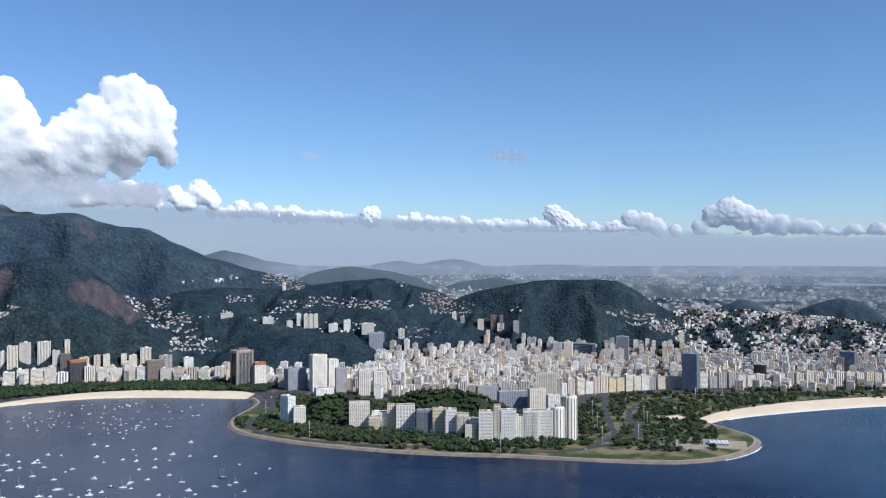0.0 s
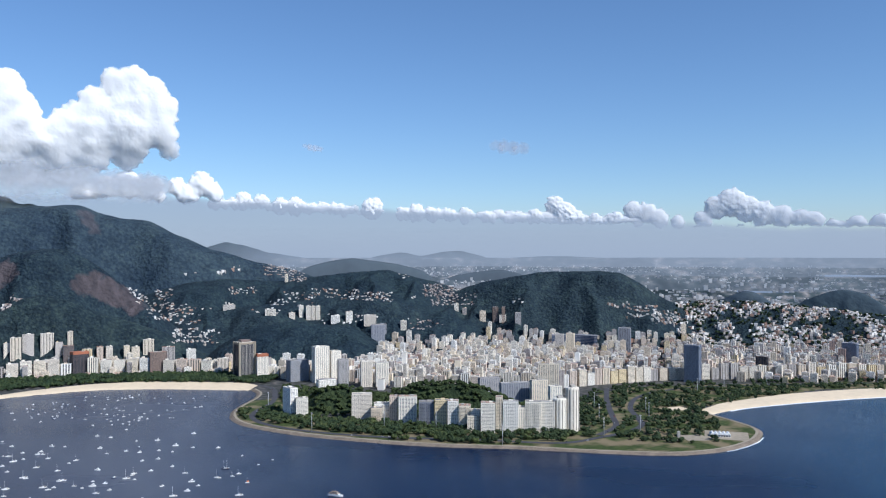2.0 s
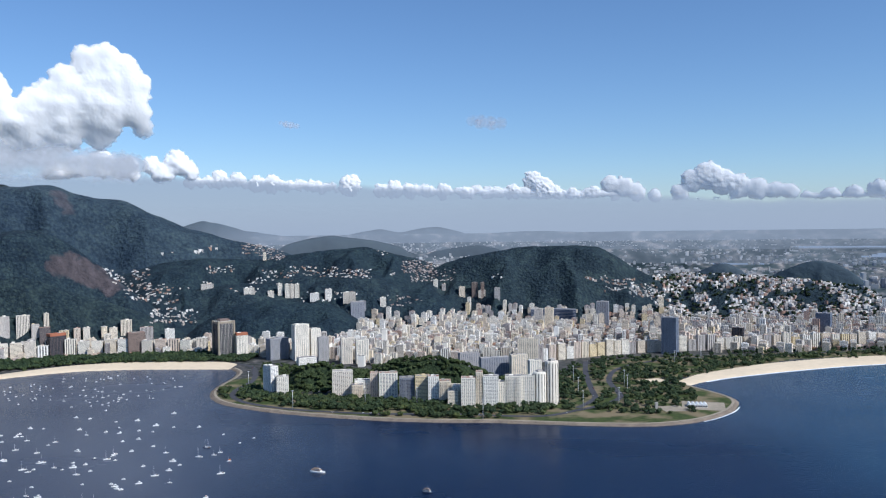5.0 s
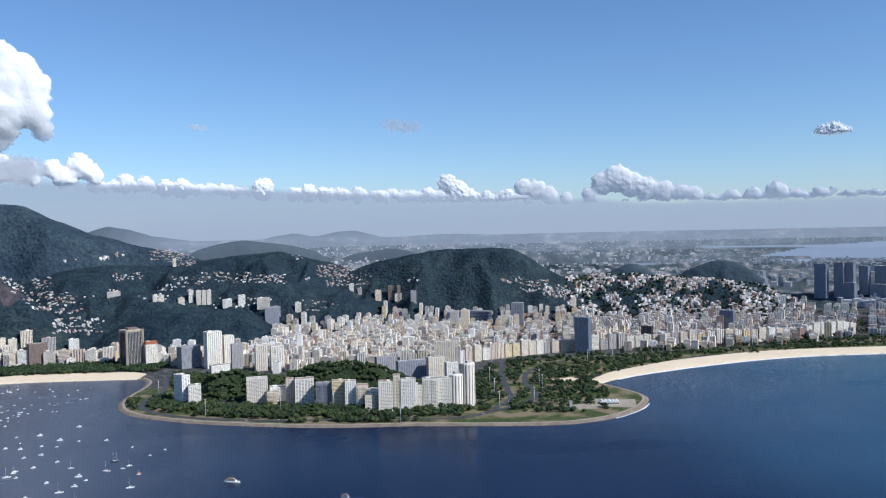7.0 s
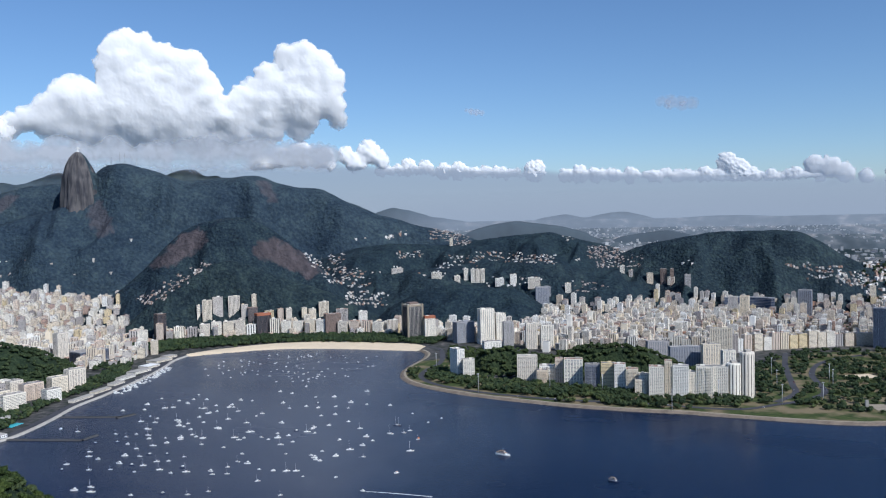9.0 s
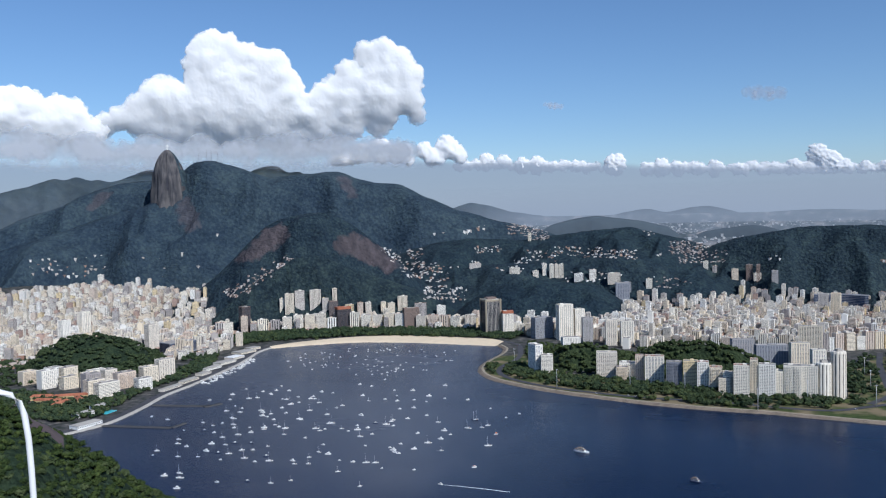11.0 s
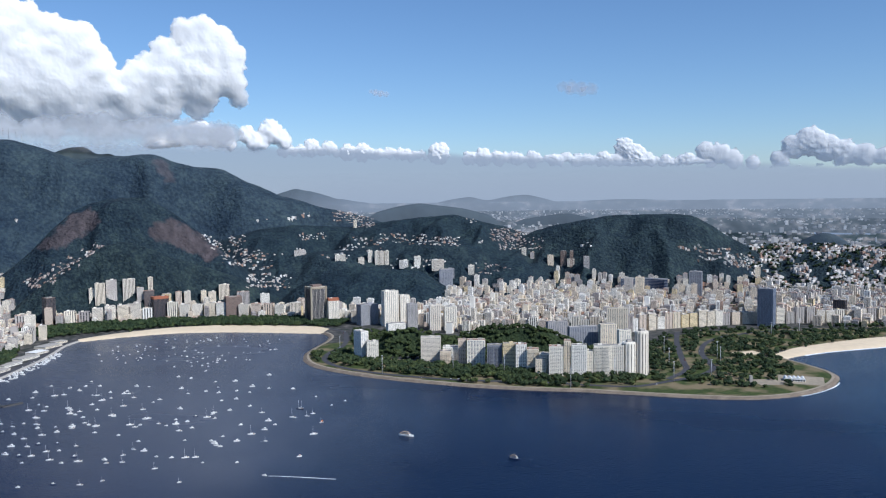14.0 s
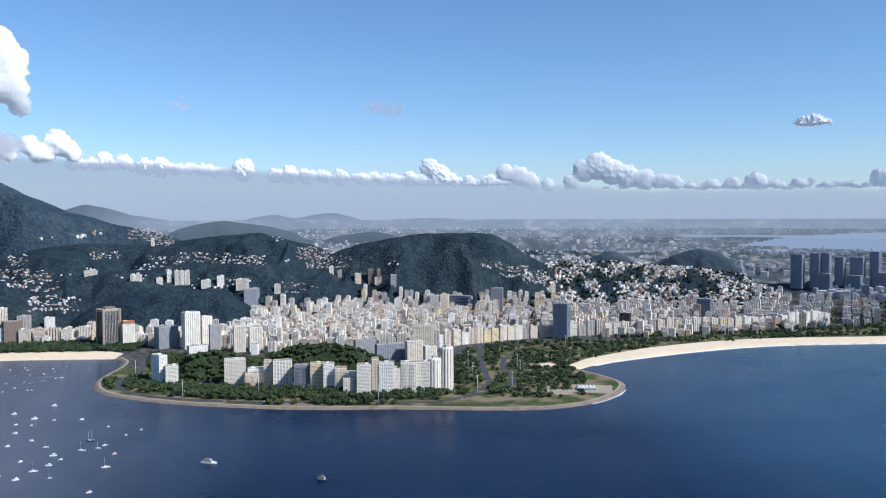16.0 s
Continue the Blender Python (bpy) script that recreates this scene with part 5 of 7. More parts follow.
def quarter(poly, pitch, turn, low, high, seed, keep=0.9, limit=400, slope=26.0, tower=0.12):
    """Fills a quarter of the town with blocks along a street grid."""
    r = random.Random(seed)
    poly = np.asarray(poly, float)
    mid = poly.mean(0)
    rad = np.linalg.norm(poly - mid, axis=1).max()
    c, s = math.cos(turn), math.sin(turn)
    n, cells = int(rad / pitch) + 1, []
    for i in range(-n, n + 1):
        for j in range(-n, n + 1):
            if i % 5 == 0 or (j % 7 == 0 and i % 2):
                continue
            u, v = i * pitch + r.uniform(-3, 3), j * pitch * 0.86 + r.uniform(-3, 3)
            cells.append((mid[0] + u * c - v * s, mid[1] + u * s + v * c))
    cells = np.array(cells)
    cells = cells[inside(cells[:, 0], cells[:, 1], poly)]
    z = land_height(cells[:, 0], cells[:, 1])
    sh = shore(cells[:, 0], cells[:, 1])
    rows = [q for q in zip(cells[:, 0], cells[:, 1], z, sh) if q[2] < slope and q[3] > 110 and not inside(q[0], q[1], PARK_WEST) and not inside(q[0], q[1], BAY_HILL) and not inside(q[0], q[1], INNER_PARK)]
    r.shuffle(rows)
    done = 0
    for x, y, zz, _ in rows:
        if done >= limit:
            break
        if r.random() > keep or not free_spot(x, y, 9):
            continue
        want = r.uniform(low, high) * (1.7 if r.random() < tower else 1)
        ob, w, dp, fl = min(r.sample(PROTO_BY_HEIGHT, 6), key=lambda q: abs(q[3] - want))
        k = min(1.1, pitch / (max(w, dp) + 3))
        m = Matrix.LocRotScale((x, y, zz - 1.0), Euler((0, 0, turn + r.choice((0, 1.5708, 3.1416, 4.7124)) + r.uniform(-0.08, 0.08))), (k * r.uniform(0.85, 1.1), k * r.uniform(0.85, 1.1), min(1.25, max(0.8, want / fl))))
        PLACES.append((math.hypot(x, y), ob, m))
        done += 1
    return done


PLACES = []
BAY_HILL = []
INNER_PARK = np.array([(-1520, 2400), (-1345, 2560), (-1130, 2650), (-900, 2690), (-690, 2690), (-520, 2600), (-560, 2380), (-1228, 2230), (-1400, 2300)], float)


def settle(near=190):
    """The nearest blocks become things of their own; the rest of the town is one joined mesh."""
    r = random.Random(99)
    PLACES.sort(key=lambda q: q[0])
    for _, ob, m in PLACES[:near]:
        copy_thing(ob, m)
    vs, fs, slots, picks, n = [], [], [], [], 0
    for far, ob, m in PLACES[near:]:
        tone, mm = r.random(), np.array(m)
        if far > 3050:
            w, dp = ob["size"]
            top = max(v.co.z for v in ob.data.vertices)
            q = [(-w / 2, -dp / 2, 0, w / 2, dp / 2, top)]
            q += [(-w * 0.2, -dp * 0.2, top, w * 0.1, dp * 0.25, top + 3)]
            v, f = box_arrays(q)
            vs.append(v @ mm[:3, :3].T + mm[:3, 3])
            fs += (f + n).tolist()
            slots.append(np.where(np.arange(len(f)) % 6 == 1, 2, 3))
            picks.append(np.full(len(f), tone))
            n += len(v)
            continue
        for slot, o in enumerate((ob, *ob.children)):
            me = o.data
            v = np.empty(len(me.vertices) * 3)
            me.vertices.foreach_get("co", v)
            s = np.empty(len(me.polygons), dtype=np.int32)
            me.polygons.foreach_get("material_index", s)
            vs.append(v.reshape(-1, 3) @ mm[:3, :3].T + mm[:3, 3])
            fs += [[i + n for i in q.vertices] for q in me.polygons]
            slots.append(s)
            picks.append(np.full(len(s), tone))
            n += len(v) // 3
    ob = mesh_object("city_blocks", np.concatenate(vs), fs, [M["wall_joined"], M["glass"], M["roof_joined"], M["wall_far"]], slots=np.concatenate(slots))
    ob.data.attributes.new("pick", "FLOAT", "FACE").data.foreach_set("value", np.concatenate(picks))
    tagged(ob, "closely packed white, cream and grey apartment blocks of the town", "buildings", kind="stuff")


def wedge(a0, a1, d0, d1):
    t = np.linspace(0, 1, 8)
    p = [plan(a0 + (a1 - a0) * k, np.array(d0 if np.isscalar(d0) else np.interp(k, [0, 1], d0))) for k in t] + [plan(a1 + (a0 - a1) * k, np.array(d1 if np.isscalar(d1) else np.interp(k, [0, 1], d1[::-1]))) for k in t]
    return np.array(p, float)


BAY_HILL = wedge(48, 35.4, 2240, 2660)


# front rows along the two beaches and the park
def front_row(line, low, high, seed, label, step=26):
    r = random.Random(seed)
    ln = smooth_line(line, step)
    for i in range(len(ln) - 1):
        x, y = ln[i]
        if not free_spot(x, y, 10):
            continue
        t = ln[i + 1] - ln[i]
        h = r.uniform(low, high)
        ob, w, dp, fl = min(r.sample(PROTO_BY_HEIGHT, 7), key=lambda q: abs(q[3] - h))
        m = Matrix.LocRotScale((x, y, 3.0), Euler((0, 0, math.atan2(t[1], t[0]) + r.uniform(-0.03, 0.03))), ((step - 3) / w, 1.1, min(1.25, max(0.8, h / fl))))
        c = copy_thing(ob, m)
        tagged(c, label, group=label)
        TAKEN.append((x, y, 11))


front_row([(-1530, 2460), (-1345, 2585), (-1130, 2675), (-900, 2715), (-720, 2715)], 13, 19, 1, "apartment block facing the inner beach", 36)
front_row([(330, 2420), (430, 2475), (560, 2530), (700, 2575), (900, 2600), (1150, 2620), (1400, 2640), (1560, 2670), (1800, 2730)], 11, 16, 2, "apartment block in the row above the park and beach", 28)
front_row([(-560, 2700), (-440, 2650), (-300, 2560), (-100, 2500), (60, 2440), (250, 2400)], 8, 16, 3, "apartment block in the row behind the headland hill")

built = [
    quarter(wedge(48, 32.3, (2200, 2450), (4060, 3950)), 25, 0.35, 4, 13, 11, 0.86, 2000, 100),
    quarter(wedge(32.3, 15.5, (2450, 2660), (3100, 2900)), 25, 0.35, 4, 14, 16, 0.86, 700, 26),
    quarter(wedge(15.5, 3, (2680, 2480), (2900, 2950)), 26, -0.1, 6, 14, 12, 0.95, 150, 14),
    quarter(wedge(4.5, -16, (2360, 2660), (3600, 3700)), 23, -0.25, 3, 12, 13, 0.88, 1150, 48),
    quarter(wedge(-16, -31, (2680, 2760), (3560, 3650)), 25, -0.5, 3, 11, 14, 0.88, 800, 34),
    quarter(wedge(-29, -44, (2950, 3150), (4120, 4120)), 34, -0.6, 4, 13, 15, 0.9, 420, 40),
]
settle()


# houses climbing the slopes, too many to count
def hillside_houses(poly, count, label, seed, size=(5, 10), tall=(3, 8), mat="hillhouse"):
    r = random.Random(seed)
    pts = spots(r, poly, count, 6.0, lambda x, y: (rough2(x, y, 60, 2, seed) > (-0.12 if mat == "hillhouse" else -1)) & ((mat == "hillhouse") | (land_height(x, y) < 30)) & ~inside(x, y, PARK_WEST) & ~inside(x, y, INNER_PARK))
    z = land_height(pts[:, 0], pts[:, 1])
    boxes = []
    for (x, y), zz in zip(pts, z):
        w, d, h = r.uniform(*size), r.uniform(*size), r.uniform(*tall)
        boxes.append((x - w / 2, y - d / 2, zz - 9, x + w / 2, y + d / 2, zz + h, r.uniform(0, 3.14)))
    return tagged(box_mesh("hillside_houses", boxes, M[mat]), label, "houses", kind="stuff")


def sloping_houses(clusters, label, seed, size=(5, 9), tall=(3, 6), mat="hillhouse"):
    """Houses in clusters (degrees left, degrees up, half width, half height, how many) on the slope that lies in that direction."""
    r, boxes = random.Random(seed), []
    for a0, e0, wa, we, count in clusters:
        for _ in range(count):
            a, e = a0 + wa * r.uniform(-1, 1), e0 + we * r.uniform(-1, 1)
            at = on_slope(a, e)
            if at is None:
                continue
            x, y, z = at
            w, d, h = r.uniform(*size), r.uniform(*size), r.uniform(*tall)
            boxes.append((x - w / 2, y - d / 2, z - 14, x + w / 2, y + d / 2, z + h, r.uniform(0, 3.14)))
    return tagged(box_mesh("hillside_houses", boxes, M[mat]), label, "houses", kind="stuff")


sloping_houses([(31.2, -5.0, 0.5, 0.3, 60), (30.3, -4.75, 0.5, 0.32, 60), (29.5, -4.2, 0.5, 0.34, 60), (28.7, -3.7, 0.45, 0.3, 50), (27.9, -3.2, 0.4, 0.25, 40), (27.2, -2.8, 0.35, 0.2, 25)], "dense brick and plaster houses climbing a wooded slope", 31, (4, 8), (2, 5), "brickhouse")
sloping_houses([(18.9, -3.86, 0.79, 0.56, 60), (17.3, -4.1, 0.89, 0.66, 80), (18.7, -2.81, 0.56, 0.38, 35), (17.4, -5.48, 0.8, 0.47, 55), (15.9, -5.62, 0.72, 0.48, 40), (20.7, -2.52, 0.35, 0.26, 18), (20.0, -2.97, 0.38, 0.33, 22), (16.0, -3.82, 0.4, 0.16, 5), (14.5, -3.55, 0.31, 0.23, 4), (17.0, -1.4, 0.45, 0.12, 8)], "white and red-roofed villas among trees below the granite hill", 32, (6, 11), (3, 6))
sloping_houses([(15.0, -1.25, 0.29, 0.18, 6), (14.1, -1.07, 0.37, 0.15, 8)], "long pale villas on a wooded ridge", 34, (9, 18), (3, 5))
sloping_houses([(11.7, -1.26, 0.62, 0.33, 110), (10.8, -1.24, 0.47, 0.46, 110), (10.0, -1.62, 0.56, 0.38, 80), (11.5, -0.89, 0.56, 0.19, 50)], "crowded brick houses on the crest of a wooded ridge", 33, (5, 9), (2, 5), "brickhouse")
sloping_houses([(13.7, -2.58, 0.92, 0.23, 45), (10.2, -2.94, 1.04, 0.26, 30), (8.2, -2.79, 1.05, 0.31, 55), (6.5, -2.91, 0.58, 0.35, 35), (4.7, -3.07, 1.06, 0.35, 70), (12.2, -3.96, 0.93, 0.24, 14), (6.6, -4.55, 2.01, 0.32, 40), (10.3, -3.4, 1.69, 0.23, 22), (2.9, -1.65, 0.38, 0.16, 6), (2.3, -3.04, 0.27, 0.16, 6)], "white houses scattered on a wooded slope", 35, (5, 11), (3, 6))
sloping_houses([(0.5, -2.62, 1.07, 0.43, 170), (-0.6, -3.25, 1.55, 0.41, 210), (-0.6, -2.37, 0.39, 0.3, 40), (1.7, -4.97, 1.55, 0.39, 50)], "tightly packed brick houses in a valley between hills", 36, (5, 9), (2, 5), "brickhouse")
sloping_houses([(-11.7, -3.58, 0.75, 0.21, 50), (-13.3, -4.02, 1.01, 0.44, 120), (-14.8, -4.4, 0.91, 0.47, 110), (-5.2, -3.44, 0.67, 0.21, 10)], "tightly packed houses at the foot of a wooded hill", 37, (6, 10), (3, 7))
sloping_houses([(42.5, -2.85, 0.9, 0.57, 30), (40.1, -3.12, 1.43, 0.39, 25), (35.7, -2.84, 2.87, 1.04, 14), (39.9, -2.24, 0.95, 0.26, 5), (32.1, -1.96, 1.39, 0.89, 6)], "scattered pale houses at the foot of the mountain", 39, (7, 14), (3, 8))
hillside_houses(wedge(-15.5, -31, (3560, 3560), (4100, 4080)), 2000, "old houses and small blocks climbing a built-up hill", 38, (7, 15), (4, 12))
hillside_houses(wedge(8, -14, (2500, 2700), (3650, 3650)), 1300, "low houses and sheds between apartment blocks", 41, (8, 17), (5, 13), "lowhouse")
hillside_houses(wedge(-13, -30, (2720, 2850), (3600, 3600)), 900, "low houses and shops between apartment blocks", 42, (9, 18), (5, 13), "lowhouse")
hillside_houses(wedge(47, 16, (2500, 2720), (4080, 2880)), 1100, "low houses and shops between apartment blocks", 43, (9, 18), (5, 13), "lowhouse")


def far_city():
    r = np.random.RandomState(77)
    a, d = r.uniform(-46, 13, 9000), 4250 * (1 + 4.5 * r.rand(9000) ** 1.9)
    x, y = plan(a, d)
    ok = (rough2(x, y, 900, 3, 55) > -0.15) & (ground_height(x, y) > 0)
    x, y, boxes = x[ok][:4200], y[ok][:4200], []
    for u, v in zip(x, y):
        w, h = r.uniform(12, 44), r.uniform(6, 22) * (2.4 if r.rand() < 0.12 else 1)
        boxes.append((u - w / 2, v - w / 3, 0, u + w / 2, v + w / 3, 14 + h, r.uniform(0, 3.1)))
    v, f = box_arrays(boxes)
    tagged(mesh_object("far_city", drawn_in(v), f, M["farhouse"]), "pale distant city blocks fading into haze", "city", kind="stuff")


far_city()

# ---------------------------------------------------------------- park trees
r_trees = random.Random(8)


def clear(x, y):
    ok = (off_roads(x, y) > 15) & (shore(x, y) > 24)
    for a, b, c in TAKEN:
        ok &= (x - a) ** 2 + (y - b) ** 2 > (c * 0.72) ** 2
    lawn = rough2(x, y, 70, 2, 61)
    return ok & (lawn < 0.45)


RESTAURANT = (590, 1790)
TAKEN += [(RESTAURANT[0], RESTAURANT[1], 46), (530, 1760, 44), (565, 1830, 26), (575, 2100, 40), (640, 1790, 60), (-305, 2072, 50)]
strip_front = np.concatenate([head[28:-70:2], [(420, 1780), (330, 1800), (-40, 1885), (-330, 1985), (-420, 2110)]])
near_pts = spots(r_trees, strip_front, 300, 8.5, clear)
for x, y in near_pts:
    t = r_trees.choice(TREES[:5] * 2 + TREES)
    s = r_trees.uniform(0.75, 1.3)
    copy_thing(t, Matrix.LocRotScale((x, y, 3.2), Euler((0, 0, r_trees.uniform(0, 6.28))), (s, s, s * r_trees.uniform(0.85, 1.1))))
park_right = np.array([(300, 1830), (420, 1720), (560, 1720), (620, 1850), (640, 2020), (660, 2110), (800, 2220), (1080, 2402), (1460, 2432), (1900, 2415), (2400, 2750), (1900, 2650), (1500, 2580), (1100, 2560), (800, 2510), (520, 2450), (420, 2360), (310, 2100)])
grove("headland_park_trees", spots(r_trees, strip_front, 330, 7.0, lambda x, y: clear(x, y) | ((off_roads(x, y) > 12) & (shore(x, y) > 22) & (rough2(x, y, 70, 2, 61) >= 0.45) & (rough2(x, y, 30, 2, 62) > 0.1))), "dense green trees along the headland shore", (0.9, 1.45))
grove("park_trees", spots(r_trees, park_right, 1150, 8.5, clear), "dense green park trees with lawns between them")
grove("beachside_trees", spots(r_trees, INNER_PARK, 1500, 7.5, lambda x, y: (off_roads(x, y) > 7) & (shore(x, y) > 104)), "line of dark green trees along the beach road", (0.9, 1.5), crowns=THIN)
grove("headland_trees", spots(r_trees, np.array([(-480, 2450), (-440, 2240), (-390, 2080), (-300, 2010), (-120, 1990), (0, 1960), (150, 1950), (300, 1900), (330, 2120), (200, 2170), (60, 2260), (-200, 2320)]), 1500, 6.5, lambda x, y: (off_roads(x, y) > 14)), "dark trees over the small headland hill", crowns=THIN, mats=("leaf", "leaf"))
grove("bay_hill_trees", spots(r_trees, wedge(47, 35, 2250, 2640), 1000, 8), "dark trees covering a small hill", crowns=THIN, mats=("leaf", "leaf"))
grove("quay_trees", spots(r_trees, np.array([(-1150, 1380), (-1180, 1500), (-1210, 1640), (-1205, 1790), (-1240, 1960), (-1330, 2130), (-1420, 2090), (-1310, 1900), (-1240, 1740), (-1260, 1540), (-1320, 1500), (-1420, 1540), (-1600, 1560), (-1500, 1380), (-1200, 1330)]), 800, 7.5, clear), "green street trees beside the quay road", crowns=THIN)
grove("street_trees", spots(r_trees, wedge(44, -28, 2650, 3500), 420, 14, lambda x, y: clear(x, y) & (land_height(x, y) < 14)), "street trees between the apartment blocks", (0.7, 1.1), crowns=THIN)
grove("shore_park_trees", spots(r_trees, np.array([(1500, 2600), (1900, 2640), (2400, 2760), (2750, 3000), (2950, 3400), (2600, 3450), (2200, 3150), (1750, 2860)]), 330, 16), "dark trees of a shore park below the downtown towers", (0.9, 1.6), crowns=THIN, mats=("leaf", "leaf"))
grove("town_hill_trees", spots(r_trees, wedge(-15.5, -31, 3560, 4060), 600, 16), "dark trees between the houses of a built-up hill", (0.9, 1.6), crowns=THIN, mats=("wood_near", "leaf"))

# ---------------------------------------------------------------- near hill below the camera
def near_hill():
    dc = 780.0
    crest = [(60, -7), (52, -8.8), (47, -9.9), (44.0, -10.9), (43.5, -11.7), (42.5, -12.3), (41.3, -13.5), (39.4, -14.8), (37.8, -16.3), (35.7, -17.9), (33.3, -19.0), (30, -22), (26, -28)]
    a, e = (np.array(v, float) for v in zip(*sorted(crest)))
    x, y, f = polar(np.arange(27, 60, 0.35), np.arange(430, 980, 5.0))
    az, d = np.degrees(np.arctan2(-x, y)), np.hypot(x, y)
    top = EYE + dc * np.tan(np.interp(az, a, e) * DEG)
    u = np.where(d < dc, (dc - d) / 420, (d - dc) / 210)
    z = top * (1 - np.clip(u, 0, 1) ** 1.7) + rough2(x, y, 40, 3, 71) * 5 - 4
    ob = mesh_object("near_hill", np.column_stack([x, y, np.maximum(z, -8)]), f, [M["wood_near"], M["rock"]], smooth=True,
                     slots=np.where((az[f].mean(1) > 41.6) & (np.abs(d[f].mean(1) - 770 - 9 * (az[f].mean(1) - 42)) < 26 + 30 * rough2(x, y, 30, 3, 73)[f].mean(1)), 1, 0))
    tagged(ob, "steep near hillside thick with green trees, some bare rock", "hill", kind="structure")
    pts = spots(r_trees, wedge(47, 30, 600, 860), 1400, 5.2)
    ok = [(x, y) for x, y in pts]
    vs, fs, slots, n = [], [], [], 0
    big = [tree_mesh(random.Random(90 + k), 9, 9, 1.0, 54, 4) for k in range(4)]
    for x, y in ok:
        aa, dd = math.degrees(math.atan2(-x, y)), math.hypot(x, y)
        t = EYE + dc * math.tan(float(np.interp(aa, a, e)) * DEG)
        q = (dc - dd) / 420 if dd < dc else (dd - dc) / 210
        z = t * (1 - min(1, max(0, q)) ** 1.7) - 7
        if z < 3 or (aa > 41.6 and abs(dd - 770 - 9 * (aa - 42)) < 24):
            continue
        k = r_trees.randrange(4)
        v, g = np.array(big[k][0]), big[k][1]
        s, tw = r_trees.uniform(0.6, 1.05), r_trees.uniform(0, 6.28)
        c, w = math.cos(tw) * s, math.sin(tw) * s
        vs.append(np.column_stack([x + v[:, 0] * c - v[:, 1] * w, y + v[:, 0] * w + v[:, 1] * c, z - 1 + v[:, 2] * s]))
        fs += [tuple(i + n for i in h) for h in g]
        slots += [1 if r_trees.random() < 0.2 else 0] * len(g)
        n += len(v)
    tagged(mesh_object("hillside_trees", np.concatenate(vs), fs, [M["leaf_near"], M["leaf_light"]], slots=slots), "thick green trees on a near hillside", "trees", kind="stuff")


near_hill()

# ---------------------------------------------------------------- boats
def hull(bm, length, beam, free, sheer=0.25):
    """A pointed hull, bow towards +x."""
    secs = [(-0.5, 0.78, 1.0), (-0.3, 0.95, 0.97), (0.0, 1.0, 0.95), (0.25, 0.8, 1.02), (0.42, 0.42, 1.15), (0.5, 0.03, 1.25)]
    rings = []
    for sx, sb, sz in secs:
        h, b = free * sz, beam / 2 * sb
        rings.append([bm.verts.new((sx * length, yy, zz)) for yy, zz in ((-b, h), (-b * 0.85, 0.0), (0, -0.3), (b * 0.85, 0.0), (b, h))])
    for p, q in zip(rings, rings[1:]):
        for k in range(5):
            bm.faces.new((p[k], p[(k + 1) % 5], q[(k + 1) % 5], q[k]))
    bm.faces.new(rings[0][::-1])
    bm.faces.new(rings[-1])
    bmesh.ops.recalc_face_normals(bm, faces=bm.faces)


def sailing_boat(length, mast_h, material, two=False):
    root = new("sailing_boat")
    bm = bmesh.new()
    hull(bm, length, length * 0.3, length * 0.11)
    part("hull", bm, material, root)
    f = length * 0.11
    box_mesh("cabin", [(-length * .15, -length * .08, f * .8, length * .18, length * .08, f + .6)], M["white"], root)
    box_mesh("cockpit", [(-length * .42, -length * .09, f * .85, -length * .17, length * .09, f + .12)], M["wood"], root, "brown wooden cockpit")
    for x in ((0.1,) if not two else (0.18, -0.2)):
        m = tube("mast", [(length * x, 0, f * .5), (length * x, 0, mast_h)], 0.17, M["alloy"], root, 0.6, 6)
        tube("boom", [(length * x, 0, f + 1.5), (length * (x - 0.36), 0, f + 1.5)], 0.22, M["white"], m, 0.8, 6, "white furled sail on its boom")
    root.location = (0, 0, -700)
    return root


def motor_boat(length, material, tall=1.0):
    root = new("motor_boat")
    bm = bmesh.new()
    hull(bm, length, length * 0.33, length * 0.15)
    part("hull", bm, material, root)
    f = length * 0.15
    box_mesh("cabin", [(-length * .28, -length * .12, f * .8, length * .16, length * .12, f + 1.5 * tall), (-length * .22, -length * .1, f + 1.5 * tall, length * .04, length * .1, f + 2.1 * tall)], M["white"], root)
    box_mesh("windscreen", [(-length * .24, -length * .125, f + .6 * tall, length * .165, length * .125, f + 1.15 * tall)], M["glass_dark"], root, "dark cabin windows")
    if length > 11:
        box_mesh("flybridge", [(-length * .26, -length * .11, f + 2.5 * tall, -length * .02, length * .11, f + 2.75 * tall), (-length * .2, -.1, f + 2.0, -length * .18, .1, f + 2.6 * tall)], M["white"], root)
    root.location = (0, 0, -700)
    return root


SAIL = [sailing_boat(11, 14, M["white"]), sailing_boat(9, 11, M["white"]), sailing_boat(13, 17, M["white"]), sailing_boat(15, 18, M["bluehull"], True)]
MOTOR = [motor_boat(9, M["white"]), motor_boat(12, M["white"], 1.2), motor_boat(7.5, M["white"], 0.8), motor_boat(11, M["bluehull"])]
for b, t in zip(SAIL + MOTOR, ["white sailing boat with bare mast at its mooring"] * 3 + ["dark-hulled two-masted yacht at anchor"] + ["white motor boat moored in the bay", "white cabin cruiser moored in the bay", "small white launch moored in the bay", "dark blue motor boat moored in the bay"]):
    tagged(b, t, "boat", "moored boats")
r_boat = random.Random(21)


def moor(proto, x, y, scale=1.0, turn=None):
    a = r_boat.gauss(3.45, 0.22) if turn is None else turn
    return copy_thing(proto, Matrix.LocRotScale((x, y, 0.05), Euler((0, 0, a)), (scale,) * 3))


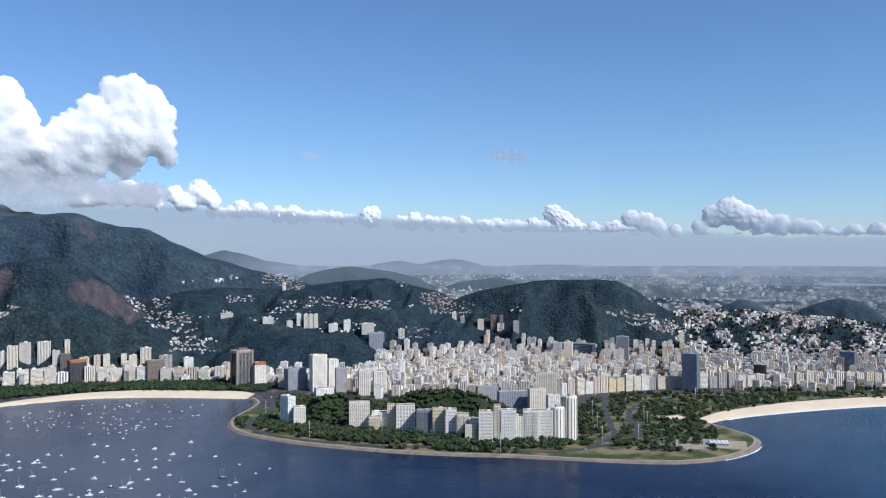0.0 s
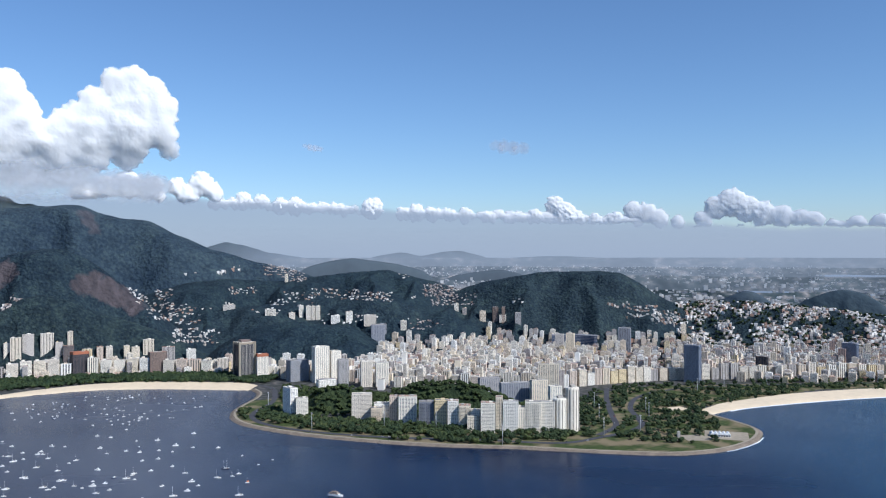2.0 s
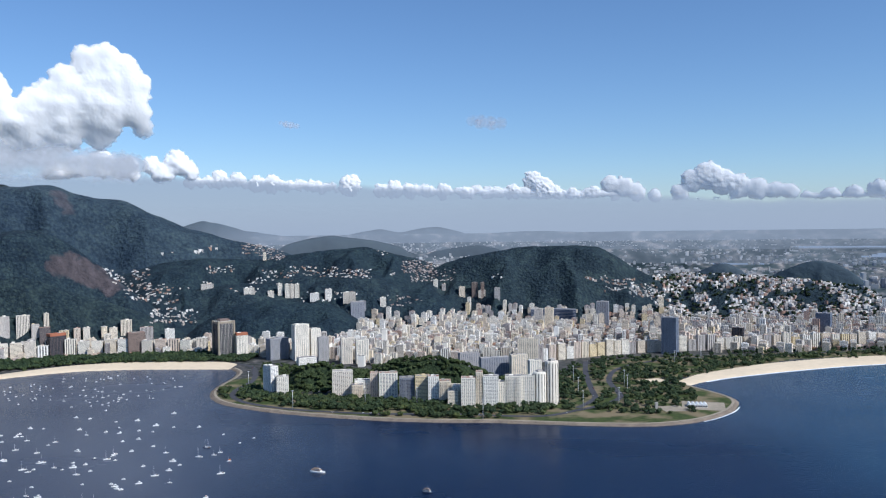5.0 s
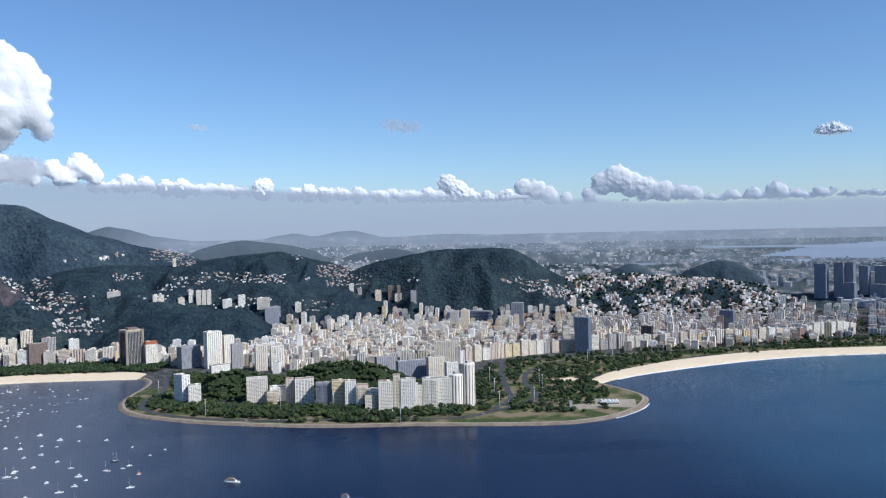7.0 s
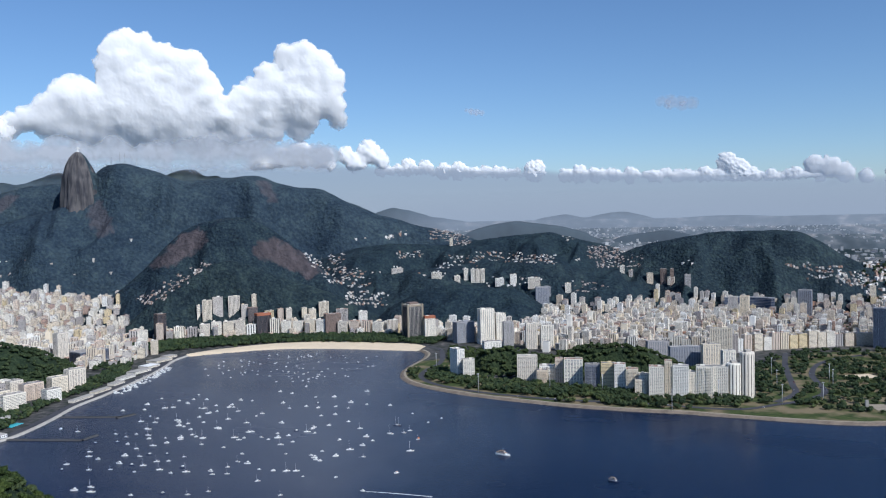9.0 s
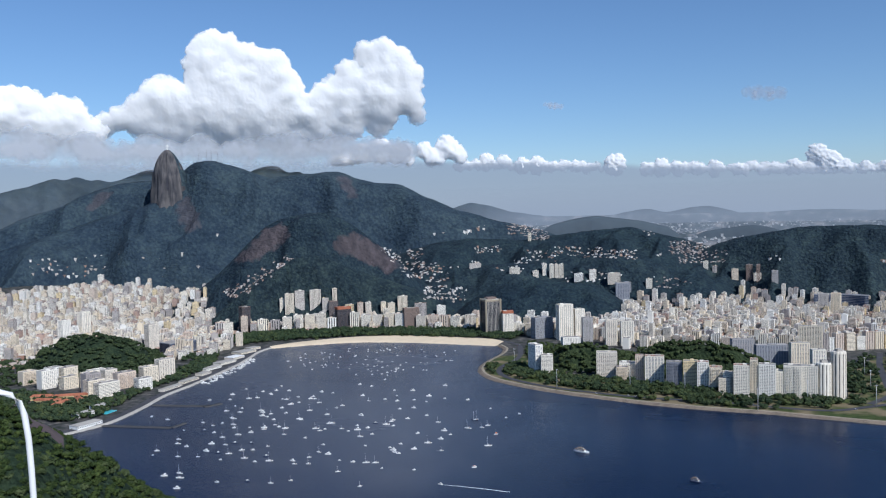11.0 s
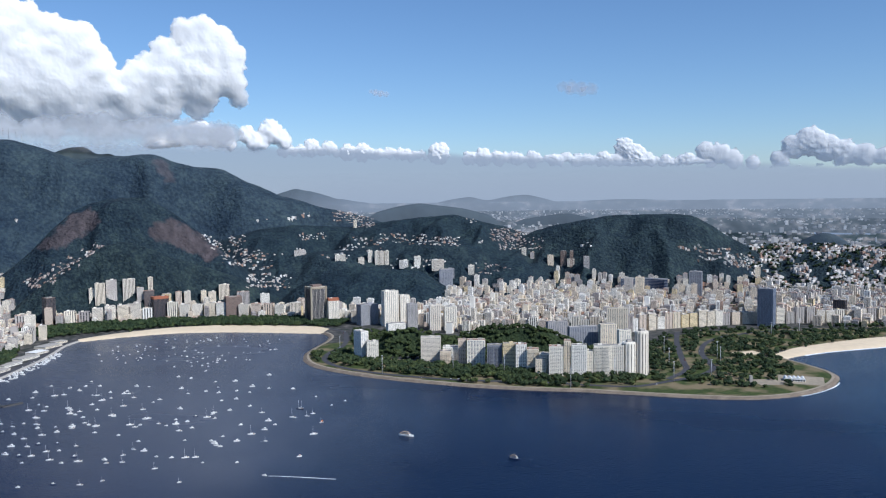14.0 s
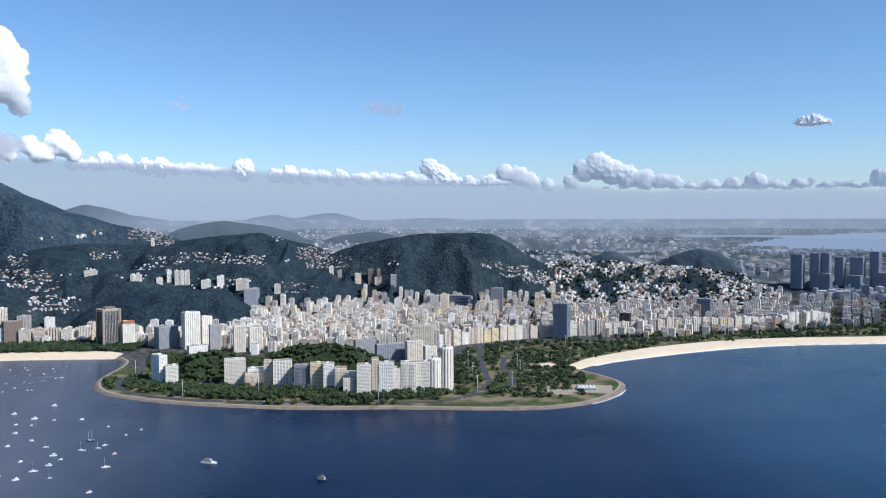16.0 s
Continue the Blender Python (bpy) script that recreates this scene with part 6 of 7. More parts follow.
SAIL_A = [(-1005, 1412), (-926, 1501), (-884, 1451), (-925, 1626), (-895, 1288), (-879, 1262), (-888, 1215), (-831, 1192), (-774, 1113), (-760, 1093), (-797, 1199), (-823, 1317), (-804, 1339), (-775, 1384), (-770, 1418), (-739, 1399), (-745, 1471), (-681, 1409), (-767, 1608), (-611, 1237), (-596, 1203), (-585, 1120), (-609, 1102), (-608, 1267), (-852, 1404), (-720, 1358)]
SAIL_B = [(-469, 1501), (-408, 1321), (-444, 1360), (-492, 1232), (-472, 1119), (-338, 1365), (-371, 1497), (-560, 1498), (-920, 1405), (-888, 1389), (-791, 1274), (-755, 1226)]
MOTOR_A = [(-1018, 1583), (-1053, 1427), (-997, 1643), (-997, 1703), (-945, 1687), (-915, 1668), (-889, 1707), (-821, 1589), (-794, 1509), (-755, 1404), (-824, 1548), (-817, 1472), (-906, 1529), (-884, 1353), (-837, 1381), (-809, 1390), (-853, 1249), (-802, 1231), (-856, 1342), (-818, 1273), (-751, 1293), (-726, 1255), (-685, 1226), (-688, 1194), (-629, 1212), (-692, 1088), (-649, 1102), (-735, 1048), (-790, 1096), (-877, 1187), (-921, 1342), (-750, 1192), (-776, 1226), (-838, 1651), (-863, 1625), (-845, 1505), (-803, 1640), (-672, 1448), (-555, 1232), (-529, 1228), (-671, 1344), (-620, 1310), (-662, 1408), (-807, 1662), (-931, 1750), (-808, 1708), (-780, 1287)]
MOTOR_B = [(-482, 1294), (-553, 1603), (-544, 1661), (-514, 1698), (-350, 1561), (-397, 1629), (-440, 1444), (-421, 1420), (-584, 1468), (-586, 1434), (-562, 1394), (-545, 1320), (-489, 1344), (-499, 1318), (-456, 1319), (-482, 1417), (-419, 1210), (-471, 1206), (-624, 1697), (-608, 1656), (-555, 1714), (-578, 1589), (-651, 1756), (-507, 1548), (-536, 1516), (-544, 1458), (-636, 1522), (-719, 1789), (-715, 1868), (-552, 1827), (-430, 1388), (-331, 1597), (-462, 1695), (-609, 1763), (-575, 1672), (-712, 1991), (-733, 2011), (-754, 1803), (-639, 1667), (-613, 1405)]
for x, y in SAIL_A + SAIL_B:
    moor(r_boat.choice(SAIL[:3]), x, y, r_boat.uniform(0.7, 1.0))
for x, y in MOTOR_A + MOTOR_B:
    moor(r_boat.choice(MOTOR[:3] * 3 + MOTOR[3:]), x, y, r_boat.uniform(0.62, 0.95))
for x, y, p in ((-404, 1530, 3), (-402, 1470, 2), (-378, 1480, 1)):
    moor(SAIL[p], x, y, 1.0, 3.0)
# small craft far up the bay, by the beach
for x, y in spots(r_boat, np.array([(-1090, 2020), (-1080, 2230), (-960, 2330), (-800, 2350), (-660, 2300), (-620, 2150), (-640, 1980), (-760, 1900), (-950, 1900)]), 95, 16):
    moor(r_boat.choice(MOTOR[2:] + SAIL[1:2] + MOTOR[2:3]), x, y, r_boat.uniform(0.5, 0.8))
for x, y in spots(r_boat, np.array([(-950, 1420), (-700, 1180), (-520, 1120), (-470, 1300), (-560, 1500), (-700, 1700), (-900, 1750), (-1000, 1600)]), 46, 22):
    moor(r_boat.choice(MOTOR[:3] + SAIL[:3]), x, y, r_boat.uniform(0.7, 1.0))
# boats packed along the club quay
for x, y in spots(r_boat, np.array([(-1120, 1730), (-1160, 1760), (-1180, 1950), (-1205, 2070), (-1180, 2080), (-1140, 1950)]), 46, 9, lambda x, y: shore(x, y) < -3):
    moor(r_boat.choice(MOTOR[:3]), x, y, r_boat.uniform(0.8, 1.1), r_boat.gauss(0.1, 0.2))


def ferry(x, y, turn, length, hull_mat, label):
    root = new("passenger_boat")
    bm = bmesh.new()
    hull(bm, length, length * 0.27, length * 0.09)
    part("hull", bm, hull_mat, root)
    f = length * 0.09
    box_mesh("deckhouse", [(-length * .38, -length * .1, f * .8, length * .22, length * .1, f + 2.2), (-length * .25, -length * .08, f + 2.6, length * .14, length * .08, f + 4.4)], M["white"], root)
    box_mesh("window_band", [(-length * .36, -length * .105, f + .9, length * .2, length * .105, f + 1.6), (-length * .24, -length * .085, f + 3.1, length * .145, length * .085, f + 3.9)], M["glass_dark"], root, "dark deckhouse windows")
    box_mesh("canopy", [(-length * .42, -length * .11, f + 2.2, length * .24, length * .11, f + 2.5), (-length * .27, -length * .09, f + 4.4, length * .12, length * .09, f + 4.65)], M["wood"], root, "brown wooden canopy")
    tube("mast", [(0, 0, f + 4.4), (0, 0, f + 9)], 0.15, M["alloy"], root, 0.5, 6)
    root.matrix_basis = pose(x, y, 0.1, 0, 0, turn)
    tagged(root, label, "boat")


ferry(-179, 1362, -20, 27, M["white"], "white two-deck passenger boat on open water")
ferry(1, 1246, -28, 19, M["bluehull"], "small dark-hulled passenger boat on open water")
ob = moor(MOTOR[0], -331, 1243, 0.9)
tagged(ob, "small launch with an orange canopy", "boat")
box_mesh("canopy", [(-2.5, -1.3, 3.0, 1.0, 1.3, 3.3)], M["orange"], ob, "orange canopy")
ob = moor(SAIL[1], -342, 1440, 0.8)
tagged(ob, "small sailing boat with an orange sail cover", "boat")
box_mesh("sail_cover", [(-3.2, -0.5, 2.0, 0.9, 0.5, 4.4)], M["orange"], ob, "orange sail cover")
ob = moor(MOTOR[2], -359, 1153, 1.0, 3.0)
tagged(ob, "white speedboat trailing a long white wake", "boat")
wake = np.array([(-354 + 6 * k, 1152.5 - 0.10 * k * k ** 0.6) for k in range(18)])
half = 0.5 + 0.12 * np.arange(18) * (1 - np.arange(18) / 20)
tagged(strip("wake", wake, [half, 0 * half, -half], [0.1, 0.22, 0.1], M["foam"]), "long white wake on the dark water", "wake", kind="structure")

# ---------------------------------------------------------------- quay, club and piers
def pier(points, width, label):
    ln = smooth_line(points, 14)
    ob = strip("pier", ln, [width / 2, width / 2 - 0.01, -width / 2 + 0.01, -width / 2], [-1.0, 2.0, 2.0, -1.0], M["pier"])
    ob["kind"] = ""
    for k in range(0, len(ln), 2):
        tube("pile", [(ln[k][0], ln[k][1] - width * 0.55, -2), (ln[k][0], ln[k][1] - width * 0.55, 2.6)], 0.45, M["pier"], ob, 1, 6)
    return tagged(ob, label, "pier")


pier([(-1112, 1512), (-1050, 1520), (-985, 1530)], 7, "long dark concrete pier on piles")
pier([(-992, 1520), (-972, 1556)], 9, "dark concrete landing stage")
pier([(-1100, 1340), (-1030, 1347), (-955, 1355)], 7, "long dark concrete pier on piles")
pier([(-956, 1355), (-950, 1392)], 7, "dark concrete pier head")


def gabled(name, x, y, w, d, h, turn, wall, roof, label, rise=3.0):
    root = new(name)
    box_mesh("wall_body", [(-w / 2, -d / 2, 0, w / 2, d / 2, h)], M[wall], root)
    n = max(2, int(w / 4))
    for k in range(n):
        box_mesh("window", [(-w / 2 + w * (k + .3) / n, -d / 2 - .06, h * .35, -w / 2 + w * (k + .7) / n, -d / 2 + .3, h * .75)], M["glass"], root)
    o = 0.8
    vs = [(-w / 2 - o, -d / 2 - o, h), (w / 2 + o, -d / 2 - o, h), (w / 2 + o, d / 2 + o, h), (-w / 2 - o, d / 2 + o, h), (-w / 2 + d * .25, 0, h + rise), (w / 2 - d * .25, 0, h + rise)]
    mesh_object("roof", vs, [(0, 1, 5, 4), (1, 2, 5), (2, 3, 4, 5), (3, 0, 4), (3, 2, 1, 0)], M[roof], root)
    root.matrix_basis = pose(x, y, 3.4, 0, 0, turn)
    tagged(root, label, "building")
    TAKEN.append((x, y, w / 2))
    return root


gabled("boathouse", -1124, 1322, 56, 24, 7, 78, "white", "concrete", "long white boathouse with a pale roof on the quay", 3)
for x, y, w, d, t in ((-1345, 1470, 60, 16, 10), (-1300, 1455, 44, 14, 95), (-1390, 1500, 46, 16, 20), (-1330, 1520, 70, 16, 30), (-1290, 1500, 40, 14, -40)):
    gabled("school_building", x, y, w, d, 9, t, "ochre", "roof_red", "low ochre building with a red tiled roof", 4)
gabled("clubhouse", -1190, 1392, 40, 20, 8, 80, "white", "concrete", "white bathing club building beside a pool", 2)
gabled("clubhouse", -1200, 1452, 34, 18, 9, 80, "white", "concrete", "white bathing club building beside a pool", 2)
tagged(box_mesh("swimming_pool", [(-1176, 1412, 3.4, -1150, 1446, 4.4)], M["pool"]), "turquoise swimming pool by the quay", "pool")
for x, y, w, d, t in ((-1170, 1660, 70, 14, 88), (-1178, 1745, 60, 16, 88), (-1192, 1830, 40, 20, 85), (-1215, 1900, 60, 22, 82), (-1225, 1985, 60, 30, 80), (-1240, 2060, 46, 34, 78), (-1262, 2150, 60, 40, 75), (-1270, 2215, 40, 26, 70)):
    gabled("yacht_club_shed", x, y, w, d, 6, t, "wall_pale", "concrete" if w != 46 else "white", "low pale yacht club shed with a flat grey roof", 1.2)
gabled("park_building", -305, 2072, 90, 24, 6, 4, "wall_pale", "roof_red", "long low building with a terracotta roof in the park", 2.5)


def restaurant():
    """A white pavilion with a row of vaulted roofs."""
    root = new("restaurant_pavilion")
    box_mesh("wall_body", [(-21, -10, 0, 21, 10, 4.6)], M["white"], root)
    for k in range(8):
        box_mesh("window", [(-20 + 5.2 * k, -10.2, 1.0, -16.4 + 5.2 * k, -9.5, 3.7)], M["glass_dark"], root)
    for k in range(5):
        bm = bmesh.new()
        n = 9
        x0 = -21 + 8.4 * k
        pts = [(x0 + 8.4 * i / (n - 1), 4.5 + 4.2 * math.sin(math.pi * i / (n - 1))) for i in range(n)]
        a = [bm.verts.new((x, -11, z)) for x, z in pts]
        b = [bm.verts.new((x, 11, z)) for x, z in pts]
        for i in range(n - 1):
            bm.faces.new((a[i], a[i + 1], b[i + 1], b[i]))
        bm.faces.new(a[::-1])
        bm.faces.new(b)
        part("vault", bm, M["white"], root)
    root.matrix_basis = pose(*RESTAURANT, 3.6, 0, 0, -12)
    tagged(root, "white park pavilion with a row of vaulted roofs", "restaurant")


restaurant()
tagged(box_mesh("plaza", [(505, 1745, 3.0, 556, 1800, 3.95, 0.1)], M["path"]), "pale paved square in the park", "plaza", kind="structure")
tagged(box_mesh("forecourt", [(560, 1752, 3.0, 650, 1835, 3.9, -0.3)], M["path"]), "pale forecourt round the white pavilion", "forecourt", kind="structure")
tagged(box_mesh("sand_court", [(540, 2076, 3.0, 610, 2118, 3.95, 0.4)], M["sand"]), "sandy playing court among park trees", "court", kind="structure")
tagged(box_mesh("small_monument", [(487, 1748, 3.5, 493, 1754, 22), (484, 1745, 3.5, 496, 1757, 6)], M["concrete"]), "pale stone obelisk on the paved square", "monument")

# tall light masts in the park
LAMPS = [(-293, 1829), (-135, 1846), (-20, 1841), (117, 1700), (218, 1801), (357, 1932), (338, 1774), (422, 1801), (486, 2019), (477, 1951), (374, 2091), (703, 2324), (800, 2391), (934, 2420), (1282, 2470), (-444, 2091), (1500, 2500), (1750, 2520)]
lamp = new("street_lamp")
tube("pole", [(0, 0, 0), (0, 0, 42)], 0.62, M["alloy"], lamp, 0.5, 8)
box_mesh("lamp_head", [(-2.4, -0.5, 41.6, 2.4, 0.5, 42.6), (-0.5, -2.4, 41.6, 0.5, 2.4, 42.6)], M["alloy"], lamp)
tagged(lamp, "very tall grey park light mast", "street lamp", "park light masts")
lamp.location = (*LAMPS[0], 3.4)
for x, y in LAMPS[1:]:
    copy_thing(lamp, pose(x, y, 3.4))

# cars on the park roads and the quay
car = new("car")
bm = bmesh.new()
bmesh.ops.create_cube(bm, size=1, matrix=Matrix.Translation((0, 0, 0.75)) @ Matrix.Diagonal((4.3, 1.8, 0.75, 1)))
bmesh.ops.bevel(bm, geom=bm.edges[:], offset=0.15, segments=1, affect="EDGES")
part("body", bm, plaster("car_paint", [(0, (0.7, 0.7, 0.7)), (0.35, (0.05, 0.05, 0.06)), (0.6, (0.35, 0.36, 0.38)), (0.8, (0.35, 0.04, 0.03)), (0.9, (0.75, 0.75, 0.76))], 0.05), car)
bm = bmesh.new()
bmesh.ops.create_cone(bm, cap_ends=True, segments=4, radius1=1.7, radius2=1.25, depth=0.6, matrix=Matrix.Translation((-0.2, 0, 1.4)) @ Matrix.Diagonal((1, 0.68, 1, 1)) @ Matrix.Rotation(math.pi / 4, 4, "Z"))
part("cabin", bm, M["glass_dark"], car)
for x in (-1.35, 1.35):
    for y in (-0.85, 0.85):
        bm = bmesh.new()
        bmesh.ops.create_cone(bm, cap_ends=True, segments=10, radius1=0.34, radius2=0.34, depth=0.22, matrix=Matrix.Translation((x, y, 0.34)) @ Matrix.Rotation(math.pi / 2, 4, "X"))
        part("wheel", bm, M["rubber"], car)
tagged(car, "small car on the waterfront road", "car", "cars")
r_car = random.Random(4)
car.location = (452, 1950, 4.2)
for line, count in ((road_lines[0], 20), (road_lines[1], 6), (road_lines[2], 8), (urca[60:], 22)):
    for _ in range(count):
        k = r_car.randrange(len(line) - 1)
        t = line[k + 1] - line[k]
        t = t / np.linalg.norm(t)
        o = r_car.choice((-4.5, 4.5)) if line is not urca[60:] else 13
        side = np.array((-t[1], t[0])) * (o if count != 22 else r_car.choice((8, 19)))
        p = line[k] + side
        copy_thing(car, pose(p[0], p[1], 4.2 if count != 22 else 4.02, 0, 0, math.degrees(math.atan2(t[1], t[0]))))

# ---------------------------------------------------------------- clouds
def cloud(name, blobs, dist, label, seed, base=-9.0, step=0.058, material="cloud", thin=0.6, recede=0.0, soft=0.3, smooth=0.35, fade=0.5, fine=1.0, warp=1.0):
    """Heaped cloud: lobes (degrees left, degrees up, radius in degrees) run together and broken up into billows; base: its flat underside."""
    b = np.array(blobs, float)
    lo, hi = (b[:, :2] - b[:, 2:] * 1.9).min(0), (b[:, :2] + b[:, 2:] * 1.9).max(0)
    A, E = np.meshgrid(np.arange(lo[0], hi[0], step), np.arange(lo[1], hi[1], step))
    mean = float(b[:, 2].mean())
    wa = A + warp * 0.30 * mean * rough2(A, E, mean * 1.1, 4, seed * 7) + 0.16 * mean * rough2(A, E, mean * 0.32, 3, seed * 7 + 1)
    we = E + warp * 0.30 * mean * rough2(A, E, mean * 1.1, 4, seed * 7 + 3) + 0.16 * mean * rough2(A, E, mean * 0.32, 3, seed * 7 + 4)
    T = np.zeros_like(A)
    for a, e, q in blobs:
        T += np.clip(1 - ((wa - a) ** 2 + (we - e) ** 2) / (q * 1.28) ** 2, 0, 1) ** 1.5 * q ** 3
    T = T ** (1 / 3)
    puff = sum(k * (fine if i > 1 else 1.0) * (2.4 * np.abs(rough2(A, E, mean * s, 2, seed * 11 + i)) - 0.45) for i, (s, k) in enumerate(((1.3, 0.40), (0.6, 0.24), (0.27, 0.12), (0.13, 0.05))))
    low = base + 0.4 * mean * rough2(A, E * 0, mean * 4.0, 2, seed * 5)
    T = (T * (0.95 + 0.34 * puff) + 0.08 * mean * puff - 0.02) * np.where(T > 0.04 * mean, 1, 0) * np.clip((we - low) / (fade * mean), 0, 1)
    # pull the outermost ring in to a smooth rim
    n, m = A.shape
    rim, ra, re = np.zeros_like(T), np.zeros_like(T), np.zeros_like(T)
    pad = np.pad(T, 1)
    for di in (-1, 0, 1):
        for dj in (-1, 0, 1):
            q = pad[1 + di:1 + di + n, 1 + dj:1 + dj + m]
            w = np.where((T <= 0) & (q > 0), 1.0, 0)
            k = np.clip(q / (q + 0.12 * mean), 0.1, 0.9)
            rim, ra, re = rim + w, ra + w * dj * step * (1 - k), re + w * di * step * (1 - k)
    A, E = A + ra / np.maximum(rim, 1), E + re / np.maximum(rim, 1)
    n, m = A.shape
    density = np.clip(np.clip(T, 0, None) / (soft * mean), 0, 1).ravel() ** 1.3
    # the bulk bulges gently, only the rim is crisp
    bulk = np.clip(T, 0, None)
    w = max(1, int(smooth * mean / step))
    for _ in range(3):
        for axis in (0, 1):
            c = np.cumsum(np.pad(bulk, [(w + 1, w) if k == axis else (0, 0) for k in (0, 1)], "edge"), axis=axis)
            bulk = (np.take(c, np.arange(2 * w + 1, c.shape[axis]), axis) - np.take(c, np.arange(0, c.shape[axis] - 2 * w - 1), axis)) / (2 * w + 1)
    solid = np.clip(T, 0, None).ravel() > 0
    t = np.where(solid, 0.8 * bulk.ravel() + 0.2 * np.clip(T, 0, None).ravel(), 0) * DEG * dist * thin
    a, e = A.ravel() * DEG, E.ravel() * DEG
    ways = np.stack([-np.sin(a) * np.cos(e), np.cos(a) * np.cos(e), np.sin(e)], 1)
    eye = np.array((0, 0, EYE))
    mid = 0.5 * (max(base, lo[1]) + hi[1])
    sink = recede * np.clip(mid - E.ravel(), 0, None) ** 2 / (2 * (mid - max(base, lo[1]))) * DEG * dist
    front = eye + ways * np.minimum(dist - t + sink, 4984)[:, None]
    back = eye + ways * np.minimum(dist + 0.3 * t + sink + 1, 4985)[:, None]
    i = (np.arange(n - 1)[:, None] * m + np.arange(m - 1)[None, :]).ravel()
    f = np.stack([i, i + m, i + m + 1, i + 1], 1)
    f = f[solid[f].any(1)]
    used, inv = np.unique(f, return_inverse=True)
    f = inv.reshape(-1, 4)
    k = len(used)
    ob = mesh_object(name, np.concatenate([front[used], back[used]]), np.concatenate([f, f[:, ::-1] + k]), M[material], smooth=True)
    ob.data.attributes.new("vapour", "FLOAT", "POINT").data.foreach_set("value", np.tile(density[used], 2).astype(np.float32))
    return tagged(ob, label, "cloud", kind="structure")


cloud("cloud", [(31.9, 10.75, 1.14), (30.8, 10.85, 0.94), (32.5, 9.95, 0.87), (31.9, 9.15, 1.4), (29.4, 10.05, 1.07), (28.3, 9.75, 1.2), (27.5, 8.65, 1.2), (30.2, 8.35, 1.54), (27.0, 7.35, 1.14), (23.0, 9.55, 0.8), (22.4, 10.15, 0.4), (24.1, 8.65, 0.74), (24.7, 7.75, 0.94), (21.6, 10.75, 0.74), (20.6, 10.85, 0.87), (19.7, 10.05, 1.07), (19.0, 9.15, 1.07), (20.9, 9.05, 1.27), (19.1, 7.85, 1.07), (20.6, 7.65, 1.27), (22.5, 7.95, 1.27), (18.4, 6.75, 0.6), (25.5, 6.85, 1.14), (35.0, 8.65, 0.6), (35.7, 7.95, 0.87), (36.7, 7.45, 0.67), (34.4, 7.65, 1.2), (32.7, 7.25, 1.4), (31.0, 6.65, 1.4), (28.5, 6.45, 1.54), (25.9, 6.05, 1.34), (23.3, 6.35, 1.27), (21.0, 6.45, 0.87), (37.6, 6.55, 0.74), (36.1, 6.25, 0.94), (34.1, 5.95, 1.14), (32.0, 5.65, 1.01), (38.7, 5.95, 0.74), (29.9, 5.55, 1.07), (27.4, 5.45, 1.01), (24.8, 5.45, 0.87)], 4885, "huge heaped white cloud with a grey flat base over the mountain", 1, 4.0, 0.05, thin=0.42, smooth=0.2, recede=0.7, soft=0.5)
cloud("cloud", [(40.6, 6.75, 0.89), (40.0, 6.95, 0.48), (41.4, 6.45, 1.1), (39.4, 5.95, 0.62), (40.3, 5.85, 1.03), (43.0, 6.65, 1.23), (44.5, 6.85, 1.23), (45.9, 6.25, 1.37), (41.9, 5.45, 0.89), (38.9, 5.45, 0.55)], 4885, "heaped white cloud with a grey base", 2, 3.9, 0.05, thin=0.4, smooth=0.2, recede=0.6, soft=0.5)
r_bank = random.Random(3)
# sheet for the clouds' shaded underside, grey by colour
cloud("cloud", [(50 - 0.42 * k + r_bank.uniform(-0.3, 0.3), 3.8 + r_bank.uniform(-0.4, 0.9) * min(1, (76 - k) / 14), r_bank.uniform(0.6, 1.1)) for k in range(74)], 4842, "layered cloud base over the mountain ridge, shade put into its grey", 9, 2.9, 0.08, "cloud_grey", 0.05, soft=1.3, smooth=0.7, fade=1.6)
cloud("cloud", [(20.8, 4.3, 0.75), (19.4, 4.0, 0.7), (22.2, 4.0, 0.7), (17.9, 4.3, 0.5), (16.3, 4.5, 0.65), (15.6, 4.0, 0.55), (17.2, 3.7, 0.6), (23.5, 3.8, 0.6)], 4970, "small white cumulus puffs in a low bank", 3, 3.2, soft=0.5, smooth=0.18)
BANK = [(13.6, 3.5, .35), (12.4, 3.4, .4), (11.2, 3.1, .35), (10.2, 3.1, .4), (9.0, 2.9, .35), (7.9, 2.9, .3), (6.6, 2.8, .32), (5.0, 3.0, .5), (4.2, 2.7, .4), (2.9, 2.6, .38), (2.0, 2.7, .45), (0.9, 2.6, .38), (-0.3, 2.6, .45), (-1.4, 2.3, .35), (-3.0, 2.3, .5), (-4.2, 2.0, .35),
        (-5.4, 2.2, .4), (-6.2, 2.4, .42), (-7.5, 3.2, .5), (-8.2, 2.6, .55), (-8.9, 2.3, .5), (-10.2, 2.1, .4), (-11.6, 2.2, .4)]
BANK = [(a, e, r * r_bank.uniform(0.8, 1.35)) for a, e, r in BANK if r_bank.random() < 0.8]
for _ in range(80):
    a, w = r_bank.uniform(-13, 15.5), r_bank.uniform(0.3, 0.9)
    for k in range(5):
        BANK.append((a + (k - 2) * w * 0.4, 2.05 + 0.042 * (a + 13) + r_bank.uniform(-0.15, 0.22), r_bank.uniform(0.10, 0.26)))
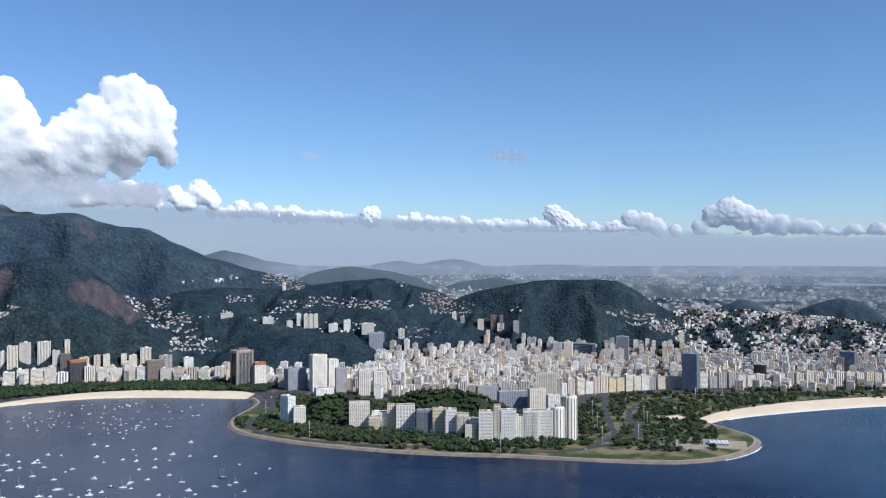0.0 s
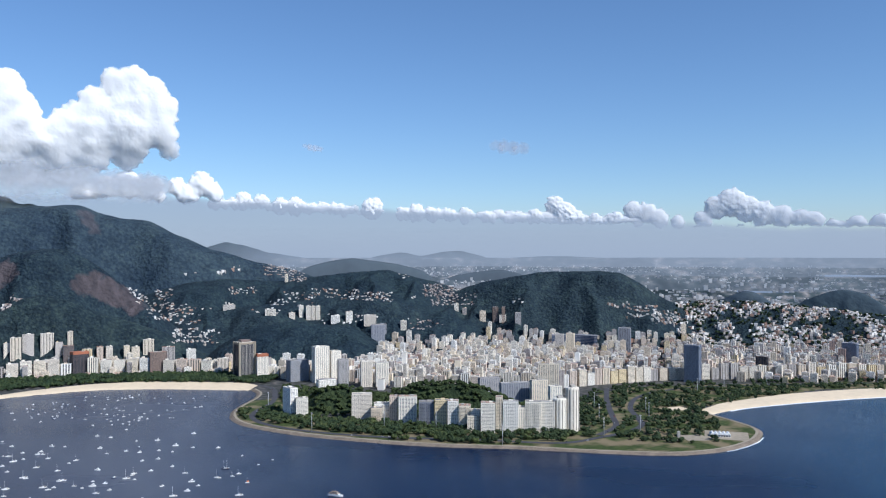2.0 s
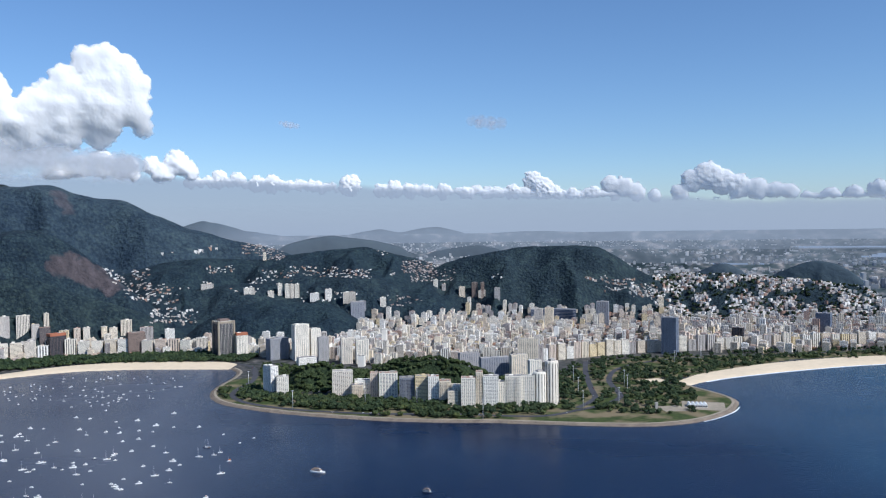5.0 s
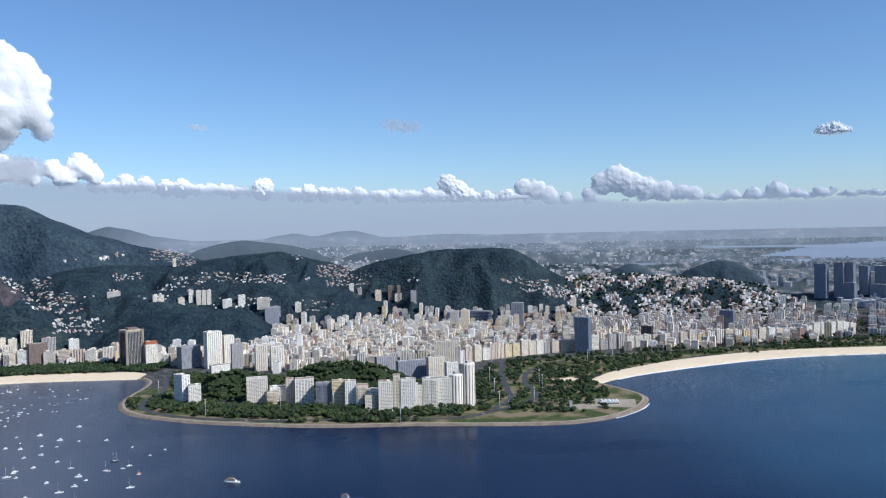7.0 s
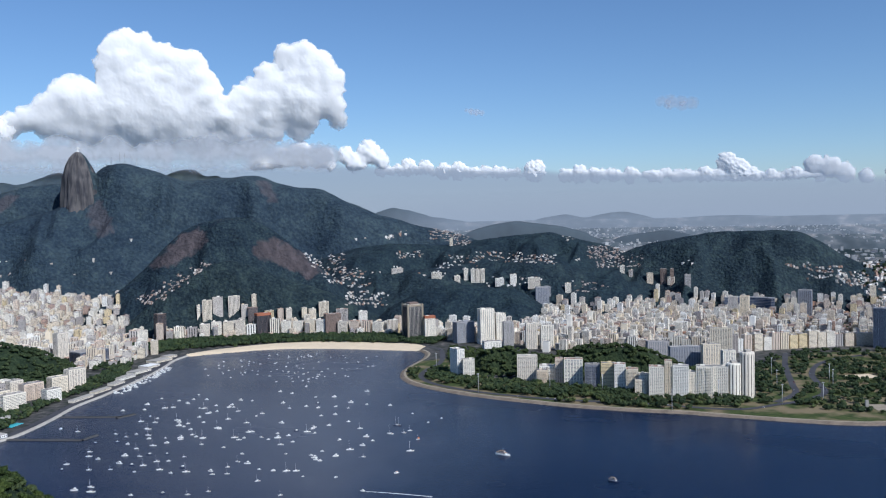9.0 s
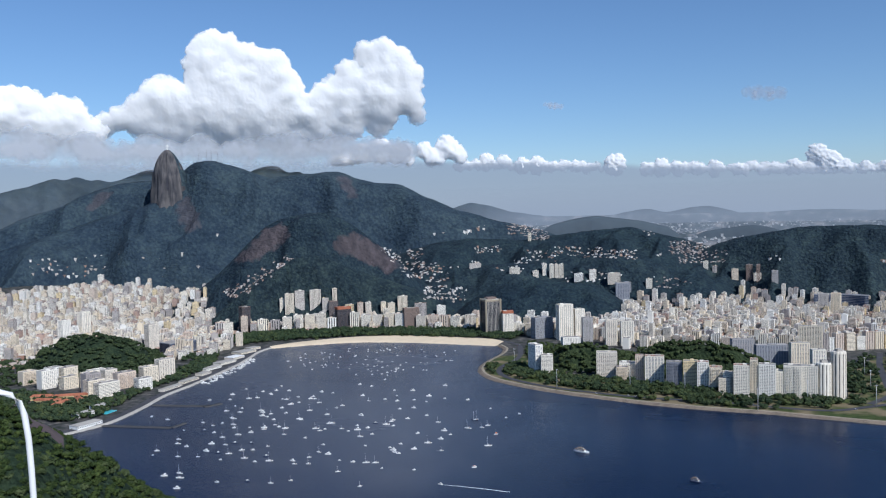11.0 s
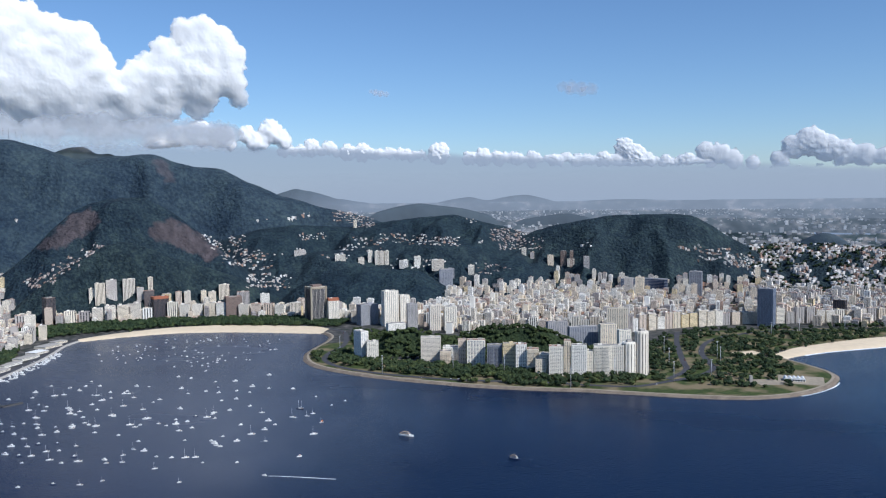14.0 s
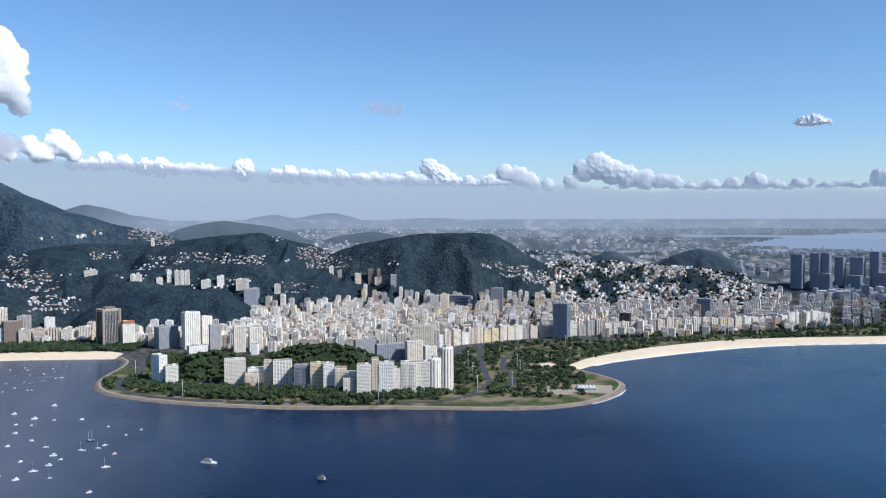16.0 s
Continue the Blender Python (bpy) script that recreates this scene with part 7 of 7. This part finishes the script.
cloud("cloud_bank", [(a, e, r * 1.05) for a, e, r in BANK] + [(a + r_bank.uniform(-.8, .8) * r, e + r_bank.uniform(0.1, 0.8) * r, r * r_bank.uniform(0.3, 0.6)) for a, e, r in BANK if r > 0.3 for _ in range(4)], 4975, "long low bank of small white cumulus over the haze", 4, 1.9, 0.03, thin=0.4, soft=0.8, smooth=0.25, fine=0.4, warp=2.4)
cloud("cloud_bank", [(-12.7, 2.8, .5), (-13.6, 2.6, .55), (-14.4, 2.3, .5), (-15.6, 2.0, .4), (-17.2, 2.2, .45), (-18.0, 2.9, .6), (-19.0, 3.2, .75), (-19.9, 2.8, .7), (-20.9, 2.5, .65), (-22.0, 2.3, .6), (-23.1, 2.1, .5), (-23.9, 2.0, .5), (-25.0, 1.6, .4),
                     (-26.3, 1.6, .55), (-27.6, 1.7, .5), (-29.0, 1.9, .6), (-30.2, 1.6, .5), (-31.6, 1.6, .5), (-33.2, 1.5, .4), (-34.6, 1.5, .4), (-36.2, 2.0, .6), (-37.8, 1.9, .6), (-39.5, 2.0, .6), (-41.5, 2.3, .8), (-43.5, 2.2, .8), (-46, 2.2, .9)] + [(r_bank.uniform(-46, -12), r_bank.uniform(1.1, 2.0), r_bank.uniform(0.12, 0.3)) for _ in range(110)], 4975, "long low bank of white cumulus over the bay", 5, 1.55, 0.03, thin=0.35, soft=0.8, smooth=0.35, fine=0.4, warp=1.8)
cloud("cloud", [(-31.6, 5.6, .35), (-32.3, 5.7, .45), (-33.0, 5.5, .35), (-32.6, 5.6, .4), (-31.9, 5.6, .4)], 4900, "small single white cloud", 6, 5.3, 0.03, thin=0.7, soft=1.0, smooth=0.12)
M["wisp"] = cloud_stuff("thin_vapour", (0.80, 0.76, 0.79), 0.3)
for a, e, s in ((-4.3, 7.2, 1), (9.1, 7.1, 0.5)):
    cloud("cloud", [(a + 0.9 * s, e + 0.1, 0.3 * s), (a + 0.3 * s, e, 0.4 * s), (a - 0.4 * s, e - 0.05, 0.4 * s), (a - 1.1 * s, e - 0.1, 0.35 * s)], 4960, "faint thin wisp of cloud", 7, 0, 0.03, "wisp", 0.06, soft=2.6)



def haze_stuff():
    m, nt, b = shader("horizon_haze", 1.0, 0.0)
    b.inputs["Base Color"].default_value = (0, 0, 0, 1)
    # the haze's pale light is the sheet's own emission, not scattered sunlight
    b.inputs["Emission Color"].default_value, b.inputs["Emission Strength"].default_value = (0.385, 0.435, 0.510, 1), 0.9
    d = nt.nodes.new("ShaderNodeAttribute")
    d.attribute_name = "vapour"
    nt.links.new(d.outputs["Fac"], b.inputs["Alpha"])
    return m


M["haze"] = haze_stuff()


def haze_bank(dist, low, thick, label):
    """Haze over the far plain, painted as see-through sheets that glow; the last and thickest layer lies along the
    horizon under the clouds, with a wavy top that sinks to the north.
    """
    a, els = np.arange(-75, 75.1, 0.4), np.arange(low, 4.6, 0.1)
    A, E = np.meshgrid(a, els)
    n = len(a)
    x, y = plan(A, np.full_like(A, dist))
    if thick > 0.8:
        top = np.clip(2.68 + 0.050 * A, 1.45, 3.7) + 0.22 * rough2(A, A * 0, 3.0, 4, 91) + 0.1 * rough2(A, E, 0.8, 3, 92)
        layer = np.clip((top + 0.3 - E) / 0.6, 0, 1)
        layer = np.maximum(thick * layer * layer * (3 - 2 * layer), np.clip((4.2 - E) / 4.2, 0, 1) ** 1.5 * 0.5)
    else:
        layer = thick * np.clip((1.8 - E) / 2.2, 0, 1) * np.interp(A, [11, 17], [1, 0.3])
    i = (np.arange(len(els) - 1)[:, None] * n + np.arange(n - 1)[None, :]).ravel()
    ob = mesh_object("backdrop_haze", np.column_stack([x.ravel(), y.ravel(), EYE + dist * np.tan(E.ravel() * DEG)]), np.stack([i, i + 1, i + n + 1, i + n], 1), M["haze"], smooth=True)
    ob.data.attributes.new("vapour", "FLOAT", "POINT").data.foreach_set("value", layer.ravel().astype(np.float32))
    tagged(ob, label, "haze", kind="structure")


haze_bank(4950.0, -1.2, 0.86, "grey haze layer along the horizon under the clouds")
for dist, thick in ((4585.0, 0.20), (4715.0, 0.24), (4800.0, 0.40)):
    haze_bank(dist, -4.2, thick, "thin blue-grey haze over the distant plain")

# ---------------------------------------------------------------- terrace railing near the camera
rail_root = new("railing")
rail_line = [(-4.324, 4.573, 395.050), (-4.334, 4.573, 395.763), (-4.339, 4.568, 396.069), (-4.343, 4.564, 396.311), (-4.350, 4.557, 396.526), (-4.363, 4.544, 396.694), (-4.385, 4.523, 396.786), (-4.417, 4.492, 396.841), (-4.473, 4.437, 396.873), (-4.730, 4.161, 396.933)]
tube("handrail", rail_line, 0.021, M["white_rail"], rail_root, 1.0, 12)
end = rail_line[-1]
tube("post", [(end[0], end[1], EYE - 2.95), end], 0.021, M["white_rail"], rail_root, 1.0, 12)
tagged(rail_root, "white painted tubular railing post with a rounded bend", "railing")
